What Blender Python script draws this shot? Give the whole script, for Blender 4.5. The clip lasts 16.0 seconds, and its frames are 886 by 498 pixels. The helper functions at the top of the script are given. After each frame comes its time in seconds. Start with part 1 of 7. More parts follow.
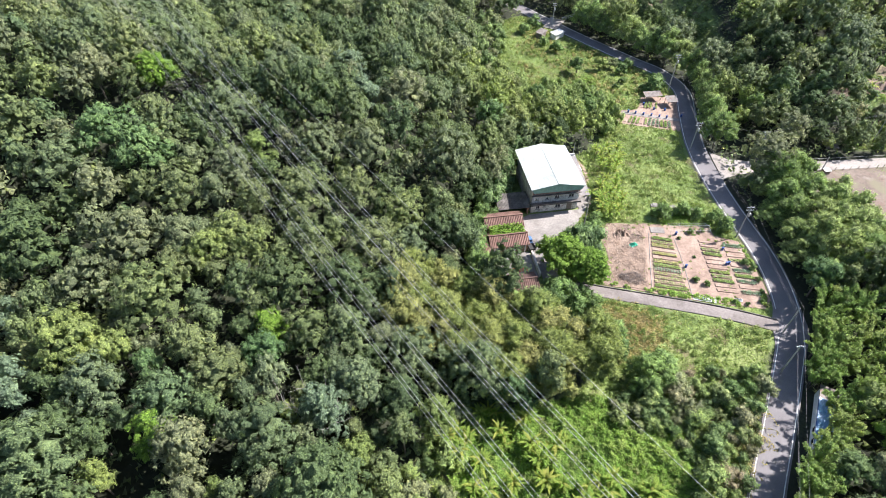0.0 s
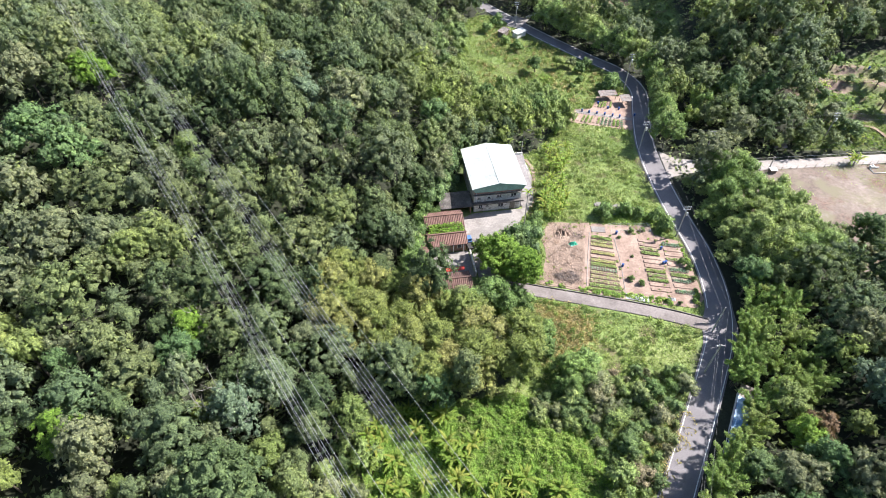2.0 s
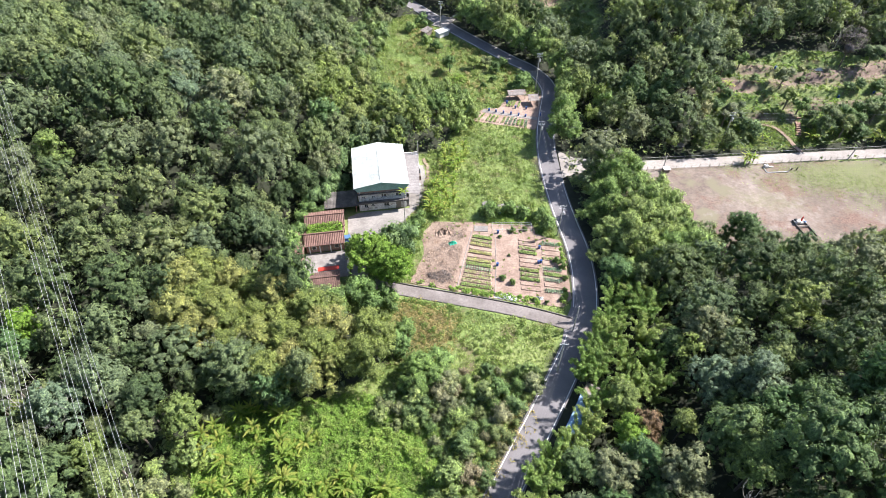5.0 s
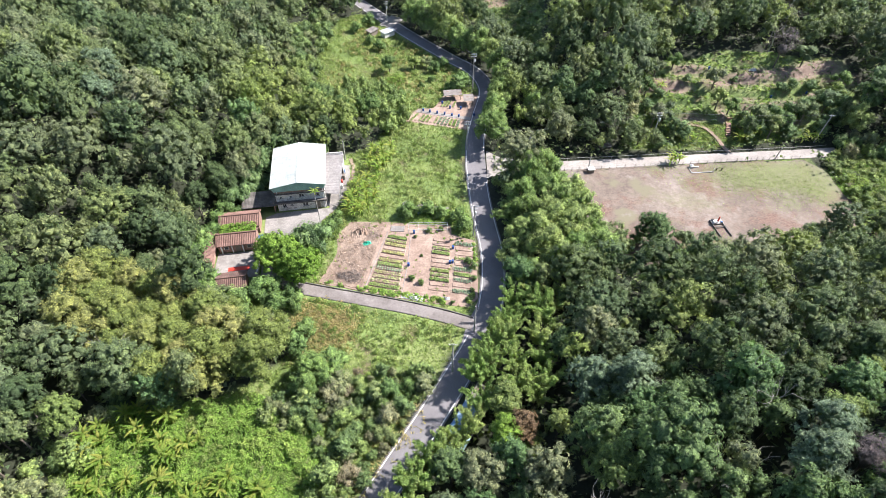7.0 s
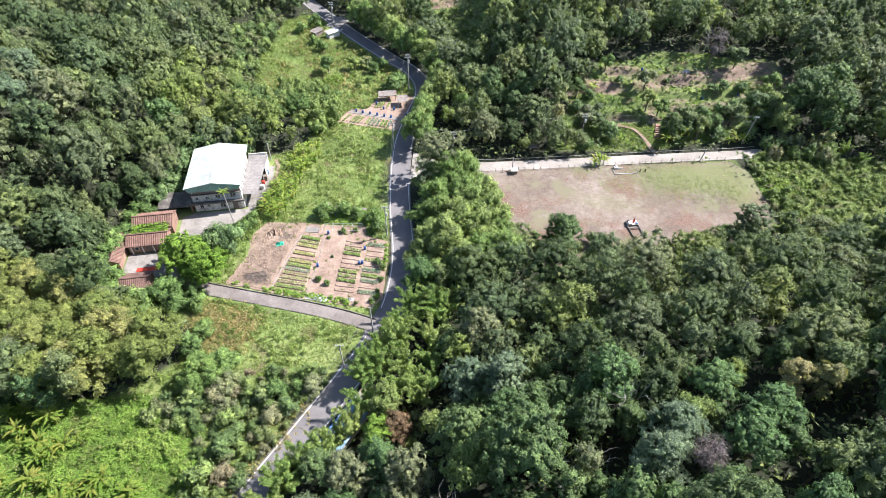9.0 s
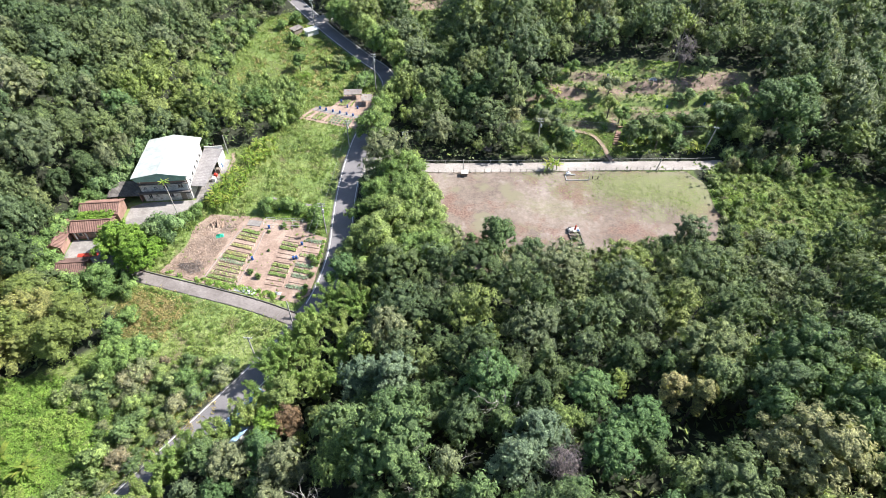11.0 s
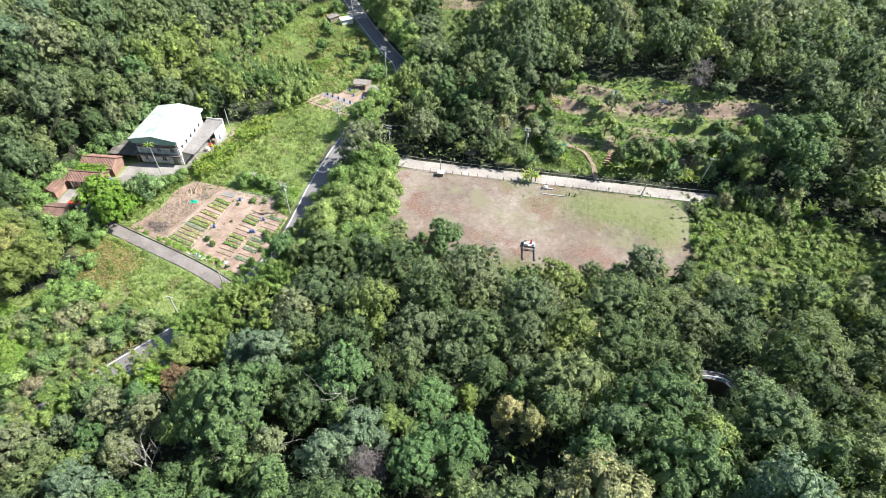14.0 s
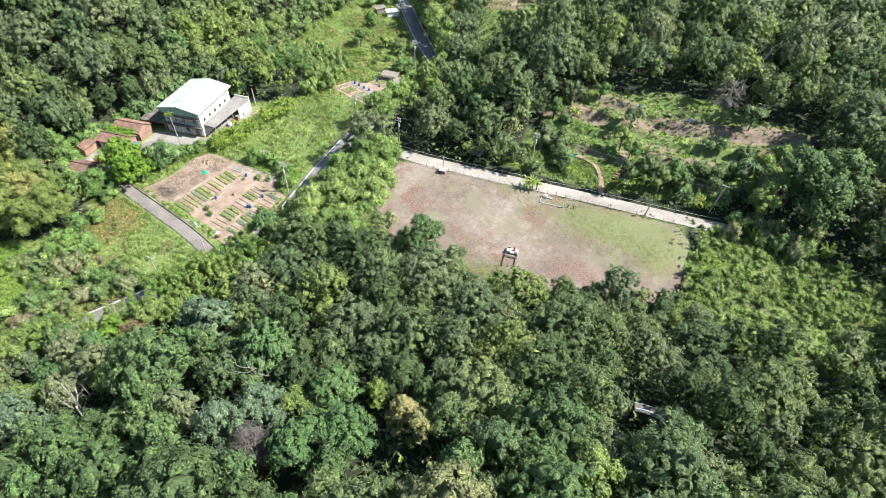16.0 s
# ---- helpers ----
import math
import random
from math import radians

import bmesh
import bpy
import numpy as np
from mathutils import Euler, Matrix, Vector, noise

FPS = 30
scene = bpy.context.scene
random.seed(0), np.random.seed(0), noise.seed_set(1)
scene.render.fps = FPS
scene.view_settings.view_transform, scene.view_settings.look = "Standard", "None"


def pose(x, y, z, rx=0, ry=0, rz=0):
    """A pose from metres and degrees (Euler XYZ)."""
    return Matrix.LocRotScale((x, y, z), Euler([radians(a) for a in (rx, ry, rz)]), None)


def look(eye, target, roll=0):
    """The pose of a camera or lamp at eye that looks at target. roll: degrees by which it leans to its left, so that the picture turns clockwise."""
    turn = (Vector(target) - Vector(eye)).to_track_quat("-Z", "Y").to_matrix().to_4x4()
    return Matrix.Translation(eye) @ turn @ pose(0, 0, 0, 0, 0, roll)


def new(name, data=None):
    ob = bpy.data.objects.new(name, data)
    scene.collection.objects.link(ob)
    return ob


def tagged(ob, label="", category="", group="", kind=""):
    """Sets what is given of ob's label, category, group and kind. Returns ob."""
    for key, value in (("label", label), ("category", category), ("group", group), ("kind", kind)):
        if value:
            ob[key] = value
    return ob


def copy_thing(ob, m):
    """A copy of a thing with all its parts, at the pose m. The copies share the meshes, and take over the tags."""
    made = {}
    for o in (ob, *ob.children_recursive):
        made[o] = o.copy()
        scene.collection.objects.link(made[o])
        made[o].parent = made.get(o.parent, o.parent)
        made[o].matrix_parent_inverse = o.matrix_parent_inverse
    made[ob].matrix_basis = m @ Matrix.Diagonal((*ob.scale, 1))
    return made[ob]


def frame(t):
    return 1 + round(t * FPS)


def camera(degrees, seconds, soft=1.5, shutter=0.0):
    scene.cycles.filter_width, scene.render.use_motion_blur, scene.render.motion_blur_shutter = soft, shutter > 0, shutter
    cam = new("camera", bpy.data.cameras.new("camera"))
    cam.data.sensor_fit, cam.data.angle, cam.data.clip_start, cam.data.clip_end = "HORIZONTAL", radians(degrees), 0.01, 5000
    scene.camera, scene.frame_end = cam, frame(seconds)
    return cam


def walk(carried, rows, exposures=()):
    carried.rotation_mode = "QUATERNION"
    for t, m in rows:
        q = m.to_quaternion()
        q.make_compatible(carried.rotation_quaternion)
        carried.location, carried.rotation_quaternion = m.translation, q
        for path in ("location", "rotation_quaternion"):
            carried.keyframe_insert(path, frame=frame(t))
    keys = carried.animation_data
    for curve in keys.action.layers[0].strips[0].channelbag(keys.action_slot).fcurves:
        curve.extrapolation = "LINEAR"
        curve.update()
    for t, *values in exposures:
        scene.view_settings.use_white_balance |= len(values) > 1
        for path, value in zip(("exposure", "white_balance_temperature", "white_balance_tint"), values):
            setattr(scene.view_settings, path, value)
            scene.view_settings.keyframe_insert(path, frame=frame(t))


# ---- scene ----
cam = camera(77.0, 16.0, soft=0.8)
METRES, EYE, TILT, LEAN, TURN = 150.0, 91.0, -45.0, 0.0, 0.0
ROWS = [
    (0.0, 0.0, 0.0, 0.0, -0.0, 0.0, 0.0),
    (0.5, 0.0184, -0.0009, 0.0005, 0.01, -0.07, -0.01),
    (1.0, 0.0407, -0.0014, 0.0009, 0.03, -0.12, -0.02),
    (1.5, 0.0656, -0.0019, 0.0014, 0.02, -0.16, -0.02),
    (2.0, 0.0924, -0.0025, 0.0018, -0.01, -0.21, -0.02),
    (2.5, 0.1206, -0.0028, 0.0022, -0.06, -0.25, -0.01),
    (3.0, 0.1501, -0.003, 0.0021, -0.1, -0.27, 0.01),
    (3.5, 0.1803, -0.0029, 0.0015, -0.14, -0.26, 0.03),
    (4.0, 0.211, -0.003, 0.0015, -0.19, -0.26, 0.02),
    (6.5, 0.3726, -0.0033, 0.0006, -0.25, -0.2, 0.04),
    (7.0, 0.4047, -0.0035, 0.0012, -0.35, -0.23, 0.01),
    (7.5, 0.4375, -0.0038, 0.002, -0.4, -0.25, -0.03),
    (8.0, 0.4711, -0.0041, 0.0021, -0.41, -0.23, -0.04),
    (8.5, 0.5048, -0.0045, 0.0024, -0.41, -0.2, -0.06),
    (9.0, 0.5384, -0.005, 0.0024, -0.42, -0.21, -0.09),
    (11.5, 0.7042, -0.0022, 0.003, 2.93, -0.04, -3.63),
    (12.0, 0.737, -0.0002, 0.0059, 4.02, -0.11, -4.8),
    (12.5, 0.7697, 0.0025, 0.0091, 5.22, -0.2, -6.06),
    (13.0, 0.8023, 0.0062, 0.013, 6.67, -0.39, -7.53),
    (13.5, 0.8346, 0.0107, 0.0176, 8.32, -0.64, -9.18),
    (14.0, 0.8667, 0.0163, 0.0229, 10.06, -0.97, -10.87),
    (14.5, 0.8984, 0.0229, 0.0294, 11.84, -1.38, -12.56),
    (15.0, 0.9294, 0.0307, 0.0362, 13.63, -1.8, -14.26),
    (15.5, 0.9597, 0.0396, 0.0442, 15.5, -2.32, -15.95),
    (16.0, 0.9895, 0.0493, 0.0526, 17.44, -2.88, -17.71),
]
walk(cam, [(t, pose(0, 0, EYE, TILT, LEAN, TURN) @ pose(METRES * x, METRES * y, METRES * z, 90 + pitch, roll, yaw)) for t, x, y, z, yaw, pitch, roll in ROWS],
     exposures=[(0.0, 1.42, 6420, 15), (9.0, 1.39, 6400, 13), (12.0, 1.37, 6440, 10), (16.0, 1.36, 6500, 5)])

# ---- light ----
SUN_EL, SUN_AZ = radians(46), radians(71)
world = bpy.data.worlds.new("sky")
scene.world = world
world.use_nodes = True
wn = world.node_tree.nodes
sky = wn.new("ShaderNodeTexSky")
sky.sky_type = "NISHITA"
sky.sun_disc = False
sky.sun_elevation, sky.sun_rotation = SUN_EL, SUN_AZ
world.node_tree.links.new(sky.outputs[0], wn["Background"].inputs[0])
wn["Background"].inputs[1].default_value = 0.085
sun = new("sun", bpy.data.lights.new("sun", "SUN"))
sun.data.energy, sun.data.angle, sun.data.color = 4.9, radians(0.53), (1.0, 0.955, 0.91)
sun_way = Vector((math.cos(SUN_EL) * math.sin(SUN_AZ), math.cos(SUN_EL) * math.cos(SUN_AZ), math.sin(SUN_EL)))
sun.matrix_world = look(sun_way * 300, (0, 0, 0))


# ---- materials ----
def ramp(nt, fac, stops):
    n = nt.nodes.new("ShaderNodeValToRGB")
    e = n.color_ramp.elements
    while len(e) < len(stops):
        e.new(0.5)
    for k, (p, c) in enumerate(stops):
        e[k].position, e[k].color = p, (*c, 1)
    nt.links.new(fac, n.inputs[0])
    return n.outputs[0]


def noise_tex(nt, vec, scale, detail=4.0, rough=0.6):
    n = nt.nodes.new("ShaderNodeTexNoise")
    n.inputs["Scale"].default_value, n.inputs["Detail"].default_value, n.inputs["Roughness"].default_value = scale, detail, rough
    nt.links.new(vec, n.inputs["Vector"])
    return n.outputs[0]


def mixc(nt, fac, a, b, mode="MIX"):
    n = nt.nodes.new("ShaderNodeMix")
    n.data_type, n.blend_type = "RGBA", mode
    if isinstance(fac, float):
        n.inputs[0].default_value = fac
    else:
        nt.links.new(fac, n.inputs[0])
    for s, v in ((n.inputs[6], a), (n.inputs[7], b)):
        if isinstance(v, tuple):
            s.default_value = (*v, 1)
        else:
            nt.links.new(v, s)
    return n.outputs[2]


def base(name, rough=0.8, metal=0.0):
    m = bpy.data.materials.new(name)
    m.use_nodes = True
    nt = m.node_tree
    p = nt.nodes["Principled BSDF"]
    p.inputs["Roughness"].default_value, p.inputs["Metallic"].default_value = rough, metal
    tc = nt.nodes.new("ShaderNodeTexCoord")
    return m, nt, p, tc.outputs["Object"]


def bump(nt, p, height, strength, dist):
    b = nt.nodes.new("ShaderNodeBump")
    b.inputs["Strength"].default_value, b.inputs["Distance"].default_value = strength, dist
    nt.links.new(height, b.inputs["Height"])
    nt.links.new(b.outputs[0], p.inputs["Normal"])


def surface(name, dark, mid, light, big=0.15, fine=3.0, rough=0.85, metal=0.0, rel=0.3, dist=0.05, stain=None, vary=0.0):
    """A weathered surface: broad patches, fine grain, relief, and stains of a shape of their own."""
    m, nt, p, co = base(name, rough, metal)
    a = noise_tex(nt, co, big, 5.0, 0.62)
    f = noise_tex(nt, co, fine, 6.0, 0.7)
    ca = ramp(nt, a, [(0.32, dark), (0.5, mid), (0.68, light)])
    cf = ramp(nt, f, [(0.3, (0.55, 0.55, 0.55)), (0.7, (1.3, 1.3, 1.3))])
    c = mixc(nt, 0.75, ca, cf, "MULTIPLY")
    if stain:
        s = ramp(nt, noise_tex(nt, co, big * 2.3, 3.0), [(0.55, (0, 0, 0)), (0.64, (1, 1, 1))])
        c = mixc(nt, s, c, stain)
    if vary:
        oi = nt.nodes.new("ShaderNodeObjectInfo")
        c = mixc(nt, vary, c, ramp(nt, oi.outputs["Random"], [(0.0, (0.5, 0.5, 0.5)), (1.0, (1.25, 1.2, 1.15))]), "MULTIPLY")
    nt.links.new(c, p.inputs["Base Color"])
    bump(nt, p, f, rel, dist)
    return m


def foliage(name, dark, mid, light, tree="object", glow=0.22, island=0.8, fine=2.8, hues=None):
    """Leaves: a hue for each plant, one for each spray, small leaves with shade painted into the gaps between them, and
    light that passes through.
    """
    m, nt, p, co = base(name, 0.55)
    p.inputs["Specular IOR Level"].default_value = 0.25
    geo = nt.nodes.new("ShaderNodeNewGeometry")
    if tree == "object":
        t = nt.nodes.new("ShaderNodeObjectInfo").outputs["Random"]
    else:
        at = nt.nodes.new("ShaderNodeAttribute")
        at.attribute_name = "tint"
        t = at.outputs["Fac"]
    hue = ramp(nt, t, hues or [(0.0, dark), (0.5, mid), (1.0, light)])
    leaf = ramp(nt, geo.outputs["Random Per Island"], [(0.0, (0.58, 0.6, 0.62)), (0.5, (1.0, 1.0, 1.0)), (1.0, (1.75, 1.66, 1.45))])
    c = mixc(nt, island, hue, leaf, "MULTIPLY") if island else hue
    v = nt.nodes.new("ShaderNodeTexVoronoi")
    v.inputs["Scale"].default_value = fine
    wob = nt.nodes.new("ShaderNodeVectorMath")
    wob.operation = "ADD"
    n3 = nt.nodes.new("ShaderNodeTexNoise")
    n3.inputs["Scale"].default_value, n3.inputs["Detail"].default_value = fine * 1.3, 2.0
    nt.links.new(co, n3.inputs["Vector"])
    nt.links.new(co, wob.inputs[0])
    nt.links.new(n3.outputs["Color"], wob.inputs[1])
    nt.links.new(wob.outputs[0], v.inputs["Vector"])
    # Cell edges darkened and centres brightened: painted shade in the gaps between leaves.
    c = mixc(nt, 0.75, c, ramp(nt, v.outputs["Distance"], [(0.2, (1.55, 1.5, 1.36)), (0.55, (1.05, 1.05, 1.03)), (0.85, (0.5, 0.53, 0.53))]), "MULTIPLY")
    c = mixc(nt, 0.5, c, ramp(nt, noise_tex(nt, co, 0.55, 3.0, 0.6), [(0.34, (0.7, 0.72, 0.75)), (0.66, (1.3, 1.26, 1.15))]), "MULTIPLY")
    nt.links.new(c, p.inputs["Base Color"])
    h = nt.nodes.new("ShaderNodeMath")
    h.operation = "SUBTRACT"
    nt.links.new(noise_tex(nt, co, fine * 2.2, 2.0, 0.6), h.inputs[0])
    nt.links.new(v.outputs["Distance"], h.inputs[1])
    bump(nt, p, h.outputs[0], 0.9, 0.3)
    tr = nt.nodes.new("ShaderNodeBsdfTranslucent")
    nt.links.new(mixc(nt, 1.0, c, (1.15, 1.22, 0.75), "MULTIPLY"), tr.inputs["Color"])
    mx = nt.nodes.new("ShaderNodeMixShader")
    mx.inputs[0].default_value = glow
    nt.links.new(p.outputs[0], mx.inputs[1])
    nt.links.new(tr.outputs[0], mx.inputs[2])
    nt.links.new(mx.outputs[0], nt.nodes["Material Output"].inputs["Surface"])
    return m


def plain(name, col, rough=0.6, metal=0.0):
    c = col
    return surface(name, tuple(v * 0.8 for v in c), c, tuple(min(1, v * 1.15) for v in c), 0.8, 9.0, rough, metal, 0.12, 0.01)


M = {}
M["ground"] = surface("meadow_ground", (0.09, 0.14, 0.038), (0.155, 0.22, 0.06), (0.24, 0.275, 0.10), 0.09, 1.3, 0.95, 0, 0.8, 0.25, (0.13, 0.12, 0.055))
def ground_material():
    m = M["ground"]
    nt = m.node_tree
    p = nt.nodes["Principled BSDF"]
    grass = p.inputs["Base Color"].links[0].from_socket
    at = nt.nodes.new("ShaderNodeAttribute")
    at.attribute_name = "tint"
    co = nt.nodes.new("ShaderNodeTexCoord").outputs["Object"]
    # Leaf litter, kept near-black to paint in the shade beneath the woods.
    shaded_litter = ramp(nt, noise_tex(nt, co, 1.1, 5.0, 0.7), [(0.3, (0.014, 0.018, 0.009)), (0.6, (0.026, 0.032, 0.015)), (0.75, (0.042, 0.044, 0.022))])
    c = mixc(nt, at.outputs["Fac"], grass, shaded_litter)
    so = nt.nodes.new("ShaderNodeAttribute")
    so.attribute_name = "soil"
    mp = nt.nodes.new("ShaderNodeMapping")
    mp.inputs["Scale"].default_value = (0.07, 0.22, 0.3)
    nt.links.new(co, mp.inputs["Vector"])
    k = nt.nodes.new("ShaderNodeMath")
    k.operation = "MULTIPLY"
    nt.links.new(ramp(nt, noise_tex(nt, mp.outputs[0], 1.0, 6.0, 0.65), [(0.34, (0, 0, 0)), (0.46, (1, 1, 1))]), k.inputs[0])
    nt.links.new(so.outputs["Fac"], k.inputs[1])
    earth = ramp(nt, noise_tex(nt, co, 0.8, 5.0, 0.7), [(0.3, (0.13, 0.09, 0.068)), (0.55, (0.22, 0.16, 0.125)), (0.75, (0.30, 0.24, 0.185))])
    nt.links.new(mixc(nt, k.outputs[0], c, earth), p.inputs["Base Color"])


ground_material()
M["tuft"] = foliage("grass_leaf", (0.140, 0.220, 0.060), (0.230, 0.320, 0.093), (0.330, 0.365, 0.162), "tint", 0.4, 0.45)
M["drygrass"] = foliage("dry_grass_leaf", (0.25, 0.25, 0.105), (0.36, 0.32, 0.145), (0.44, 0.36, 0.195), "tint", 0.35, 0.3)
M["asphalt"] = surface("asphalt", (0.130, 0.124, 0.128), (0.170, 0.162, 0.166), (0.208, 0.199, 0.202), 0.12, 6.0, 0.9, 0, 0.2, 0.01, (0.15, 0.143, 0.147))
M["concrete"] = surface("concrete", (0.17, 0.158, 0.146), (0.235, 0.22, 0.203), (0.29, 0.272, 0.25), 0.18, 2.2, 0.9, 0, 0.25, 0.02, (0.18, 0.165, 0.15))
M["lane"] = surface("lane_concrete", (0.14, 0.123, 0.112), (0.19, 0.168, 0.155), (0.235, 0.212, 0.197), 0.25, 3.0, 0.9, 0, 0.25, 0.02)
M["pale_road"] = surface("pale_concrete_road", (0.225, 0.203, 0.183), (0.305, 0.28, 0.255), (0.37, 0.345, 0.315), 0.12, 2.5, 0.9, 0, 0.2, 0.02)
M["line"] = surface("white_road_paint", (0.5, 0.5, 0.48), (0.66, 0.66, 0.63), (0.74, 0.74, 0.7), 0.5, 4.0, 0.7, 0, 0.1, 0.005)
M["soil"] = surface("garden_soil", (0.205, 0.142, 0.108), (0.28, 0.203, 0.158), (0.35, 0.268, 0.212), 0.3, 2.2, 0.95, 0, 0.8, 0.12)
M["soil_dry"] = surface("dry_rough_soil", (0.17, 0.12, 0.088), (0.25, 0.185, 0.14), (0.33, 0.255, 0.195), 0.35, 1.6, 0.95, 0, 1.0, 0.2, (0.19, 0.13, 0.09))
M["field"] = surface("bare_field", (0.125, 0.096, 0.077), (0.182, 0.146, 0.119), (0.24, 0.20, 0.168), 0.06, 1.1, 0.95, 0, 0.6, 0.08, (0.165, 0.15, 0.10))
M["bark"] = surface("bark", (0.09, 0.075, 0.06), (0.15, 0.125, 0.10), (0.22, 0.19, 0.155), 1.2, 8.0, 0.9, 0, 0.6, 0.03)
M["dead_wood"] = surface("bleached_dead_wood", (0.24, 0.22, 0.195), (0.33, 0.31, 0.28), (0.42, 0.40, 0.37), 1.0, 6.0, 0.85, 0, 0.4, 0.02)
HUES = [(0, (0.080, 0.126, 0.058)), (0.16, (0.120, 0.180, 0.080)), (0.36, (0.199, 0.247, 0.115)), (0.5, (0.118, 0.186, 0.094)), (0.62, (0.216, 0.250, 0.143)), (0.75, (0.148, 0.208, 0.117)), (0.88, (0.219, 0.281, 0.104)), (0.96, (0.238, 0.321, 0.095)), (1, (0.268, 0.271, 0.154))]
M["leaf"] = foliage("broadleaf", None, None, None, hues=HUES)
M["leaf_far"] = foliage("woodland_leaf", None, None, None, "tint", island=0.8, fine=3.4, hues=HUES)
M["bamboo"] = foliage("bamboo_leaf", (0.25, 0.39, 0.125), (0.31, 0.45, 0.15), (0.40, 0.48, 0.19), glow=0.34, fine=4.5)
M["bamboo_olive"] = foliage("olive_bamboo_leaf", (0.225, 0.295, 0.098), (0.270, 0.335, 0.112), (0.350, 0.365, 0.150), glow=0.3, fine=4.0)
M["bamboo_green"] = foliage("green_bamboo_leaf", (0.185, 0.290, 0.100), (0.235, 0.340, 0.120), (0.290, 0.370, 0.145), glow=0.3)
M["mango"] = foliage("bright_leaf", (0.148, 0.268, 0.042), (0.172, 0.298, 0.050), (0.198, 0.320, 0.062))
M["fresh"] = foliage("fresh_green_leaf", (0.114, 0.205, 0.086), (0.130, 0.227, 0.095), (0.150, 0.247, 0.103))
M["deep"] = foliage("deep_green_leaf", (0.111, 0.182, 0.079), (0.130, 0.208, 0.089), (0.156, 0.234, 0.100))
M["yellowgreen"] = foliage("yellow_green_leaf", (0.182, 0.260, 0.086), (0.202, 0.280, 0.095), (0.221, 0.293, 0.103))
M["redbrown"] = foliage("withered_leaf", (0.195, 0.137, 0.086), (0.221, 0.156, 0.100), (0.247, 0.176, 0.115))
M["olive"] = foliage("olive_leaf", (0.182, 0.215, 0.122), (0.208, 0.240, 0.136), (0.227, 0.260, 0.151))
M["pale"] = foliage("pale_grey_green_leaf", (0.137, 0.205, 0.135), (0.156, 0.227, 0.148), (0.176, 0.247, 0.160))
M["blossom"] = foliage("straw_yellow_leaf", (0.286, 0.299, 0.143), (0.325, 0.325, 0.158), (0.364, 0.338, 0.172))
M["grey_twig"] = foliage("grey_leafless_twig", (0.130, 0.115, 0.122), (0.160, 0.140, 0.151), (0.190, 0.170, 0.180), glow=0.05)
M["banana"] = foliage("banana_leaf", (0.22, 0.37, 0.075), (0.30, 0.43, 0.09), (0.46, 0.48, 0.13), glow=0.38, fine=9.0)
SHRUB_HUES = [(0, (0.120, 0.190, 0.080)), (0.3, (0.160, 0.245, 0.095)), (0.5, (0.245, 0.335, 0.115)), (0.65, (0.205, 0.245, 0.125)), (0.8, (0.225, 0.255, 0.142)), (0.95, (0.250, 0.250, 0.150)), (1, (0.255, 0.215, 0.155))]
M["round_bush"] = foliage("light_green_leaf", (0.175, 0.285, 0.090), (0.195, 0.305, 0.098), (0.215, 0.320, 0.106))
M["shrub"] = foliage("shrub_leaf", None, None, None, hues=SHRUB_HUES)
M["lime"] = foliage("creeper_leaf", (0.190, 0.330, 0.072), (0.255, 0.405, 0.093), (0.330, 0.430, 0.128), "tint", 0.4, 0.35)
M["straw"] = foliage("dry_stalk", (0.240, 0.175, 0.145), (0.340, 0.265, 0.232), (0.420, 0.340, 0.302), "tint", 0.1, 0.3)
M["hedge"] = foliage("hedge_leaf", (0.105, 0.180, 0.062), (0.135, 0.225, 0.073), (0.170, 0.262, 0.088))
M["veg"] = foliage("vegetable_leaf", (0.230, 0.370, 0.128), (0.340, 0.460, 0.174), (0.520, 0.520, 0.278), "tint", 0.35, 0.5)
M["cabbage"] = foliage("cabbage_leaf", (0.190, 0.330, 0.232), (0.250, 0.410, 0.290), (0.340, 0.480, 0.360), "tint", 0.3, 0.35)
M["roof_white"] = surface("white_metal_roof", (0.385, 0.425, 0.40), (0.42, 0.46, 0.435), (0.445, 0.48, 0.455), 0.12, 0.5, 0.5, 0, 0.03, 0.01)
M["teal"] = plain("green_sheet_metal", (0.20, 0.33, 0.27), 0.5)
M["wall"] = surface("stained_white_wall", (0.40, 0.38, 0.35), (0.58, 0.56, 0.52), (0.68, 0.66, 0.62), 0.35, 2.5, 0.85, 0, 0.2, 0.02, (0.34, 0.31, 0.28))
M["wall_clean"] = surface("white_wall", (0.62, 0.61, 0.58), (0.72, 0.71, 0.68), (0.78, 0.77, 0.74), 0.3, 3.0, 0.8, 0, 0.15, 0.01)
M["dark_slab"] = surface("dark_concrete", (0.06, 0.055, 0.05), (0.11, 0.10, 0.09), (0.19, 0.175, 0.16), 0.5, 3.0, 0.9, 0, 0.3, 0.02)
M["brick"] = surface("red_brick", (0.22, 0.135, 0.10), (0.29, 0.18, 0.138), (0.36, 0.24, 0.19), 0.5, 5.0, 0.9, 0, 0.3, 0.02, vary=0.5)
M["tile"] = surface("terracotta_roof_tile", (0.12, 0.07, 0.057), (0.19, 0.11, 0.088), (0.26, 0.165, 0.135), 0.5, 4.0, 0.85, 0, 0.3, 0.02, (0.15, 0.09, 0.07), vary=0.4)
M["tile_dark"] = surface("dark_roof_tile", (0.10, 0.06, 0.05), (0.15, 0.09, 0.075), (0.21, 0.13, 0.105), 0.5, 4.0, 0.85, 0, 0.3, 0.02, vary=0.4)
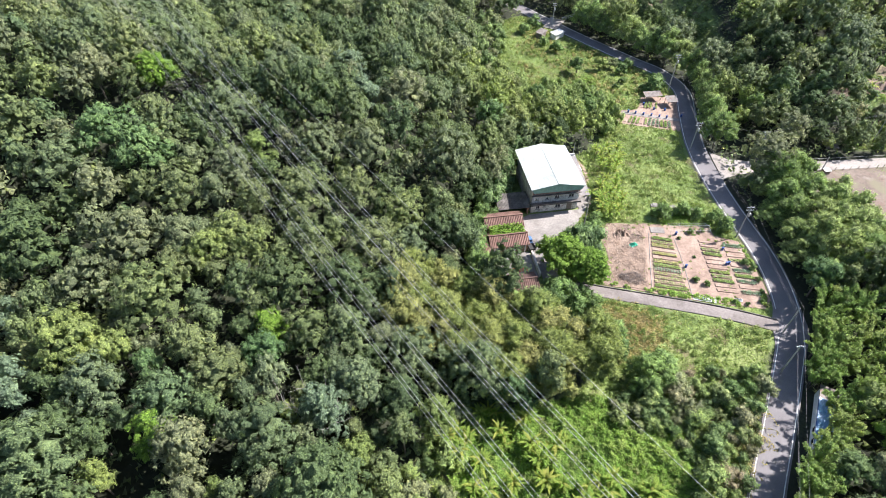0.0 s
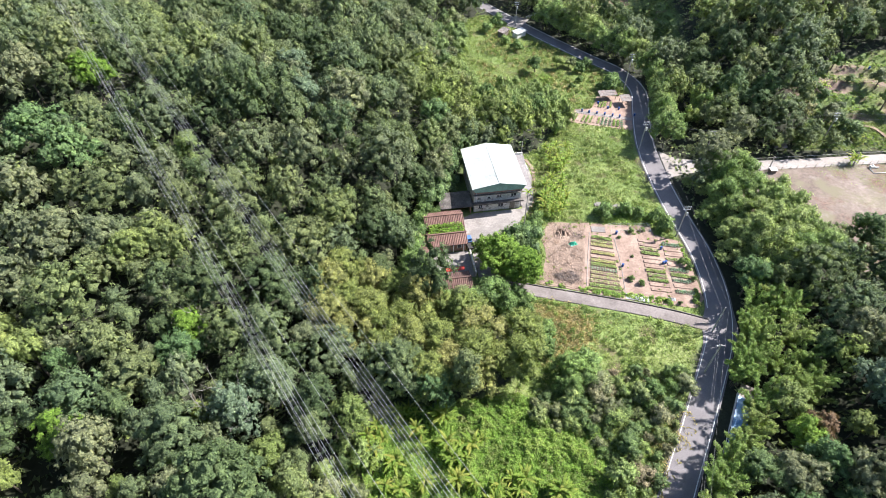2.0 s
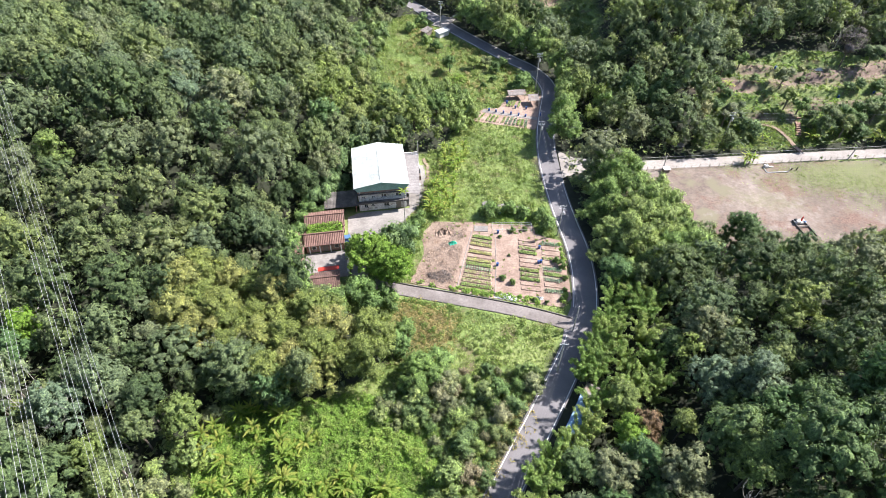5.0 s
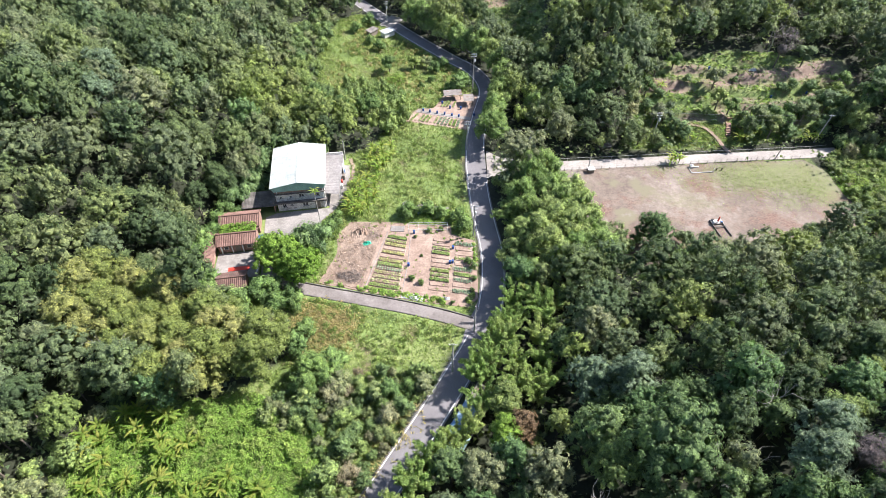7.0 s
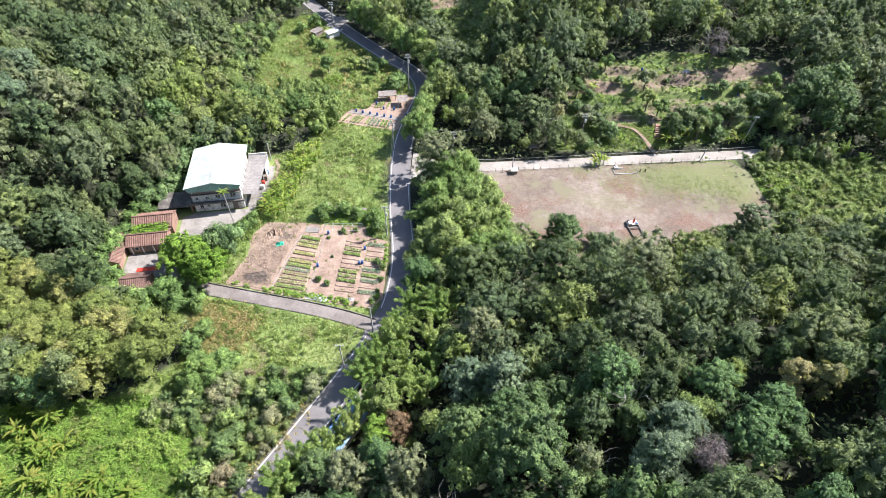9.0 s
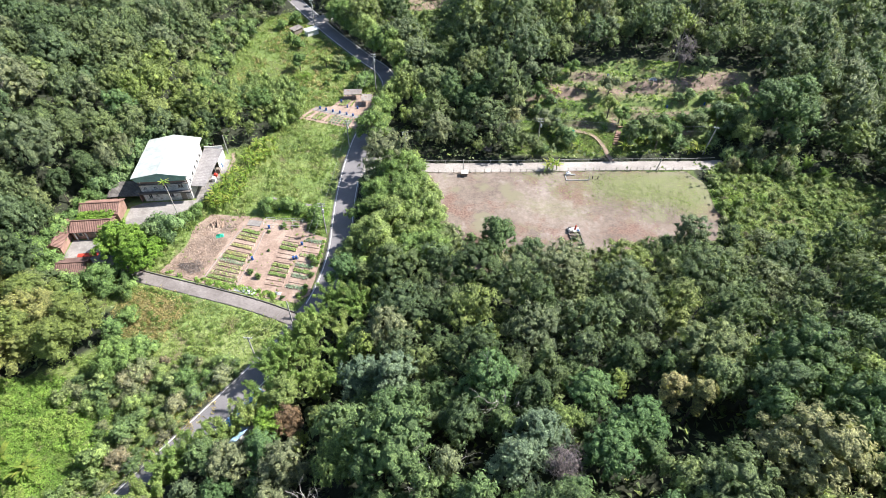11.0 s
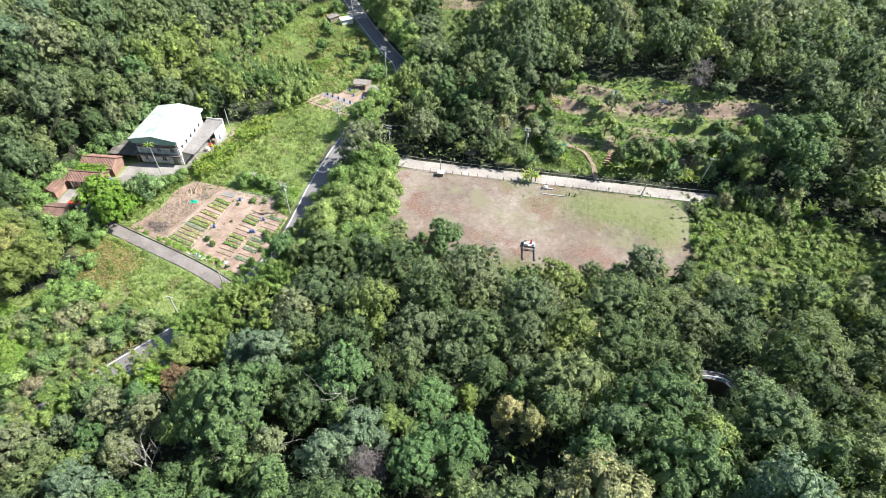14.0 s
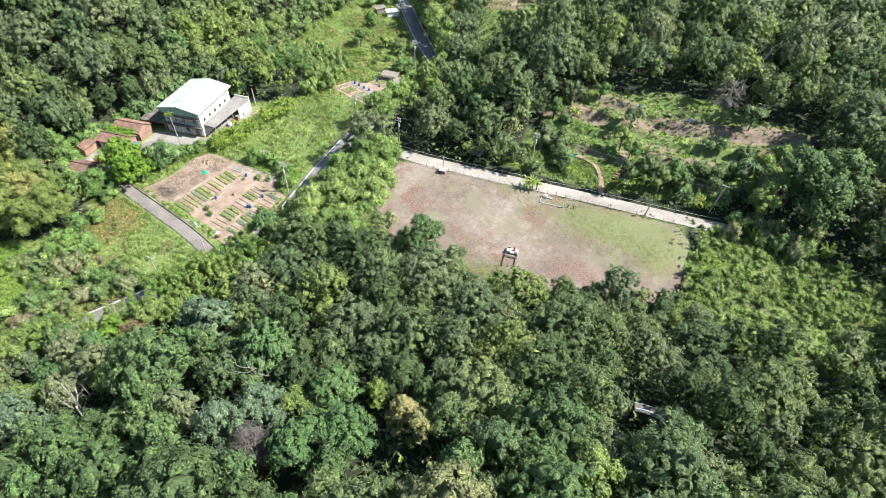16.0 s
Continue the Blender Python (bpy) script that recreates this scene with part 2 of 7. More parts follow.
M["shed_roof"] = surface("grey_shed_roof", (0.16, 0.14, 0.125), (0.23, 0.205, 0.185), (0.30, 0.275, 0.25), 0.3, 3.0, 0.85, 0, 0.2, 0.02, (0.20, 0.14, 0.11))
M["annex_roof"] = surface("annex_roof_sheet", (0.16, 0.15, 0.145), (0.205, 0.193, 0.187), (0.25, 0.237, 0.23), 0.35, 2.0, 0.85, 0, 0.15, 0.02)
M["glass"] = plain("dark_window_glass", (0.03, 0.035, 0.04), 0.12)
M["pole"] = plain("concrete_pole", (0.36, 0.35, 0.33), 0.8)
M["steel"] = plain("galvanised_steel", (0.62, 0.63, 0.64), 0.45, 0.3)
M["wire"] = plain("aluminium_wire", (0.58, 0.58, 0.6), 0.4, 0.4)
M["cable"] = plain("grey_cable", (0.2, 0.2, 0.21), 0.6)
M["blue"] = plain("blue_plastic", (0.015, 0.07, 0.24), 0.4)
M["blue_roof"] = surface("faded_blue_roof", (0.16, 0.34, 0.58), (0.30, 0.46, 0.66), (0.48, 0.60, 0.74), 0.5, 3.0, 0.6, 0, 0.1, 0.01)
M["teal_tarp"] = plain("green_tarpaulin", (0.03, 0.38, 0.25), 0.5)
M["white_plastic"] = surface("white_plastic_sheet", (0.34, 0.36, 0.37), (0.46, 0.48, 0.49), (0.58, 0.59, 0.60), 1.5, 4.0, 0.35, 0, 0.6, 0.1)
M["red"] = plain("red_paint", (0.50, 0.05, 0.03), 0.5)
M["white"] = plain("white_paint", (0.74, 0.74, 0.72), 0.5)
M["timber"] = plain("grey_timber", (0.20, 0.17, 0.14), 0.85)
M["rubber"] = plain("black_rubber", (0.03, 0.03, 0.03), 0.8)
M["carblue"] = plain("blue_car_paint", (0.08, 0.17, 0.34), 0.3)
M["twig"] = plain("brushwood", (0.17, 0.145, 0.13), 0.9)
M["net"] = plain("pale_netting_pipe", (0.5, 0.52, 0.5), 0.6)


# ---- lie of the land ----
def smooth(v):
    v = np.clip(v, 0, 1)
    return v * v * (3 - 2 * v)


ROAD = [(26, -16), (38, 10), (45.5, 24), (51.7, 35.4), (58.1, 46.1), (64.4, 57.0), (68.4, 64.5), (71.0, 72.0), (72.4, 80.4), (72.6, 89.5), (71.8, 97.0),
        (71.0, 105.3), (70.5, 114.2), (70.4, 124.0), (71.0, 134), (73.2, 146.2), (75.6, 157.5), (75.4, 163.4), (74.0, 168.5), (70.8, 174.7), (65.4, 180.6), (59.3, 188.0), (52.8, 196.0), (46.4, 204.3), (42.0, 210.5), (35.9, 219.0), (24, 236)]
LANE = [(23.5, 80.5), (28.5, 78.6), (34.0, 77.2), (45.0, 74.7), (55.0, 72.3), (62.0, 70.2), (67.5, 68.2)]
ROAD2 = [(80.0, 121.5), (85, 120.9), (92.0, 120.5), (100.0, 121.0), (115.0, 122.2), (138.0, 124.3), (150, 125.2), (164.0, 126.3), (171, 127.2)]


def curve(pts, step=2.0):
    """A smooth line through the points."""
    p = np.array(pts, float)
    q = np.vstack([2 * p[0] - p[1], p, 2 * p[-1] - p[-2]])
    out = []
    for k in range(1, len(q) - 2):
        n = max(1, int(np.linalg.norm(q[k + 1] - q[k]) / step))
        for s in np.arange(n) / n:
            out.append(0.5 * (2 * q[k] + (q[k + 1] - q[k - 1]) * s + (2 * q[k - 1] - 5 * q[k] + 4 * q[k + 1] - q[k + 2]) * s * s + (3 * q[k] - q[k - 1] - 3 * q[k + 1] + q[k + 2]) * s ** 3))
    out.append(p[-1])
    return np.array(out)


ROAD_C, LANE_C, ROAD2_C = curve(ROAD), curve(LANE), curve(ROAD2)
FOOT_Y = [-60, 30, 42, 55, 70, 88, 98, 108, 122, 130, 150, 163, 182, 212, 260, 400]
FOOT_X = [-10, -4, 0, 3, 6, 6, 7, 12, 26, 36, 34, 22, 20, 27, 5, -60]


def soft(d, k):
    d = np.maximum(d, 0)
    return d * d / (d + k)


def ground(x, y):
    x, y = np.asarray(x, float), np.asarray(y, float)
    z = 0.8 + 0.6 * smooth((x - 75) / 11) + 0.6 * smooth((y - 122) / 18) * (1 - smooth((x - 75) / 11))
    d = soft(np.interp(y, FOOT_Y, FOOT_X) - x, 5)
    z = z + (0.15 + 0.21 * np.exp(-((y - 105) / 38) ** 2)) * d / (1 + d / 260)
    z = z + 6.5 * smooth(d / 8) * np.exp(-((y - 108) / 22) ** 2)
    z = z + 5.5 * np.exp(-((x + 46) ** 2 + (y - 68) ** 2) / 2 / 17 ** 2)
    rx = np.interp(y, ROAD_C[:, 1], ROAD_C[:, 0])
    e = 23 * np.exp(-((x - 155) / 48) ** 2 / 2 - ((y - 22) / 31) ** 2 / 2)
    z = z + e * smooth((x - rx - 8) / 32) * (1 - smooth((y - 66) / 20))
    d = soft(y - 127.5, 12)
    d = d - 0.75 * soft(d - 22, 6)
    q = 20 * (1 - np.exp(-0.6 * d / 20))
    wob = 0.3 * np.sin(x * 0.13) + 0.25 * np.sin(x * 0.047 + 1)
    n = q / 1.9 + wob
    step = 1.9 * (np.floor(n) + smooth((n - np.floor(n) - 0.62) / 0.36) - wob)
    q = q + (step - q) * smooth((x - 112) / 8) * (1 - smooth((x - 178) / 8)) * smooth((d - 2) / 4) * (1 - smooth((y - 162) / 6))
    z = z + q * smooth((x - 84) / 30) * (1 - 0.75 * smooth((x - 188) / 30))
    far = np.hypot(x - 60, y - 110)
    return z + 60 * smooth((far - 260) / 500)


def gz(x, y):
    return float(ground(x, y))


def inside(poly, x, y):
    x, y = np.atleast_1d(np.asarray(x, float)), np.atleast_1d(np.asarray(y, float))
    hit = np.zeros(x.shape, bool)
    n = len(poly)
    for k in range(n):
        (x1, y1), (x2, y2) = poly[k], poly[(k + 1) % n]
        if y1 != y2:
            c = (y1 > y) != (y2 > y)
            hit ^= c & (x < (x2 - x1) * (y - y1) / (y2 - y1) + x1)
    return hit


def near(line, x, y):
    x, y = np.atleast_1d(x), np.atleast_1d(y)
    best = np.full(x.shape, 1e9)
    for px, py in line:
        best = np.minimum(best, np.hypot(x - px, y - py))
    return best


# ---- mesh helpers ----
def tri_mesh(name, V, F, mats, slots=None, tint=None, sharp=True):
    """A mesh from arrays of corners and triangles."""
    V, F = np.ascontiguousarray(V, np.float32), np.ascontiguousarray(F, np.int32)
    me = bpy.data.meshes.new(name)
    me.vertices.add(len(V))
    me.vertices.foreach_set("co", V.ravel())
    me.loops.add(F.size)
    me.loops.foreach_set("vertex_index", F.ravel())
    me.polygons.add(len(F))
    me.polygons.foreach_set("loop_start", np.arange(0, F.size, 3, dtype=np.int32))
    for m in mats:
        me.materials.append(m)
    if slots is not None:
        me.polygons.foreach_set("material_index", np.asarray(slots, np.int32))
    if tint is not None:
        me.attributes.new("tint", "FLOAT", "POINT").data.foreach_set("value", np.asarray(tint, np.float32))
    me.update(calc_edges=True)
    return me


def part(name, bm, material, parent, label=""):
    me = bpy.data.meshes.new(name)
    bm.to_mesh(me)
    bm.free()
    me.materials.append(material)
    ob = new(name, me)
    ob.parent = parent
    return tagged(ob, label)


def thing(name, m, label, category, group="", kind=""):
    ob = new(name)
    ob.matrix_world = m
    return tagged(ob, label, category, group, kind)


def box(bm, x0, x1, y0, y1, z0, z1, bev=0.0):
    r = bmesh.ops.create_cube(bm, size=1, matrix=Matrix.Translation(((x0 + x1) / 2, (y0 + y1) / 2, (z0 + z1) / 2)) @ Matrix.Diagonal((x1 - x0, y1 - y0, z1 - z0, 1)))
    if bev:
        es = list({e for v in r["verts"] for e in v.link_edges})
        bmesh.ops.bevel(bm, geom=es, offset=bev, segments=1, affect="EDGES")


def boxes(*rows, bev=0.0):
    bm = bmesh.new()
    for r in rows:
        box(bm, *r, bev=bev)
    return bm


def tube(bm, pts, r0, r1=None, n=6):
    """A round rod along points, tapered."""
    r1 = r0 if r1 is None else r1
    rings = []
    pts = [Vector(p) for p in pts]
    for k, p in enumerate(pts):
        d = (pts[min(k + 1, len(pts) - 1)] - pts[max(k - 1, 0)]).normalized()
        u = d.orthogonal().normalized()
        v = d.cross(u)
        r = r0 + (r1 - r0) * k / max(1, len(pts) - 1)
        rings.append([bm.verts.new(p + r * (math.cos(a) * u + math.sin(a) * v)) for a in (2 * math.pi * j / n for j in range(n))])
    for a, b in zip(rings, rings[1:]):
        for j in range(n):
            bm.faces.new((a[j], a[(j + 1) % n], b[(j + 1) % n], b[j]))
    bm.faces.new(rings[0][::-1])
    bm.faces.new(rings[-1])


def rod(*a, **k):
    bm = bmesh.new()
    tube(bm, *a, **k)
    return bm


def strip(name, line, width, up, material, thick=0.2, label="", category="road", z=None):
    """A road: a cambered slab along a line."""
    t = np.gradient(line, axis=0)
    t /= np.linalg.norm(t, axis=1)[:, None]
    nrm = np.stack([t[:, 1], -t[:, 0]], 1)
    bm = bmesh.new()
    rows = []
    offs = [(-0.5, -thick), (-0.5, 0), (-0.25, 0.02), (0, 0.03), (0.25, 0.02), (0.5, 0), (0.5, -thick)]
    for p, q in zip(line, nrm):
        zz = gz(*p) if z is None else z
        w = width(p) if callable(width) else width
        rows.append([bm.verts.new((p[0] + q[0] * o * w, p[1] + q[1] * o * w, zz + up + dz)) for o, dz in offs])
    for a, b in zip(rows, rows[1:]):
        for j in range(len(offs) - 1):
            bm.faces.new((a[j], b[j], b[j + 1], a[j + 1]))
    bmesh.ops.recalc_face_normals(bm, faces=bm.faces)
    return tagged(part(name, bm, material, None), label, category, kind="structure")


def sheet(name, poly, up, material, label, category, skirt=0.12, step=2.0, wob=0.35, kind="structure"):
    """A thin layer of ground laid over the land, with an uneven edge."""
    from mathutils.geometry import delaunay_2d_cdt
    p = np.array(poly, float)
    edge = []
    for k in range(len(p)):
        a, b = p[k], p[(k + 1) % len(p)]
        n = max(1, int(np.linalg.norm(b - a) / step))
        for s in np.arange(n) / n:
            q = a + (b - a) * s
            q = q + wob * np.array([noise.noise((q[0] * 0.5, q[1] * 0.5, 1.7)), noise.noise((q[0] * 0.5, q[1] * 0.5, 8.3))])
            edge.append(Vector(q))
    lo, hi = p.min(0), p.max(0)
    gx, gy = np.meshgrid(np.arange(lo[0], hi[0], step), np.arange(lo[1], hi[1], step))
    keep = inside([tuple(e) for e in edge], gx.ravel(), gy.ravel())
    inner = [Vector(v) for v in zip(gx.ravel()[keep], gy.ravel()[keep])]
    inner = [v for v in inner if min((v - e).length for e in edge) > step * 0.4]
    n = len(edge)
    vs, es, fs = delaunay_2d_cdt(edge + inner, [], [list(range(n))], 1, 1e-4)[:3]
    bm = bmesh.new()
    bv = [bm.verts.new((v[0], v[1], gz(v[0], v[1]) + up)) for v in vs]
    for f in fs:
        bm.faces.new([bv[k] for k in f])
    rim = [e for e in bm.edges if len(e.link_faces) == 1]
    r = bmesh.ops.extrude_edge_only(bm, edges=rim)
    for v in (g for g in r["geom"] if isinstance(g, bmesh.types.BMVert)):
        v.co.z -= skirt
    bmesh.ops.recalc_face_normals(bm, faces=bm.faces)
    if sum(f.normal.z for f in bm.faces) < 0:
        bmesh.ops.reverse_faces(bm, faces=bm.faces)
    return tagged(part(name, bm, material, None), label, category, kind=kind)


def ribbed(a0, a1, b0, b1, n, up, thick=0.05, bar=0.28):
    """A ribbed sheet from the eave a0-a1 to the ridge b0-b1."""
    a0, a1, b0, b1 = (Vector(v) for v in (a0, a1, b0, b1))
    bm = bmesh.new()
    prof = []
    for k in range(n):
        prof += [(k / n, 0.0), ((k + 1 - bar) / n, 0.0), ((k + 1 - bar * 0.7) / n, up), ((k + 1 - bar * 0.3) / n, up)]
    prof.append((1.0, 0.0))
    cols = []
    for t, u in prof:
        e, r = a0.lerp(a1, t), b0.lerp(b1, t)
        cols.append([bm.verts.new(p) for p in (e - Vector((0, 0, thick)), e + Vector((0, 0, u)), r + Vector((0, 0, u)), r - Vector((0, 0, thick)))])
    for p, q in zip(cols, cols[1:]):
        for k in range(4):
            bm.faces.new((p[k], p[(k + 1) % 4], q[(k + 1) % 4], q[k]))
    bm.faces.new(cols[0])
    bm.faces.new(cols[-1][::-1])
    bmesh.ops.recalc_face_normals(bm, faces=bm.faces)
    return bm


# ---- plants, as arrays ----
OCT = np.array([(1, 0, 0), (-1, 0, 0), (0, 1, 0), (0, -1, 0), (0, 0, 1), (0, 0, -1)], float)
OCT_F = [(0, 2, 4), (2, 1, 4), (1, 3, 4), (3, 0, 4), (2, 0, 5), (1, 2, 5), (3, 1, 5), (0, 3, 5)]


def split_ball(V, F):
    V, mids, out = [tuple(v) for v in V], {}, []

    def mid(a, b):
        k = (min(a, b), max(a, b))
        if k not in mids:
            m = np.array(V[a]) + np.array(V[b])
            V.append(tuple(m / np.linalg.norm(m)))
            mids[k] = len(V) - 1
        return mids[k]
    for a, b, c in F:
        ab, bc, ca = mid(a, b), mid(b, c), mid(c, a)
        out += [(a, ab, ca), (b, bc, ab), (c, ca, bc), (ab, bc, ca)]
    return np.array(V), np.array(out)


OCT_B = (OCT, np.array(OCT_F))
BALL1 = split_ball(OCT, OCT_F)


def unit(v):
    return v / np.maximum(np.linalg.norm(v, axis=1, keepdims=True), 1e-6)


def leaves(rng, at, nrm, length, width, droop=0.0):
    """Folded leaf blades at places, facing nrm."""
    n = len(at)
    t = unit(np.cross(nrm, unit(rng.normal(size=(n, 3)))))
    t = unit(t + np.array([0, 0, -droop]))
    s = unit(np.cross(nrm, t))
    ln = (length * rng.uniform(0.7, 1.35, n))[:, None]
    w = (width * rng.uniform(0.7, 1.3, n))[:, None]
    V = np.stack([at - t * ln * 0.4 - s * w * 0.6, at - t * ln * 0.4 + s * w * 0.6, at + t * ln * 0.75 + nrm * w * rng.uniform(-0.2, 0.2, n)[:, None]], 1).reshape(-1, 3)
    return V, np.arange(n * 3).reshape(-1, 3)


def join(parts):
    V, F, off = [], [], 0
    for v, f in parts:
        V.append(v)
        F.append(f + off)
        off += len(v)
    return np.concatenate(V), np.concatenate(F)


def cap(n):
    """A tip over a ring: the dim inside of a tuft of leaves."""
    a = np.arange(n) * 2 * math.pi / n
    V = np.concatenate([[(0, 0, 0.62)], np.column_stack([0.8 * np.cos(a), 0.8 * np.sin(a), np.full(n, -0.35)])])
    return V, np.array([(0, 1 + k, 1 + (k + 1) % n) for k in range(n)])


CAP4, CAP5 = cap(4), cap(5)


def crown(rng, R, H, base_z, boughs, puffs, n_leaf, leaf, puff=0.6, flat=0.85, droop=0.1, spread=0.68, wide=0.6, bough=(0.3, 0.5), heart=0.62, shape=CAP5, reach=(0.72, 1.15), long=1.0):
    """A crown of boughs, each a heap of rounded puffs of leaves with gaps between them, round a dim heart."""
    az = rng.uniform(0, 2 * math.pi) + np.arange(boughs) * 2.4 + rng.normal(0, 0.3, boughs)
    el = np.arcsin(np.clip((np.arange(boughs) + 0.5) / boughs * 1.12 - 0.12 + rng.normal(0, 0.08, boughs), -0.2, 1))
    rr = R * spread * rng.uniform(0.7, 1.15, boughs)
    C = np.stack([np.cos(az) * np.cos(el) * rr, np.sin(az) * np.cos(el) * rr, base_z + H * 0.35 + np.sin(el) * H * 0.48 * rng.uniform(0.75, 1.2, boughs)], 1)
    rl = R * rng.uniform(bough[0], bough[1], boughs)
    squash = np.array([1, 1, flat])
    want = puffs * rl ** 2 / (rl ** 2).sum()
    at, d = [], []
    for c, r, k in zip(C, rl, want):
        k = int(k * 1.35) + 2
        z = np.linspace(0.98, -0.35, k) + rng.normal(0, 0.07, k)
        a = np.arange(k) * 2.39996 + rng.uniform(0, 6.28) + rng.normal(0, 0.35, k)
        w = np.sqrt(np.clip(1 - z * z, 0, 1))
        e = np.stack([w * np.cos(a), w * np.sin(a), z], 1)
        at.append(c + e * (r * rng.uniform(0.72, 1.08, k))[:, None] * squash)
        d.append(unit(e + np.array([0, 0, 0.25])))
    at, d = np.concatenate(at), np.concatenate(d)
    buried = (np.linalg.norm((at[:, None] - C[None]) / squash, axis=2) < rl[None] * 0.66).any(1)
    at, d = at[~buried], d[~buried]
    nc = len(at)
    rc = puff * rng.uniform(0.62, 1.4, nc)
    bv, bf = BALL1
    out = [(np.array([0, 0, base_z + H * 0.3]) + bv * (1 + 0.15 * rng.normal(size=(len(bv), 1))) * np.array([R * 0.3, R * 0.3, H * 0.16]), bf)]
    ov, of = OCT_B
    for c, r in zip(C, rl):
        out.append((c + ov * (1 + 0.1 * rng.normal(size=(len(ov), 1))) * r * heart * squash, of))
    side = unit(np.cross(d, rng.normal(size=(nc, 3))))
    other = np.cross(d, side)
    pv, pf = shape
    loc = pv[None] * (1 + 0.22 * rng.normal(size=(nc, len(pv), 1))) * rc[:, None, None]
    tall = (rng.uniform(0.7, 1.05, nc) * long)[:, None, None]
    V = at[:, None] + loc[:, :, :1] * side[:, None] + loc[:, :, 1:2] * other[:, None] + loc[:, :, 2:] * tall * d[:, None]
    out.append((V.reshape(-1, 3), (pf[None] + (np.arange(nc) * len(pv))[:, None, None]).reshape(-1, 3)))
    pick = rng.choice(nc, n_leaf, p=rc ** 2 / (rc ** 2).sum())
    e = unit(rng.normal(size=(n_leaf, 3)) + d[pick] * 1.1 + [0, 0, 0.25])
    spot = at[pick] + e * (rc[pick] * rng.uniform(reach[0], reach[1], n_leaf))[:, None] * np.array([1, 1, 0.85])
    out.append(leaves(rng, spot, unit(e * 0.5 + d[pick] * 0.7 + rng.normal(0, 0.24, (n_leaf, 3)) + [0, 0, 0.15]), leaf, leaf * wide, droop))
    return join(out)


def trunk_bm(rng, h, r, limbs=4, spread=1.6):
    bm = bmesh.new()
    tube(bm, [(0, 0, -0.6), (0.05 * h * rng.normal() * 0.3, 0, h * 0.5), (0.0, 0.0, h)], r, r * 0.55, 7)
    for k in range(limbs):
        a = k * 6.28 / limbs + rng.uniform(0, 1)
        tube(bm, [(0, 0, h * 0.6), (math.cos(a) * spread * 0.5, math.sin(a) * spread * 0.5, h * 0.95), (math.cos(a) * spread, math.sin(a) * spread, h * 1.25)], r * 0.4, r * 0.12, 5)
    return bm


# ---- the land ----
FIELD = [(88.0, 117.6), (100.0, 119.0), (115, 120.2), (138.0, 122.0), (160.0, 123.4), (163, 119.0), (163.5, 106), (160, 97), (150.0, 92), (141.0, 88), (122.0, 83.0), (106, 82), (93.0, 92.0), (88, 104)]
VISIBLE = [(-72, 22), (-150, 165), (-160, 275), (270, 280), (265, 195), (212, 42), (150, 12), (60, 14), (0, 18)]
HOUSE_R = [(59, 43), (65.5, 53.5), (69, 51.5), (62.5, 41)]
VALLEY = [(0, 26), (30, 22), (44, 26), (48.5, 35), (54, 46), (61, 57.5), (66, 66), (69, 75), (69.5, 100), (67, 118), (69, 140), (73, 152), (74, 168), (62, 184), (43, 205), (33, 219), (22, 214),
          (19, 182), (21, 163), (34, 148), (46, 138), (41, 129), (33, 124.5), (18, 120), (17, 107), (11, 105.5), (6, 97), (5, 80), (10, 74), (24, 71), (31, 68), (30, 58), (20, 51), (2, 50), (-3, 40)]
TERRACE = [(112, 128.5), (140, 129), (165, 133), (187, 148), (182, 162), (166, 164), (150, 166), (128, 160), (119, 146)]
FARCLEAR = [(80, 176), (84, 168), (94, 168), (98, 200), (102, 224), (103, 246), (70, 246), (71, 226), (76, 208)]
WEEDY = [(163, 94), (178, 90), (202, 97), (212, 116), (196, 124), (166, 125)]
SCRUBW = [(34, 148), (21, 163), (19, 182), (22, 214), (14, 212), (6, 190), (9, 165), (24, 146)]
APRON = [(73, 113), (88, 116), (90, 126), (84, 133), (74, 131)]
BAMBOO_W = [(-9, 62), (2, 58), (12, 52), (28, 54), (30, 62), (22, 65.5), (12, 67), (6, 74.5), (-4, 77), (-10, 73)]
BAMBOO_E = [(75.5, 78), (77.5, 111.5), (87.5, 113), (90, 104), (95, 92), (94, 80), (84, 76)]
BAMBOO_R = [(70, 50), (70, 58), (74, 68), (79, 76), (84, 70), (80, 52), (74, 46)]


def bare_soil(x, y):
    """Where the terraces are bare brown earth."""
    so = np.zeros(len(x))
    for cx, cy, a, b in ((119.4, 149.8, 3, 2), (126, 151.2, 5, 2.8), (131, 150, 4, 2.2), (136.5, 156.8, 5, 2.2), (144.5, 152, 5, 2.2), (152.5, 153.6, 5, 2.2), (158, 155.2, 6, 2.4), (168.5, 156, 8, 2.6), (176, 157.8, 6, 2.8),
                         (180.5, 152.3, 5, 2.2), (172, 147.4, 4, 1.2), (153, 143.2, 5, 0.9), (150.4, 146, 4, 1), (132.8, 139.5, 4, 1), (161.5, 144.4, 5, 1), (143, 141, 1.2, 3), (162.3, 138, 2.5, 1)):
        so = np.maximum(so, np.clip(1.7 - np.hypot((x - cx) / a, (y - cy) / b), 0, 1))
    return so


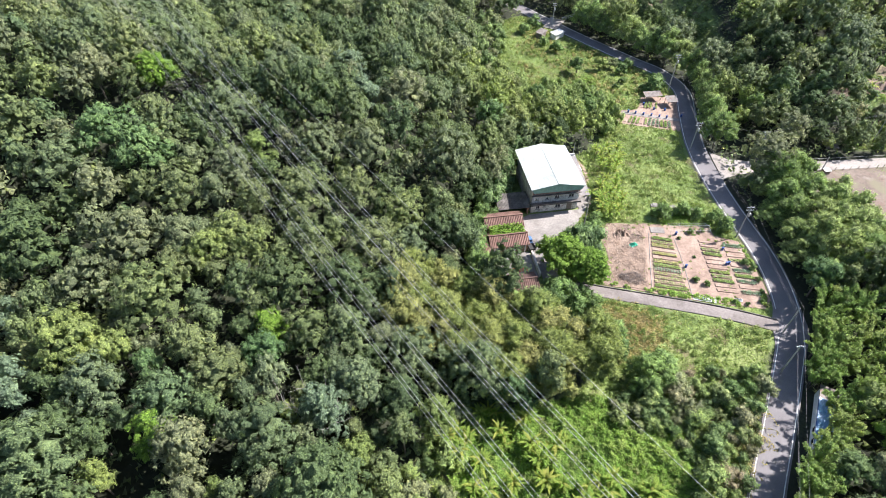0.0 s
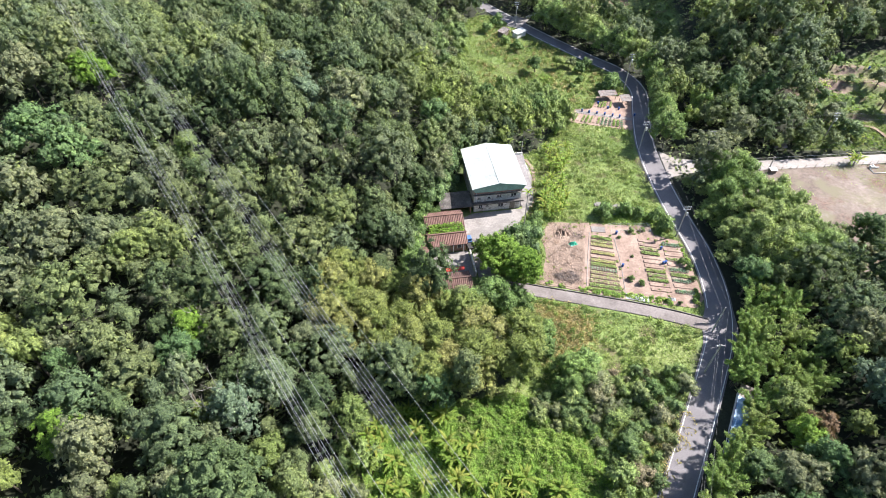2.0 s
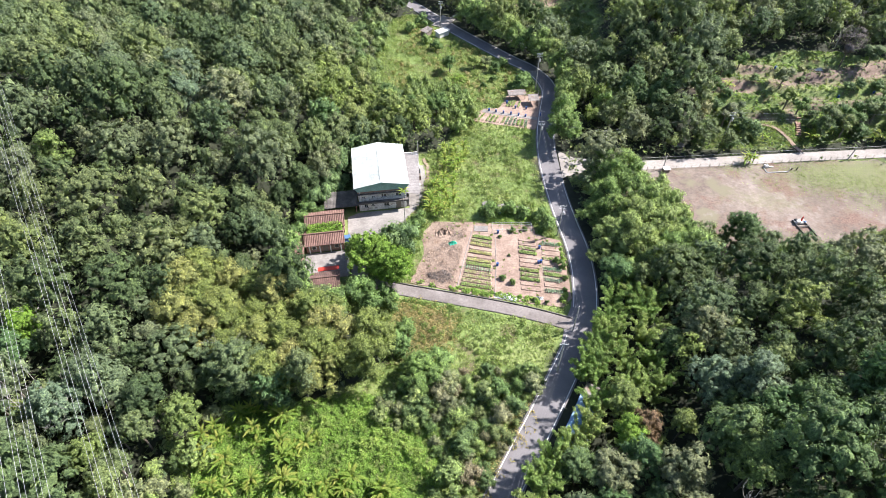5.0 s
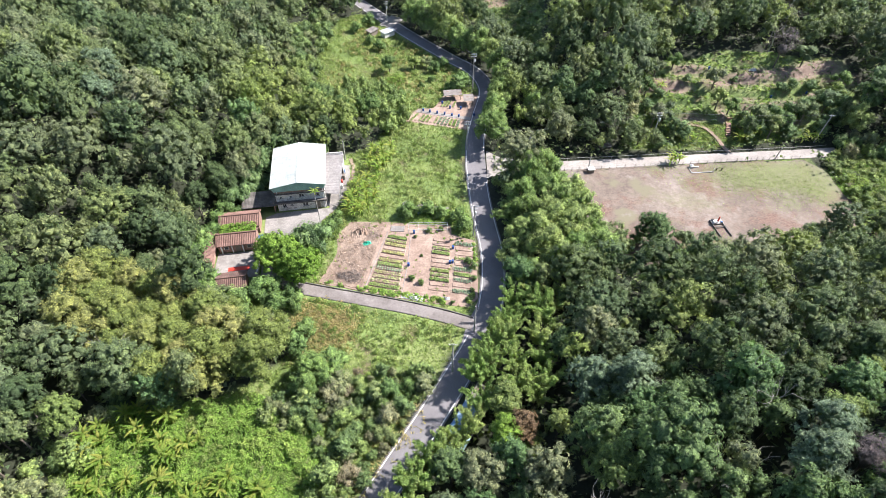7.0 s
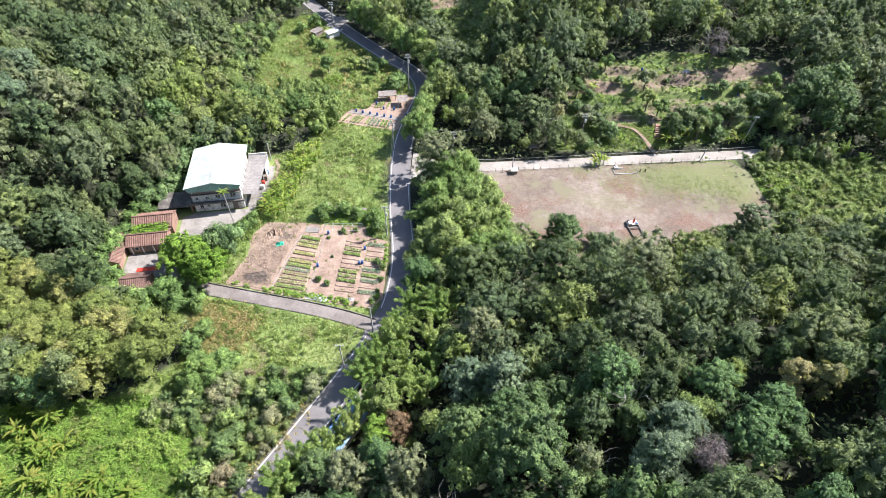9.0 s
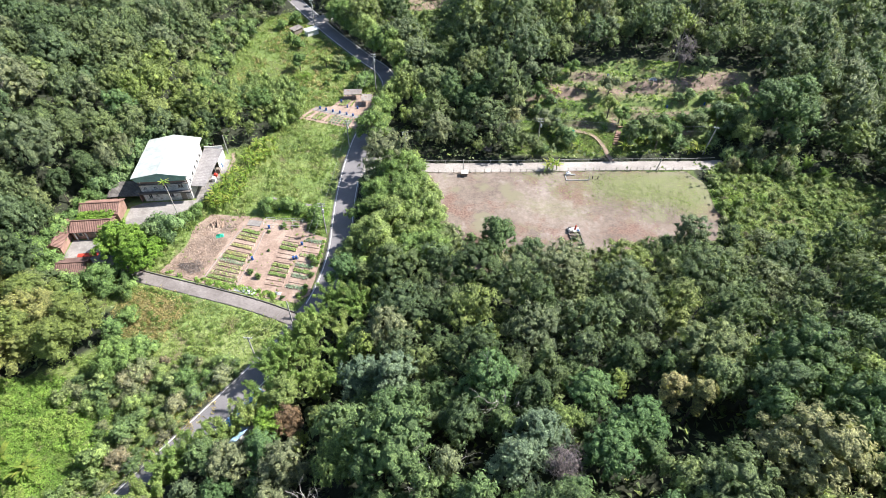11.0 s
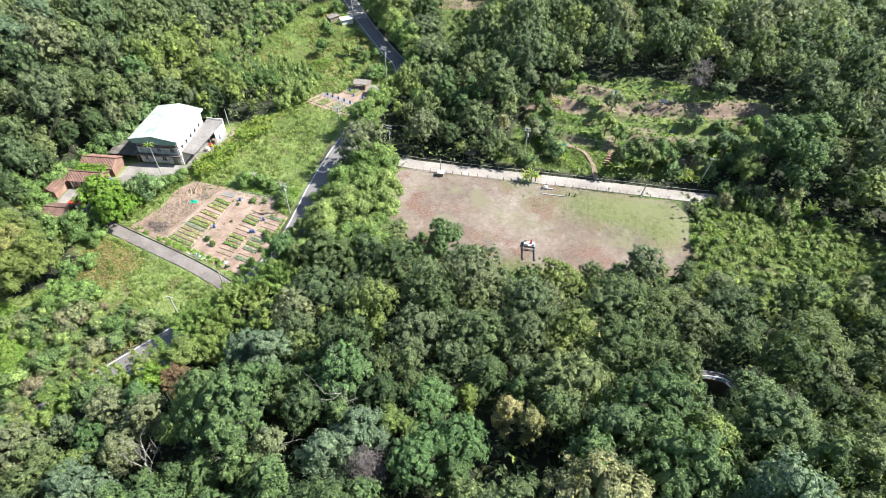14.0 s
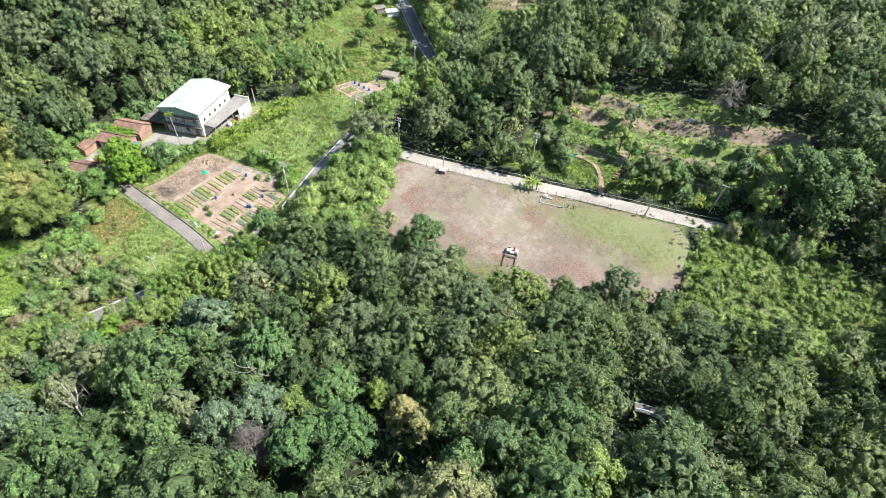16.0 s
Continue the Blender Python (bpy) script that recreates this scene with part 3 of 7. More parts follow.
def land():
    xs = np.concatenate([[-2600, -1500, -900, -600, -400, -280, -210], np.arange(-160, 301, 2.5), [350, 430, 560, 800, 1200, 1800, 2700]])
    ys = np.concatenate([[-2500, -1400, -800, -450, -250, -140, -80], np.arange(-40, 129, 2.5), np.arange(129, 168, 0.8), np.arange(169, 301, 2.5), [350, 430, 560, 800, 1200, 1800, 2700]])
    X, Y = np.meshgrid(xs, ys)
    Z = ground(X, Y)
    rx = np.interp(Y, ROAD_C[:, 1], ROAD_C[:, 0])
    flat = (Z < 2.3) & (np.abs(X - 60) < 110)
    n = np.array([[noise.noise((x * 0.11, y * 0.11, 0.3)) for x in xs] for y in ys])
    Z = Z + np.where(flat, -0.06 + 0.05 * np.minimum(n, 0), np.where((X > 112) & (X < 182) & (Y > 128) & (Y < 165), 0.15, 0.9) * n)
    V = np.stack([X.ravel(), Y.ravel(), Z.ravel()], 1)
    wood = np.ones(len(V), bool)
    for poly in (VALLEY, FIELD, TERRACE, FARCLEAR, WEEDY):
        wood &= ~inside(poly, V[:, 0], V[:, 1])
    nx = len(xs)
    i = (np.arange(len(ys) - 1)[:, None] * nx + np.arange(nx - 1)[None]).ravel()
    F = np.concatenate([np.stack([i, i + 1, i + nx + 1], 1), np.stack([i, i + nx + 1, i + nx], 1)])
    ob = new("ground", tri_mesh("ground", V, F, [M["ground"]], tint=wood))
    so = bare_soil(V[:, 0], V[:, 1])
    ob.data.attributes.new("soil", "FLOAT", "POINT").data.foreach_set("value", so.astype(np.float32))
    return tagged(ob, "grassy valley floor between wooded hill slopes", "ground", kind="structure")


land()


def road_width(p):
    return 5.5 + 1.6 * math.exp(-((p[1] - 67.5) / 3.0) ** 2)


road = strip("road", ROAD_C, road_width, 0.03, M["asphalt"], 0.2, "narrow two-lane grey asphalt road winding through the valley", "road")
lane = strip("lane", LANE_C, 2.7, 0.05, M["lane"], 0.2, "weathered concrete farm lane beside the vegetable plots", "lane")
road2 = strip("side_road", ROAD2_C, 3.9, 0.07, M["pale_road"], 0.2, "pale dusty concrete track beside the bare field", "road")


def offset_line(line, d):
    t = np.gradient(line, axis=0)
    t /= np.linalg.norm(t, axis=1)[:, None]
    return line + np.stack([t[:, 1], -t[:, 0]], 1) * d


def painted(line, d, keep, name="road_line"):
    L = offset_line(line, d)
    L = L[[bool(keep(*q)) for q in L]]
    L2 = strip(name, L, 0.16, 0.068, M["line"], 0.03, "worn white edge line on the road", "road marking")
    return L2


painted(ROAD_C, -2.35, lambda x, y: y < 65.5)
painted(ROAD_C, -2.35, lambda x, y: 71 < y < 230)
painted(ROAD_C, 2.35, lambda x, y: y < 116)
painted(ROAD_C, 2.35, lambda x, y: 127 < y < 230)

GARDEN = [(34.6, 79.4), (44.0, 77.0), (52.5, 75.0), (60.0, 73.6), (66.5, 72.6), (68.7, 75), (69.1, 84.0), (68.9, 92.5), (63.6, 94.6), (63.4, 97.6), (53.0, 98.2), (48.0, 98.8), (39.4, 98.8), (37.0, 95), (37.2, 88.0)]
YARD = [(18.6, 100.4), (21.0, 102.0), (33.5, 104.0), (33.8, 121), (36.6, 121.5), (37.3, 116), (36.2, 109), (35.0, 103.5), (31.9, 98.3), (29, 96.2), (24, 92.2), (25.6, 89.0), (25.2, 80.5), (21.8, 80.5), (20.6, 89), (19.4, 95)]
sheet("garden_soil", GARDEN, 0.02, M["soil"], "brown tilled garden soil", "soil")
sheet("rough_soil", [(35.0, 79.6), (44.0, 77.6), (45.3, 84), (47.6, 96.5), (47.3, 98.6), (39.4, 98.6), (37.2, 95), (37.4, 88.0)], 0.07, M["soil_dry"], "dry rough turned soil beside the vegetable beds", "soil")
def weedy(x, y):
    """How far weeds cover the bare field."""
    a = 1.4 * np.exp(-((x - 150) / 18) ** 2 - ((y - 116) / 6.5) ** 2) + 0.45 * np.exp(-((x - 122) / 14) ** 2 - ((y - 106 + 0.15 * (x - 122)) / 4.5) ** 2)
    b = 0.5 * np.exp(-((x - 124) / 9) ** 2 - ((y - 89) / 5) ** 2) + 0.2 * np.exp(-((x - 98) / 5) ** 2 - ((y - 113) / 3) ** 2) + 0.6 * np.exp(-((x - 158) / 5) ** 2 - ((y - 108) / 7) ** 2)
    return np.clip(a + b, 0, 1)


def field_material():
    m = M["field"]
    nt = m.node_tree
    p = nt.nodes["Principled BSDF"]
    dirt = p.inputs["Base Color"].links[0].from_socket
    at = nt.nodes.new("ShaderNodeAttribute")
    at.attribute_name = "tint"
    co = nt.nodes.new("ShaderNodeTexCoord").outputs["Object"]
    red = ramp(nt, noise_tex(nt, co, 0.11, 6.0, 0.7), [(0.5, (0, 0, 0)), (0.62, (1, 1, 1))])
    dirt = mixc(nt, red, dirt, ramp(nt, noise_tex(nt, co, 2.2, 4.0), [(0.35, (0.11, 0.066, 0.05)), (0.65, (0.20, 0.135, 0.105))]))
    pale = ramp(nt, noise_tex(nt, co, 0.17, 5.0, 0.65), [(0.56, (0, 0, 0)), (0.7, (0.7, 0.7, 0.7))])
    dirt = mixc(nt, pale, dirt, (0.285, 0.248, 0.22))
    s = nt.nodes.new("ShaderNodeMath")
    s.operation = "MULTIPLY_ADD"
    nt.links.new(noise_tex(nt, co, 0.9, 6.0, 0.75), s.inputs[0])
    s.inputs[1].default_value = 1.3
    nt.links.new(at.outputs["Fac"], s.inputs[2])
    f2 = nt.nodes.new("ShaderNodeMapRange")
    nt.links.new(s.outputs[0], f2.inputs[0])
    for k, v in ((1, 0.85), (2, 1.6), (3, 0.0), (4, 0.85)):
        f2.inputs[k].default_value = v
    weed = ramp(nt, noise_tex(nt, co, 3.0, 5.0, 0.7), [(0.3, (0.105, 0.12, 0.05)), (0.7, (0.20, 0.215, 0.095))])
    nt.links.new(mixc(nt, f2.outputs[0], dirt, weed), p.inputs["Base Color"])


field_material()
field = sheet("bare_field", FIELD, 0.02, M["field"], "bare pinkish-brown playing field with patchy weeds", "field", wob=1.0)
fv = np.array([v.co for v in field.data.vertices])
field.data.attributes.new("tint", "FLOAT", "POINT").data.foreach_set("value", weedy(fv[:, 0], fv[:, 1]).astype(np.float32))
sheet("road_apron", [(73.2, 115.8), (77, 117.6), (84, 118.6), (84, 122.8), (77.5, 124.6), (73.6, 128.0)], 0.095, M["pale_road"], "pale concrete apron where the track leaves the road", "apron", wob=0.15)
sheet("yard", YARD, 0.06, M["concrete"], "cracked pale concrete yard before the farmhouse", "yard", wob=0.1)

# ---- woods ----
def scatter(rng, poly, gap, tries=30000):
    p = np.array(poly)
    lo, hi = p.min(0), p.max(0)
    cell, grid, out = gap / 1.42, {}, []
    pts = rng.uniform(lo, hi, (tries, 2))
    pts = pts[inside(poly, pts[:, 0], pts[:, 1])]
    for x, y in pts:
        k = (int(x // cell), int(y // cell))
        ok = True
        for dx in (-2, -1, 0, 1, 2):
            for dy in (-2, -1, 0, 1, 2):
                q = grid.get((k[0] + dx, k[1] + dy))
                if q and (q[0] - x) ** 2 + (q[1] - y) ** 2 < gap * gap:
                    ok = False
        if ok:
            grid[k] = (x, y)
            out.append((x, y))
    return np.array(out)


rng = np.random.default_rng(11)
SPECIALS = (
    (109.0, 30.6, 4.0, 9.5, "pale", "pale grey-green broadleaf tree on the wooded hillside"),
    (112.0, 34.6, 3.6, 9.0, "pale", "pale grey-green broadleaf tree on the wooded hillside"),
    (119.4, 41.2, 3.6, 8.5, "fresh", "fresh green broadleaf tree among darker crowns"),
    (124.6, 36.1, 3.6, 8.5, "fresh", "fresh green broadleaf tree among darker crowns"),
    (120.4, 32.2, 3.8, 9.0, "fresh", "fresh green broadleaf tree among darker crowns"),
    (129.9, 41.2, 1.9, 8.0, "blossom", "straw-yellow seeding tree on the wooded hillside"),
    (132.9, 40.0, 1.7, 8.0, "blossom", "straw-yellow seeding tree on the wooded hillside"),
    (114.6, 30.0, 2.2, 8.5, "grey_twig", "grey leafless tree on the wooded hillside"),
    (-64.5, 91.8, 5.4, 10.0, "fresh", "fresh green broadleaf tree on the western hill"),
    (-56.8, 88.2, 5.4, 10.0, "fresh", "fresh green broadleaf tree on the western hill"),
    (-41.6, 38.2, 3.4, 9.0, "mango", "lime green broadleaf tree on the western hill"),
    (-72.0, 139.0, 4.6, 9.0, "mango", "lime green vine-covered tree on the hill"),
    (12.0, 121.6, 4.2, 9.5, "fresh", "rich deep green broadleaf tree above the farmhouse"),
    (181.5, 137.5, 6.0, 14.0, "deep", "very large dark green tree beyond the field"),
    (187.5, 131.5, 5.6, 13.0, "deep", "very large dark green tree beyond the field"),
    (189.0, 141.0, 5.6, 13.5, "deep", "very large dark green tree beyond the field"),
    (96.0, 143.0, 5.0, 11.5, "deep", "very large dark green tree by the track"),
    (103.0, 140.0, 4.6, 11.0, "deep", "very large dark green tree by the track"),
    (62.7, 36.0, 3.4, 6.5, "deep", "rounded deep green tree beside the road"),
    (85.4, 48.4, 4.6, 9.0, "pale", "pale grey-green tree with a wide clumped crown"),
    (91.2, 46.6, 4.4, 9.5, "pale", "pale grey-green tree with a wide clumped crown"),
    (88.3, 59.0, 4.4, 9.0, "olive", "dense grey-green tree with a rounded crown"),
    (76.8, 76.0, 3.6, 8.0, "fresh", "grey-green tree beside the road and field"),
    (74.0, 42.0, 2.5, 6.5, "redbrown", "reddish-brown withering tree by the roadside house"),
    (71.2, 41.0, 2.6, 7.5, "mango", "vivid green leafy tree by the roadside house"),
    (67.6, 34.6, 3.4, 8.5, "olive", "olive grey-green tree beside the road"),
    (72.2, 36.6, 3.2, 8.5, "fresh", "fresh green broadleaf tree among darker crowns"),
    (71.6, 47.8, 3.0, 6.5, "yellowgreen", "yellow-green tree behind the roadside house"),
    (26.0, 139.0, 4.2, 8.0, "hedge", "light green broadleaf tree at the meadow's edge"),
    (21.0, 147.0, 4.0, 8.0, "yellowgreen", "yellow-green broadleaf tree at the meadow's edge"),
    (33.5, 138.0, 3.6, 7.0, "hedge", "light green broadleaf tree at the meadow's edge"),
    (40.0, 141.5, 3.4, 6.5, "hedge", "light green broadleaf tree at the meadow's edge"),
    (17.0, 160.0, 3.4, 6.5, "yellowgreen", "yellow-green broadleaf tree at the meadow's edge"),
    (76.5, 33.2, 4.0, 8.5, "olive", "olive grey-green tree on the slope above the road"),
    (75.0, 21.0, 4.2, 9.5, "pale", "pale grey-green broadleaf tree on the wooded hillside"),
    (82.8, 58.2, 2.6, 6.0, "deep", "small deep green tree among paler crowns"),
    (84.6, 32.3, 3.6, 9.0, "yellowgreen", "yellow-green feathery tree on the slope"),
    (-60.0, 108.6, 4.2, 9.5, "mango", "vivid green broadleaf tree on the western hill"),
    (-37.6, 93.6, 3.4, 8.5, "yellowgreen", "yellow-green broadleaf tree on the western hill"),
    (-71.0, 105.4, 4.8, 10.0, "olive", "olive grey-green broadleaf tree on the western hill"),
    (-23.4, 130.4, 4.8, 10.0, "pale", "pale grey-green broadleaf tree on the western hill"),
    (-18.6, 116.0, 4.8, 10.0, "pale", "pale grey-green broadleaf tree on the western hill"),
    (-29.0, 57.0, 3.0, 7.5, "mango", "lime green vine-covered tree on the western hill"),
    (162.6, 158.5, 4.4, 9.0, "grey_twig", "big grey leafless tree above the terraces"),
)
def mixed_stand(rng, poly, tries):
    """Trees of three sizes, the big ones first, the small ones in the gaps."""
    p = np.array(poly)
    lo, hi = p.min(0), p.max(0)
    grid, out = {}, []
    for count, r0, r1, close in ((int(tries * 0.05), 5.2, 6.8, 0.84), (int(tries * 0.35), 3.4, 4.9, 0.74), (int(tries * 0.9), 2.1, 3.0, 0.7), (int(tries * 0.9), 1.7, 2.1, 0.7)):
        pts = rng.uniform(lo, hi, (count, 2))
        rad = rng.uniform(r0, r1, count)
        ok = inside(poly, pts[:, 0], pts[:, 1])
        for (x, y), r in zip(pts[ok], rad[ok]):
            k = (int(x // 11), int(y // 11))
            if all((q[0] - x) ** 2 + (q[1] - y) ** 2 > (close * (q[2] + r)) ** 2 for dx in (-1, 0, 1) for dy in (-1, 0, 1) for q in grid.get((k[0] + dx, k[1] + dy), ())):
                grid.setdefault(k, []).append((x, y, r))
                out.append((x, y, r))
    return np.array(out)


P = mixed_stand(rng, VISIBLE, 26000)
off = np.zeros(len(P), bool)
for poly in (HOUSE_R, SCRUBW, APRON, VALLEY, FIELD, TERRACE, FARCLEAR, WEEDY, BAMBOO_E, BAMBOO_R, BAMBOO_W):
    off |= inside(poly, P[:, 0], P[:, 1])
off |= (near(ROAD_C, P[:, 0], P[:, 1]) < 2.6 + P[:, 2] * 0.65) | (near(ROAD2_C, P[:, 0], P[:, 1]) < 1.6 + P[:, 2] * 0.6)
off |= inside([(159, 97), (168, 93), (170, 126), (159, 126)], P[:, 0], P[:, 1])
off |= inside([(158, 123), (166, 122.5), (198, 122), (202, 130), (188, 129.5), (174, 133), (170, 138), (160, 133)], P[:, 0], P[:, 1])
for x, y in ((161.6, 61.2), (160.3, 61.4), (159.3, 58.6), (158.3, 55.8), (157.3, 53.0)):
    off |= np.hypot(P[:, 0] - x, P[:, 1] - y) < P[:, 2] * 0.8 + 0.8
for x, y in ((61.5, 42.5), (63.5, 46.0), (65.5, 49.5), (67.3, 52.5)):
    off |= np.hypot(P[:, 0] - x, P[:, 1] - y) < 5.2
for x, y, R, *rest in SPECIALS:
    off |= np.hypot(P[:, 0] - x, P[:, 1] - y) < (R + P[:, 2]) * 0.55
P = P[~off]
rise = P[:, 1] + np.where(P[:, 0] > 75, 6, 0)
first = np.zeros(len(P), bool)
first[np.argsort(rise)[:250]] = True


def low_by_field(x, y):
    """Trees stay low at the edge of the field and by the roadside house."""
    d = math.hypot(max(0, abs(x - 128) - 36), max(0, abs(y - 103) - 18))
    e = math.hypot(x - 72, y - 44)
    return min(0.72 + 0.28 * min(1, d / 12), 0.68 + 0.32 * min(1, max(0, e - 6) / 16))


# nearest trees, one by one
KINDS = {"big": [], "middling": [], "small": []}
COATS = {"leaf": "tall green broadleaf forest tree with a dense lobed crown", "fresh": "fresh green broadleaf forest tree with a dense crown", "olive": "olive grey-green broadleaf forest tree with a dense crown",
         "yellowgreen": "yellow-green broadleaf forest tree with a dense crown", "pale": "pale grey-green broadleaf forest tree with a dense crown", "deep": "dark green broadleaf forest tree with a dense crown"}
SIZES = {"big": (6.0, 10.6, 16, 210, 4300), "middling": (4.2, 8.6, 11, 115, 2300), "small": (2.6, 6.4, 6, 46, 900)}
for size, (R, H, nb, npuff, nleaf) in SIZES.items():
    for k, coat in enumerate(("leaf", "leaf", "leaf", "leaf", "leaf", "fresh", "olive", "yellowgreen", "pale", "deep", "deep")):
        r = np.random.default_rng(100 + 10 * len(size) + k)
        V, F = crown(r, R * r.uniform(0.92, 1.08), H * r.uniform(0.9, 1.1), 2.8, nb, npuff, nleaf, r.uniform(0.25, 0.3), 0.6, r.uniform(0.75, 1.0), 0.1, 0.6, 0.7, (0.36, 0.56))
        t = thing("broadleaf_tree", pose(0, 0, -500), COATS[coat], "tree", "forest trees")
        part("trunk", trunk_bm(r, 5.5, 0.2), M["bark"], t)
        c = new("crown", tri_mesh("crown", V, F, [M[coat]]))
        c.parent = t
        KINDS[size].append(t)


def stand(kinds, k, x, y, s, turn, sink=0.15, tall=1.0):
    return copy_thing(kinds[k % len(kinds)], Matrix.Translation((x, y, gz(x, y) - sink)) @ Matrix.Rotation(turn, 4, "Z") @ Matrix.Diagonal((s, s, s * tall, 1)))


def clear_kinds(kinds):
    for t in kinds:
        for o in (*t.children_recursive, t):
            bpy.data.objects.remove(o)


def forest_tree(x, y, R):
    size = "big" if R > 5.05 else "middling" if R > 3.2 else "small"
    k = int(rng.integers(5)) if rng.uniform() < 0.78 else 5 + int(rng.integers(4))
    if x > 72 and rng.uniform() < 0.38:
        k = 9 + int(rng.integers(2))
    low = low_by_field(x, y)
    stand(KINDS[size], k, x, y, R / SIZES[size][0] * low ** 0.5, rng.uniform(0, 6.28), tall=low ** 0.5 * rng.uniform(0.95, 1.3) * (1.0 if R > 3.2 else 1.2))


for x, y in ((11.0, 109.5), (13.0, 114), (15.2, 118.6), (20, 123), (25, 124), (30, 127), (7.5, 106.5), (4.0, 99.5), (3.0, 92.5), (10.5, 114), (3.5, 86)):
    forest_tree(x, y, rng.uniform(3.3, 4.2))
for x, y in ((-38.0, 72.4), (-45.6, 70.3), (-41.5, 68.5)):
    forest_tree(x, y, rng.uniform(3.6, 4.2))
for x, y, R in P[first]:
    forest_tree(x, y, R)
for kinds in KINDS.values():
    clear_kinds(kinds)

# the rest of the woods
LOW = {"big": [crown(np.random.default_rng(200 + k), 6.0, 10.4, 3.0, 14, 100, 1150, 0.42, 0.8, 0.85, 0.1, 0.6, 0.7, (0.38, 0.56), 0.42, CAP4) for k in range(3)],
       "middling": [crown(np.random.default_rng(210 + k), 4.2, 8.4 + 0.4 * (k % 3), 3.0, 10, 56, 640, 0.42, 0.76, 0.9, 0.1, 0.6, 0.7, (0.38, 0.56), 0.42, CAP4) for k in range(6)],
       "small": [crown(np.random.default_rng(220 + k), 2.6, 6.6, 3.0, 5, 24, 260, 0.42, 0.7, 0.9, 0.1, 0.6, 0.7, (0.38, 0.56), 0.42, CAP4) for k in range(4)]}
MID = {"big": [crown(np.random.default_rng(270 + k), 6.0, 10.4, 3.0, 15, 150, 2300, 0.31, 0.66, 0.85, 0.1, 0.6, 0.7, (0.38, 0.56), 0.42, CAP4) for k in range(3)],
       "middling": [crown(np.random.default_rng(280 + k), 4.2, 8.4 + 0.4 * (k % 3), 3.0, 10, 84, 1250, 0.31, 0.64, 0.9, 0.1, 0.6, 0.7, (0.38, 0.56), 0.42, CAP4) for k in range(6)],
       "small": [crown(np.random.default_rng(290 + k), 2.6, 6.6, 3.0, 5, 34, 430, 0.31, 0.6, 0.9, 0.1, 0.6, 0.7, (0.38, 0.56), 0.42, CAP4) for k in range(4)]}
THIN = {"big": [crown(np.random.default_rng(230 + k), 6.0, 10.4, 3.0, 12, 60, 560, 0.58, 1.0, 0.85, 0.1, 0.6, 0.7, (0.38, 0.56), 0.42, CAP4) for k in range(3)],
        "middling": [crown(np.random.default_rng(240 + k), 4.2, 8.6, 3.0, 8, 32, 300, 0.58, 0.95, 0.9, 0.1, 0.6, 0.7, (0.38, 0.56), 0.42, CAP4) for k in range(4)],
        "small": [crown(np.random.default_rng(250 + k), 2.6, 6.6, 3.0, 4, 15, 130, 0.58, 0.85, 0.9, 0.1, 0.6, 0.7, (0.38, 0.56), 0.42, CAP4) for k in range(3)]}
Vs, Fs, Ts, o = [], [], [], 0
for x, y, R in P[~first]:
    size = "big" if R > 5.05 else "middling" if R > 3.2 else "small"
    far = math.hypot(x - 70, y + 10)
    kinds = (MID if far < 150 and R > 2.1 else THIN if far > 230 or R < 2.1 else LOW)[size]
    v, f = kinds[int(rng.integers(len(kinds)))]
    low = low_by_field(x, y) ** 0.5
    a, s = rng.uniform(0, 6.28), R / SIZES[size][0] * low
    c, d = math.cos(a) * s, math.sin(a) * s
    h = s * low * rng.uniform(0.95, 1.3)
    Vs.append(np.stack([v[:, 0] * c - v[:, 1] * d + x, v[:, 0] * d + v[:, 1] * c + y, v[:, 2] * h + gz(x, y) - 0.2], 1))
    Fs.append(f + o)
    Ts.append(np.full(len(v), rng.uniform(*((0.86, 0.98) if 5 < x < 50 and 118 < y < 170 else (0, 0.86) if x < 30 or x > 170 else (0, 1.0)))))
    o += len(v)
woods = new("woodland", tri_mesh("woodland", np.concatenate(Vs), np.concatenate(Fs), [M["leaf_far"]], tint=np.concatenate(Ts)))
tagged(woods, "dense green broadleaf woodland covering the hill slopes", "woodland", kind="stuff")

# woods that go on behind the camera
MINI = [crown(np.random.default_rng(260 + k), 4.4, 8.4, 3.0, 6, 20, 60, 0.9, 1.3, shape=CAP4) for k in range(4)]
Q = scatter(rng, [(-120, -50), (230, -50), (230, 6), (-120, 6)], 7.4, 30000)
Q = Q[~inside(VISIBLE, Q[:, 0], Q[:, 1]) & (near(ROAD_C, Q[:, 0], Q[:, 1]) > 5.0)]
own = np.random.default_rng(13)
N = scatter(own, [(-120, 4), (200, 4), (230, 30), (230, 44), (-120, 24)], 6.2, 9000)
N = N[~inside(VISIBLE, N[:, 0], N[:, 1]) & (near(ROAD_C, N[:, 0], N[:, 1]) > 5.0)]
Vs, Fs, Ts, o = [], [], [], 0
for k, (x, y) in enumerate((*Q, *N)):
    r = rng if k < len(Q) else own
    v, f = MINI[int(r.integers(4))]
    a, s = r.uniform(0, 6.28), r.uniform(0.95, 1.5)
    Vs.append(np.stack([(v[:, 0] * math.cos(a) - v[:, 1] * math.sin(a)) * s + x, (v[:, 0] * math.sin(a) + v[:, 1] * math.cos(a)) * s + y, v[:, 2] * s + gz(x, y) - 0.2], 1))
    Fs.append(f + o)
    Ts.append(np.full(len(v), r.uniform()))
    o += len(v)
tagged(new("outer_woodland", tri_mesh("outer_woodland", np.concatenate(Vs), np.concatenate(Fs), [M["leaf_far"]], tint=np.concatenate(Ts))), "dense green woodland running on round the valley", "woodland", kind="stuff")

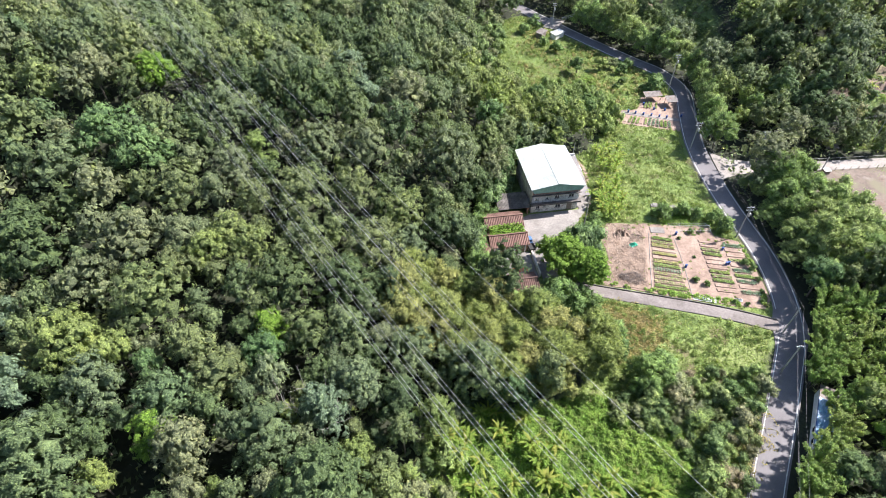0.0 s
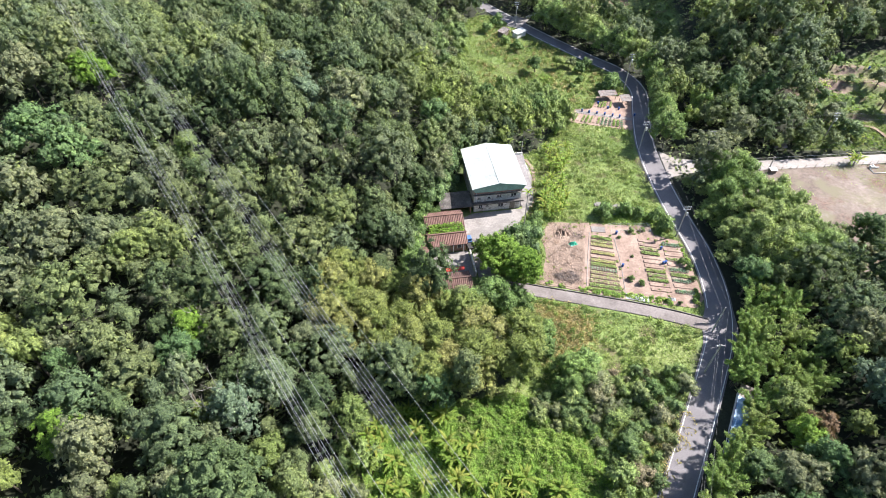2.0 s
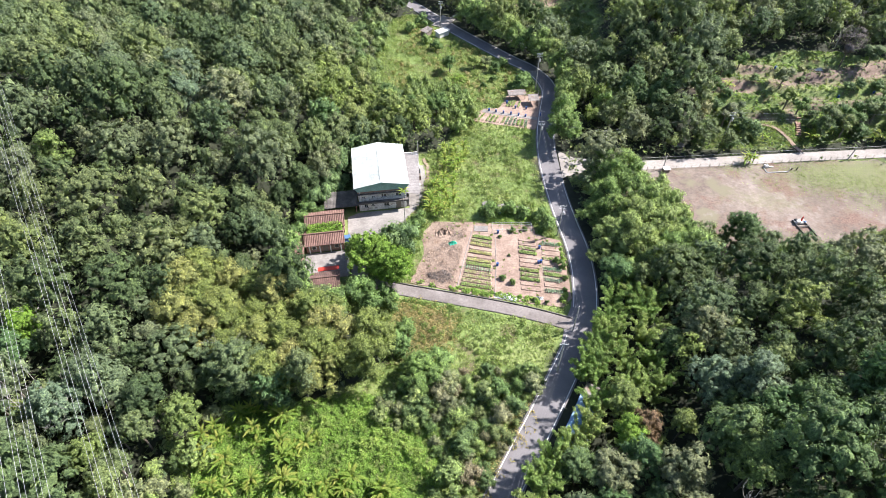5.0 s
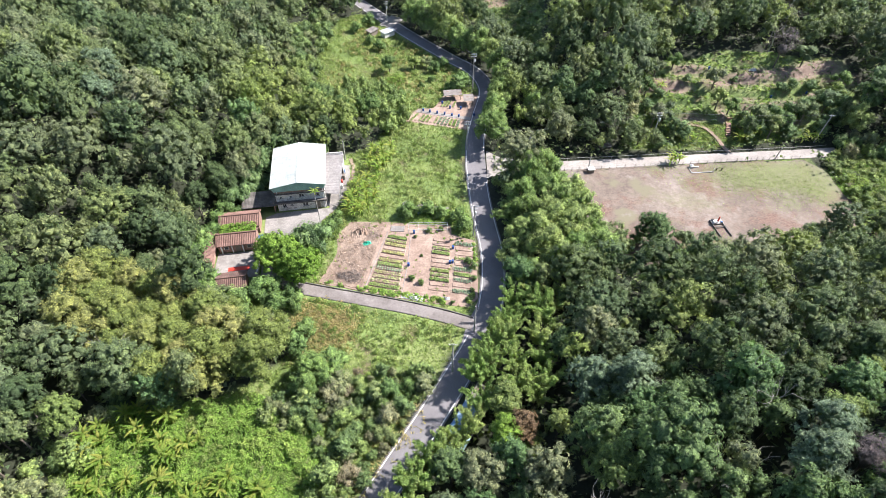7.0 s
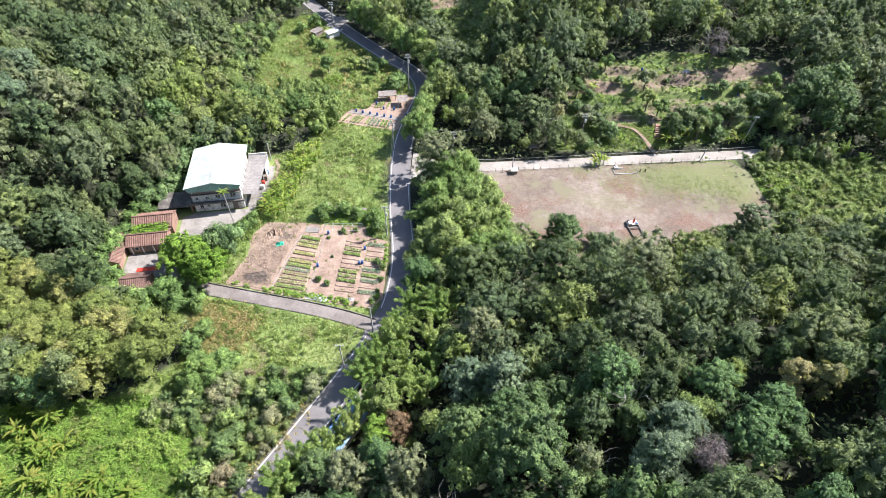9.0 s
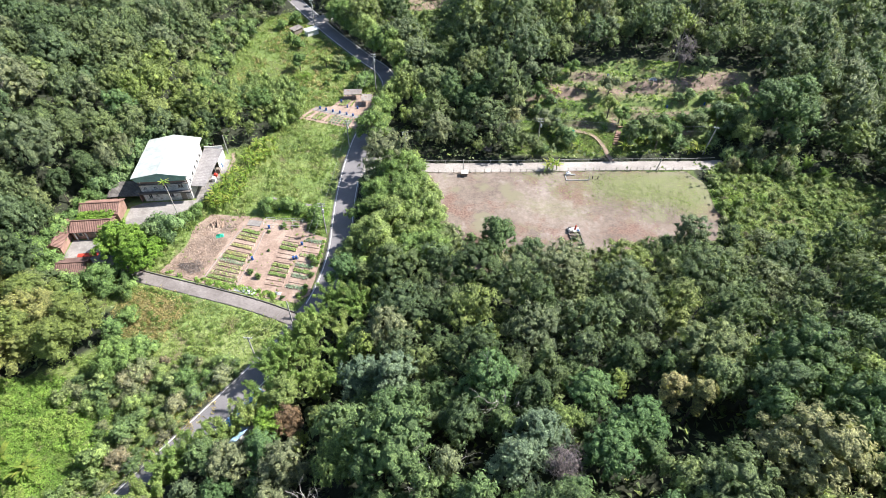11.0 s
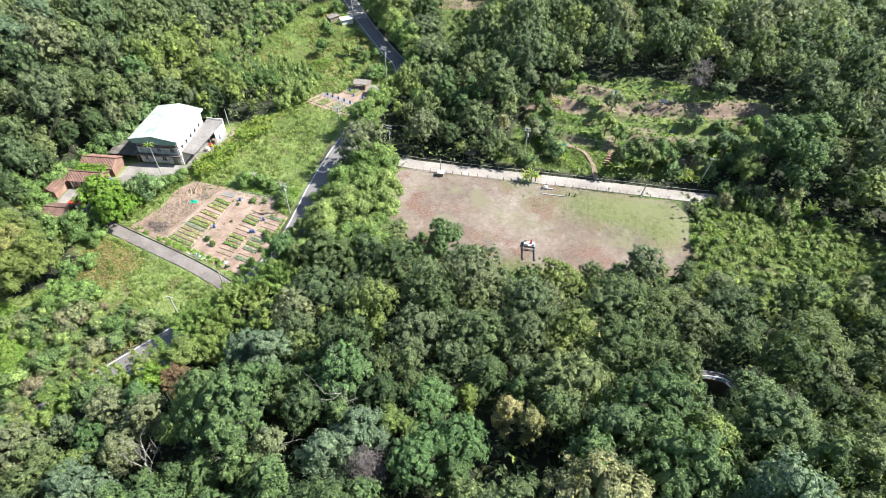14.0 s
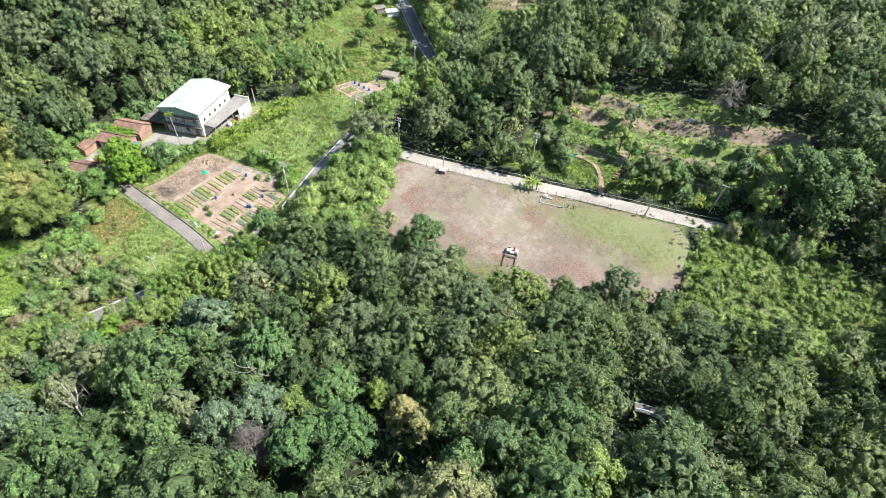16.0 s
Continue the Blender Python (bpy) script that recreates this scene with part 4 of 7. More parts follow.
# bamboo
def plumes(r, n, L, H, per):
    """Arching culms, each a feather of narrow hanging leaves, and the leaves low in the clump."""
    out, lines = [], []
    for k in range(n):
        a, lean = k * 2.4 + r.normal(0, 0.3), L * math.sqrt((k + 0.4) / n) * r.uniform(0.8, 1.15)
        h, foot = H * r.uniform(0.78, 1.08) * (1 - 0.22 * lean / L), r.uniform(0.2, 0.8)
        way = np.array([math.cos(a), math.sin(a), 0])
        u = np.linspace(0, 1, 8)
        lines.append(way * (foot + lean * u ** 1.9)[:, None] + np.array([0, 0, 1.0]) * (h * (1.42 * u - 0.42 * u ** 3))[:, None])
        s = 1 - r.uniform(0, 0.78, per) ** 1.15
        at = way * (foot + lean * s ** 1.9)[:, None] + np.array([0, 0, 1.0]) * (h * (1.42 * s - 0.42 * s ** 3))[:, None]
        wide = (0.2 + 0.52 * np.sin(math.pi * np.clip(s * 1.02 - 0.1, 0, 1)))[:, None]
        e = unit(r.normal(size=(per, 3)) + [0, 0, 0.2])
        out.append(leaves(r, at + e * wide * r.uniform(0.2, 1.0, (per, 1)) * np.array([1, 1, 0.7]), unit(e * 0.5 + way * 0.35 + r.normal(0, 0.3, (per, 3)) + [0, 0, 0.8]), 0.5, 0.15, 0.6))
        out.append((at.mean(0) * np.array([0.8, 0.8, 0.8]) + OCT * np.array([0.55, 0.55, 1.2]), np.array(OCT_F)))
    return *join(out), lines


BAM, GREENBAM, FEATHER = [], [], []
for k in range(9):
    r = np.random.default_rng(300 + k)
    kinds, coat, label = ((FEATHER, "bamboo", "tall arching yellow-green bamboo clump with feathery culms"), (BAM, "bamboo_olive", "broad olive-yellow bamboo clump with tufted tops"), (GREENBAM, "bamboo_green", "dense mid-green bamboo clump with feathery plumes"))[k % 3]
    t = thing("bamboo_clump", pose(0, 0, -500), label, "bamboo", "bamboo clumps")
    if kinds is FEATHER:
        V, F, lines = plumes(r, 13, 3.6, 10.4, 190)
    else:
        V, F = crown(r, 4.0, 9.8, 1.6, 17, 150, 2500, 0.36, 0.56, 1.15, 0.5, 0.8, 0.42, (0.2, 0.33), reach=(0.7, 1.35), long=1.25)
        lines = [[(math.cos(a) * q * u, math.sin(a) * q * u, -0.3 + 9 * u) for u in (0, 0.5, 1)] for a, q in zip(np.arange(12) * 2.4, r.uniform(0.6, 2.4, 12))]
    for line in lines[::3]:
        part("culm", rod([tuple(p) for p in line], 0.05, 0.02, 4), M["bark"], t)
    c = new("crown", tri_mesh("crown", V, F, [M[coat]]))
    c.parent = t
    kinds.append(t)
n = 0
for poly, gap, s0, kinds in ((BAMBOO_W, 4.2, 1.08, BAM), (BAMBOO_E, 4.2, 1.0, GREENBAM), (BAMBOO_R, 4.0, 0.95, FEATHER)):
    for x, y in scatter(rng, poly, gap, 4000):
        stand(kinds, n, x, y, s0 * rng.uniform(0.85, 1.12), rng.uniform(0, 6.28), tall=0.68 if kinds is GREENBAM and x < 80 else 1.0)
        n += 1
for x, y in ((49.5, 22.0), (53.2, 29.0), (56.2, 34.4), (58.4, 37.0), (63.9, 42.2), (66.2, 44.6), (68.6, 54.6), (70.2, 58.6), (71.8, 62.4), (73.4, 65.8), (67.6, 55.6), (69.2, 57.4), (70.4, 60.6), (72.6, 64.2), (66.9, 54.4), (61.9, 40.4), (77.6, 49.6), (74.4, 52.0), (79.8, 70.0), (67.8, 48.4)):
    stand(FEATHER, n, x, y, rng.uniform(0.8, 0.95), rng.uniform(0, 6.28))
    n += 1
side = offset_line(ROAD_C, 5.0)
for x, y in side[((side[:, 1] > 22) & (side[:, 1] < 39)) | ((side[:, 1] > 56) & (side[:, 1] < 66))][::2]:
    stand(FEATHER, n, x + rng.normal(0, 0.3), y, rng.uniform(0.78, 1.0), rng.uniform(0, 6.28))
    n += 1
side = offset_line(ROAD_C, 4.5)
for x, y in side[(side[:, 1] > 129) & (side[:, 1] < 208)][::2]:
    stand(GREENBAM, n, x, y, rng.uniform(0.85, 1.15), rng.uniform(0, 6.28))
    n += 1
for x, y in ((8.0, 78.5), (88, 140), (93, 150), (176, 133)):
    stand(GREENBAM, n, x, y, 0.95, rng.uniform(0, 6.28))
    n += 1
for x, y, s in ((171.6, 126, 0.4), (176, 124.6, 0.45), (190.6, 124.6, 0.6), (186, 122.5, 0.5), (180.5, 125, 0.4), (194, 121, 0.5), (168.5, 124.2, 0.3)):
    stand(FEATHER, n, x, y, s, rng.uniform(0, 6.28))
    n += 1
clear_kinds(GREENBAM + BAM + FEATHER)

# single trees
def special(name, seed, R, H, base_z, lobes, nl, leaf, mat, label, x, y, category="tree", spread=0.7, wide=0.6, puff=0.55, heart=0.6):
    r = np.random.default_rng(seed)
    t = thing(name, pose(x, y, gz(x, y) - 0.1), label, category)
    part("trunk", trunk_bm(r, base_z + H * 0.3, 0.22, spread=R * 0.4), M["bark"], t)
    V, F = crown(r, R, H, base_z, max(4, lobes // 3), int(7.5 * R * R) if puff > 0.2 else 60, nl, leaf, puff, 0.9, 0.2, spread, wide, heart=heart, reach=(0.6, 1.12) if puff > 0.2 else (2.0, 9.0))
    c = new("crown", tri_mesh("crown", V, F, [mat]))
    c.parent = t
    return t


special("mango_tree", 1, 5.2, 7.6, 1.5, 42, 6500, 0.3, M["mango"], "large bright-green mango tree beside the farmyard", 25.6, 83.8)
special("mango_tree", 2, 4.7, 6.6, 1.2, 36, 5200, 0.3, M["mango"], "smaller bright-green mango tree by the lane", 30.6, 81.0)
special("round_bush", 8, 4.2, 6.0, 0.2, 27, 3600, 0.24, M["round_bush"], "big rounded light green bush below the lane", 37.2, 55.2, "bush")
special("field_tree", 3, 4.4, 8.0, 1.4, 24, 2600, 0.3, M["deep"], "rounded dark-green tree at the edge of the bare field", 108.5, 89.5)
special("field_tree", 4, 2.0, 3.0, 0.6, 12, 500, 0.4, M["leaf"], "small round dark-green tree by the bare field", 116.5, 90.5)
special("meadow_tree", 5, 2.7, 4.6, 1.3, 14, 800, 0.42, M["hedge"], "lone small green tree in the meadow", 44.2, 171.5)
special("meadow_tree", 6, 2.4, 3.6, 0.9, 12, 700, 0.42, M["leaf"], "small dark tree in the meadow by the road", 52.3, 174.5)
special("meadow_tree", 7, 2.2, 3.0, 0.6, 12, 600, 0.42, M["shrub"], "low green tree in the meadow near the sheds", 56.2, 176.0)
for k, (x, y, s) in enumerate(((143.8, 140.5, 2.6), (141.5, 149.6, 2.8), (150, 136, 2.8), (157, 135.5, 3.0), (125, 139, 2.6), (164, 137.5, 3.2), (121, 147, 2.8), (171, 140.5, 3.2), (121, 136, 2.8), (178, 149, 3.0), (116, 130, 2.6), (153, 132, 2.8), (147, 133.5, 2.4), (170, 157.5, 3.2), (176, 145, 2.6), (131, 157, 2.4), (125, 154, 2.6), (140.8, 142.5, 2.4))):
    special("terrace_tree", 40 + k, s, s * 1.7, 1.2 + 0.8 * (k % 3), 14, 500, 0.3, M["leaf"] if k % 3 else M["hedge"], "small green fruit tree on the terraced hillside", x, y)


for k, (x, y, R, H, mat, lab) in enumerate(SPECIALS):
    bare = mat == "grey_twig"
    special("bare_tree" if bare else "broadleaf_tree", 70 + k, R, H, 3.5, 30, 1300 if bare else 2400, 0.9 if bare else 0.26, M[mat], lab, x, y, wide=0.06 if bare else 0.6, heart=0.1 if bare else 0.6, puff=0.1 if bare else 0.56)


# shrubs
SHRUBS = []
for k in range(6):
    r = np.random.default_rng(400 + k)
    R = r.uniform(1.3, 2.0)
    V, F = crown(r, R, R * 1.5, 0.0, 5, 30, 460, 0.22, 0.42, 0.9, 0.25, shape=CAP4)
    SHRUBS.append(tri_mesh("shrub", V, F, [M["shrub"]]))


DARK, HEDGE = [], []
for k in range(3):
    V, F = crown(np.random.default_rng(450 + k), 1.6, 2.4, 0.0, 5, 30, 460, 0.22, 0.42, 0.9, 0.25, shape=CAP4)
    HEDGE.append(tri_mesh("bush", V, F, [M["hedge"]]))
    DARK.append(tri_mesh("bush", V, F, [M["deep"]]))


def shrub(x, y, s, label="leafy green shrub in rough grass", tall=1.0, green=False, dark=False):
    ob = new("shrub", DARK[int(rng.integers(3))] if dark else HEDGE[int(rng.integers(3))] if green else SHRUBS[int(rng.integers(6))])
    ob.matrix_world = Matrix.Translation((x, y, gz(x, y) - 0.1)) @ Matrix.Rotation(rng.uniform(0, 6.28), 4, "Z") @ Matrix.Diagonal((s, s, s * tall, 1))
    return tagged(ob, label, "shrub", "shrubs")


SHRUB_SHAPES = [crown(np.random.default_rng(420 + k), 1.6, 2.4, 0.0, 4, 18, 230, 0.28, 0.46, 0.9, 0.25, shape=CAP4) for k in range(4)]
M["scrub"] = foliage("scrub_leaf", None, None, None, "tint", hues=SHRUB_HUES)


def scrub(name, spots, s0, s1, tall, label, tint=(0, 1)):
    """Bushes too many to count, in one mesh."""
    Vs, Fs, Ts, o = [], [], [], 0
    for x, y in spots:
        v, f = SHRUB_SHAPES[int(rng.integers(4))]
        s, a = rng.uniform(s0, s1), rng.uniform(0, 6.28)
        Vs.append(np.stack([(v[:, 0] * math.cos(a) - v[:, 1] * math.sin(a)) * s + x, (v[:, 0] * math.sin(a) + v[:, 1] * math.cos(a)) * s + y, v[:, 2] * s * tall + gz(x, y) - 0.1], 1))
        Fs.append(f + o)
        Ts.append(np.full(len(v), rng.uniform(*tint)))
        o += len(v)
    return tagged(new(name, tri_mesh(name, np.concatenate(Vs), np.concatenate(Fs), [M["scrub"]], tint=np.concatenate(Ts))), label, "scrub", kind="stuff")


SOUTH = [(36, 26), (43, 27), (48.5, 36), (56, 49), (61.0, 57.5), (53, 57), (44, 57), (37, 58), (34, 54), (39, 46), (41, 36)]
for x, y in scatter(rng, SOUTH, 1.9, 5000):
    if math.hypot(x - 37.2, y - 55.2) > 3.6:
        shrub(x, y, rng.choice((0.55, 0.7, 0.8, 1.0, 1.4)) * rng.uniform(0.85, 1.2), green=rng.uniform() < 0.12)
for x, y in scatter(rng, [(-8, 34), (-3, 44), (3, 52), (16, 53), (15, 49), (3, 47), (1, 36), (2, 27), (-6, 26)], 2.8, 1500):
    shrub(x, y, rng.uniform(0.9, 1.5), "leafy shrub below the bamboo")
scrub("field_end_scrub", scatter(rng, WEEDY, 2.2, 4000), 0.4, 1.0, 1.0, "scrubby bushes at the end of the bare field", (0.38, 0.62))
for x, y, s in ((8.0, 93.0, 1.5), (7.4, 90.0, 1.6), (8.4, 97.5, 1.5), (7.2, 87.0, 1.7), (7.6, 83.5, 1.6), (8.2, 80.5, 1.5), (9.6, 100.0, 1.6), (12.5, 100.2, 1.1), (10.0, 77.0, 1.4)):
    shrub(x, y, s, "dense bush growing behind the old brick houses", 1.2, True)
scrub("slope_scrub", scatter(rng, SCRUBW, 3.0, 2500), 0.9, 1.9, 1.1, "light green scrub on the slope above the meadow", (0.0, 0.8))
HILLPATH = curve([(127.9, 137.4), (133.4, 136.9), (137.1, 135.1), (139.1, 131.8), (139.8, 129), (140.6, 126.6)], 0.8)
T = scatter(rng, TERRACE, 3.8, 3500)
T = T[(near(HILLPATH, T[:, 0], T[:, 1]) > 3.6) & ~((T[:, 1] >= 139) & (np.arange(len(T)) % 3 < 2)) & ~((T[:, 0] > 124) & (T[:, 0] < 144) & (T[:, 1] < 136) & (np.arange(len(T)) % 2 == 0))]
scrub("terrace_scrub", T[T[:, 1] < 139][::2], 0.5, 1.1, 1.1, "green bushes along the foot of the terraces", (0, 0.7))
scrub("terrace_bushes", T[T[:, 1] >= 139][::2], 0.2, 0.7, 1.0, "low bushes on the terraced hillside")
for x, y, s in ((34.6, 96, 1.1), (36.0, 99.0, 1.1), (37, 104, .8), (38.2, 108, .8),
                (52.5, 101.5, 1.3), (54.5, 102.3, 0.8), (58.0, 101.5, 1.3), (61, 100.6, 1.0), (65.0, 99.5, 1.2), (66.4, 96.5, 1.2), (67.9, 84, 0.6), (67.2, 85.5, 0.55), (68.2, 80.5, 0.4), (67.6, 77, 0.35), (66.6, 74.5, 0.35),
                (60.8, 74.4, 0.3), (63.4, 73.8, 0.3), (22.6, 75.4, 1.7), (19.4, 72.4, 1.8), (24.6, 77.4, 1.5), (16.0, 72.0, 1.8), (12.6, 75.0, 1.5), (11.4, 79.6, 1.4), (26, 76, 1.3), (29.5, 75.5, 1.1), (31.0, 73.0, 1.2), (27, 72.5, 1.4), (34, 66, 1.2), (33, 62, 1.5), (41, 57.8, 1.6),
                (66, 160, 1.6), (68, 163, 1.5), (63.5, 160.5, 0.9), (58, 166, 0.7), (55, 162, 0.6), (49, 156, 0.9), (46, 150, 1.2), (59, 172, 1.2), (62, 176, 1.1), (40, 188, 1.3), (36, 193, 1.1), (34, 208, 1.5), (30, 203, 1.3)):
    shrub(x, y, s * 1.15, "dense leafy green bush by the plots and meadow", green=True)

for x, y in scatter(rng, [(95, 90), (122, 81), (142, 86), (161, 94), (161, 99), (142, 92), (122, 87), (97, 95)], 3.0, 1500):
    shrub(x, y, rng.uniform(0.8, 1.4), "leafy bush along the edge of the bare field")
for x, y in scatter(rng, [(163.5, 100), (168, 98), (171, 126), (164.5, 125)], 2.4, 600):
    shrub(x, y, rng.uniform(0.45, 0.8), "bush hedging the end of the bare field", 0.8, rng.uniform() < 0.5)
for x, y in scatter(rng, [(170, 124), (188, 121), (190, 130), (171, 131)], 3.2, 600):
    shrub(x, y, rng.uniform(1.0, 1.6), "tall scrub at the end of the track", 1.3)

for x, y, s in ((12.2, 105.8, 1.6), (13.6, 109.6, 1.8), (15.0, 113.4, 1.9), (16.6, 117.2, 1.9), (18.6, 121.0, 1.9), (23.0, 123.2, 1.8), (27.6, 125.2, 1.8), (10.4, 111.6, 1.8), (12.4, 117.0, 1.9), (10.0, 103.4, 1.6)):
    shrub(x, y, s * 1.2, "dense dark green bush against the back of the farmhouse", 1.25, dark=True)
for x, y, s in ((28.5, 91.5, 1.3), (31.5, 92.0, 1.7), (33.8, 90.2, 1.8), (30, 88.5, 1.6), (26.8, 91.0, 1.0), (31.8, 88.6, 1.3)):
    shrub(x, y, s * 1.15, "dense dark green bush beside the farmyard", 1.2, dark=True)
for x, y, s in ((134.1, 151.6, 0.9), (161.4, 148.8, 1.1), (164.6, 149.5, 1.2), (170.5, 149.6, 1.3), (149.1, 153.1, 0.8), (151.3, 135.2, 1.7), (156.3, 139.7, 1.7), (161, 140.1, 1.6), (167.6, 143, 1.8), (172.2, 145.3, 1.5), (158.8, 133, 1.7), (172.9, 137.1, 2.0),
                (167.9, 133.8, 1.5), (176.6, 142.9, 2.0), (128.8, 133.2, 1.7), (121.8, 129.6, 1.4), (124.5, 145.9, 1.3), (123.2, 139.3, 1.7), (154, 137, 1.5), (165, 140.5, 1.6), (126.3, 135.6, 1.5), (121, 143, 1.5), (148, 139.4, 1.0)):
    shrub(x, y, s, "dark green bush on the terraced hillside", rng.uniform(0.8, 1.1), dark=True)
for x, y in scatter(rng, [(30, 47), (36, 45), (39, 50), (35, 53), (29, 52)], 1.9, 800):
    shrub(x, y, rng.uniform(0.6, 1.1), "leafy shrub at the edge of the hollow")
scrub("thicket", scatter(rng, [(31, 161), (44, 159), (50, 151), (51, 142), (48, 135), (43.5, 135), (47, 139), (34, 149)], 2.2, 1500), 0.8, 1.35, 1.6, "tall pale green thicket at the edge of the meadow", (0.35, 0.55))

# bananas
BAN_LEAF = []
for k in range(3):
    r = np.random.default_rng(500 + k)
    V, F = [], []
    L, W = 2.3 + 0.3 * k, 0.21
    for j in range(7):
        s = j / 6
        w = W * math.sin(math.pi * min(0.97, 0.10 + 0.88 * s)) ** 0.6
        x, z = L * (s * 0.82), L * (0.62 * s - 0.62 * s * s) * (1.0 + 0.2 * k)
        V += [(x, -w, z - 0.1 * w), (x, 0, z + 0.06), (x, w, z - 0.1 * w)]
    for j in range(6):
        a = j * 3
        F += [(a, a + 3, a + 4), (a, a + 4, a + 1), (a + 1, a + 4, a + 5), (a + 1, a + 5, a + 2)]
    BAN_LEAF.append(tri_mesh("leaf", V, F, [M["banana"]]))


def banana(x, y, s, group, label, rise=(0.0, 0.75)):
    t = thing("banana_plant", Matrix.Translation((x, y, gz(x, y) - 0.05)) @ Matrix.Diagonal((s, s, s, 1)), label, "banana plant", group)
    h = rng.uniform(1.3, 2.2)
    part("stem", rod([(0, 0, -0.3), (0.05, 0.02, h * 0.6), (0.0, 0.05, h)], 0.13, 0.08), M["banana"], t)
    a0 = rng.uniform(0, 6.28)
    for j in range(12):
        o = new("leaf", BAN_LEAF[j % 3])
        o.parent = t
        o.matrix_parent_inverse = Matrix()
        o.matrix_basis = Matrix.Translation((0, 0, h - 0.05 * j)) @ Matrix.Rotation(a0 + j * 2.4, 4, "Z") @ Matrix.Rotation(-rng.uniform(*rise), 4, "Y") @ Matrix.Diagonal((rng.uniform(0.8, 1.1),) * 3 + (1,))
    return t


for cx, cy in ((2.7, 45.3), (6.2, 47.9), (6.4, 39.0), (10.2, 44.0), (14.6, 45.8), (19.0, 42.0), (14.6, 40.4), (17.0, 36.0), (24.0, 35.5), (28.2, 35.0), (6.3, 35.6), (32.4, 34.8), (10.5, 36.4), (2.0, 41.5), (21.5, 31.5), (12.0, 31.0)):
    for k in range(3):
        banana(cx + rng.normal(0, 1.1), cy + rng.normal(0, 1.0), rng.uniform(0.8, 1.3), "bananas in the hollow", "yellow-green banana plant with long drooping leaves", (0.2, 0.95))
for x, y in (*scatter(rng, [(38.2, 101.0), (42.8, 100.6), (44.8, 106), (44.6, 114.5), (39.2, 114.5)], 1.8, 900), *scatter(rng, [(41, 117.5), (46, 117), (49, 127), (42, 129.5)], 1.9, 700)):
    banana(x, y, rng.uniform(0.8, 1.1), "bananas beside the farmhouse", "bright green banana plant beside the farmhouse", (0.35, 1.05))
for x, y in ((148, 132.1), (144.2, 130.7), (146, 131.6), (163.9, 131.6), (162.3, 130.9), (121.8, 152.2), (122.5, 121.2), (125.0, 121.6), (123.8, 122.0), (146, 132.5), (149, 133), (151.5, 133.3), (166, 131.2), (131.5, 131), (126.5, 150)):
    banana(x, y, 1.0, "bananas by the track", "banana plant growing by the pale track")

# grass and weeds of the open ground
def tufts(name, polys, count, h0, h1, mat, label, avoid=(), blades=4, ragged=0.0):
    V, T = [], []
    for poly in polys:
        p = np.array(poly)
        lo, hi = p.min(0), p.max(0)
        q = rng.uniform(lo, hi, (count * 2, 2))
        ok = inside(poly, q[:, 0], q[:, 1])
        for a in avoid:
            ok &= ~inside(a, q[:, 0], q[:, 1])
        ok &= bare_soil(q[:, 0], q[:, 1]) < rng.uniform(0.3, 1.15, len(q))
        ok &= (near(ROAD_C, q[:, 0], q[:, 1]) > 3.7) & (near(LANE_C, q[:, 0], q[:, 1]) > 2.0) & (near(ROAD2_C, q[:, 0], q[:, 1]) > 2.3)
        q = q[ok][:count]
        q = q + rng.normal(0, ragged, q.shape)
        dense = np.array([noise.noise((a * 0.12, b * 0.12, 5.0)) for a, b in q])
        m = len(q)
        shade = np.clip(0.5 + np.array([noise.noise((u * 0.05, w * 0.05, 2.0)) for u, w in q]), 0, 1)
        for j in range(blades):
            at = np.stack([q[:, 0] + rng.normal(0, 0.3, m), q[:, 1] + rng.normal(0, 0.3, m), ground(q[:, 0], q[:, 1]) + rng.uniform(0.1, 1.0, m) * h1 * 0.7 * np.clip(dense + 0.6, 0.25, 1.2)], 1)
            v, f = leaves(rng, at, unit(rng.normal(0, 0.5, (m, 3)) + [0, 0, 0.9]), 0.16 + 0.45 * h1, 0.07 + 0.1 * h1)
            V.append((v, f))
            T.append(np.repeat(np.clip(rng.uniform(0, 0.5, m) + 0.5 * shade, 0, 1), 3))
    V, F = join(V)
    ob = new(name, tri_mesh(name, V, F, [mat], tint=np.concatenate(T)))
    return tagged(ob, label, "grass", kind="stuff")


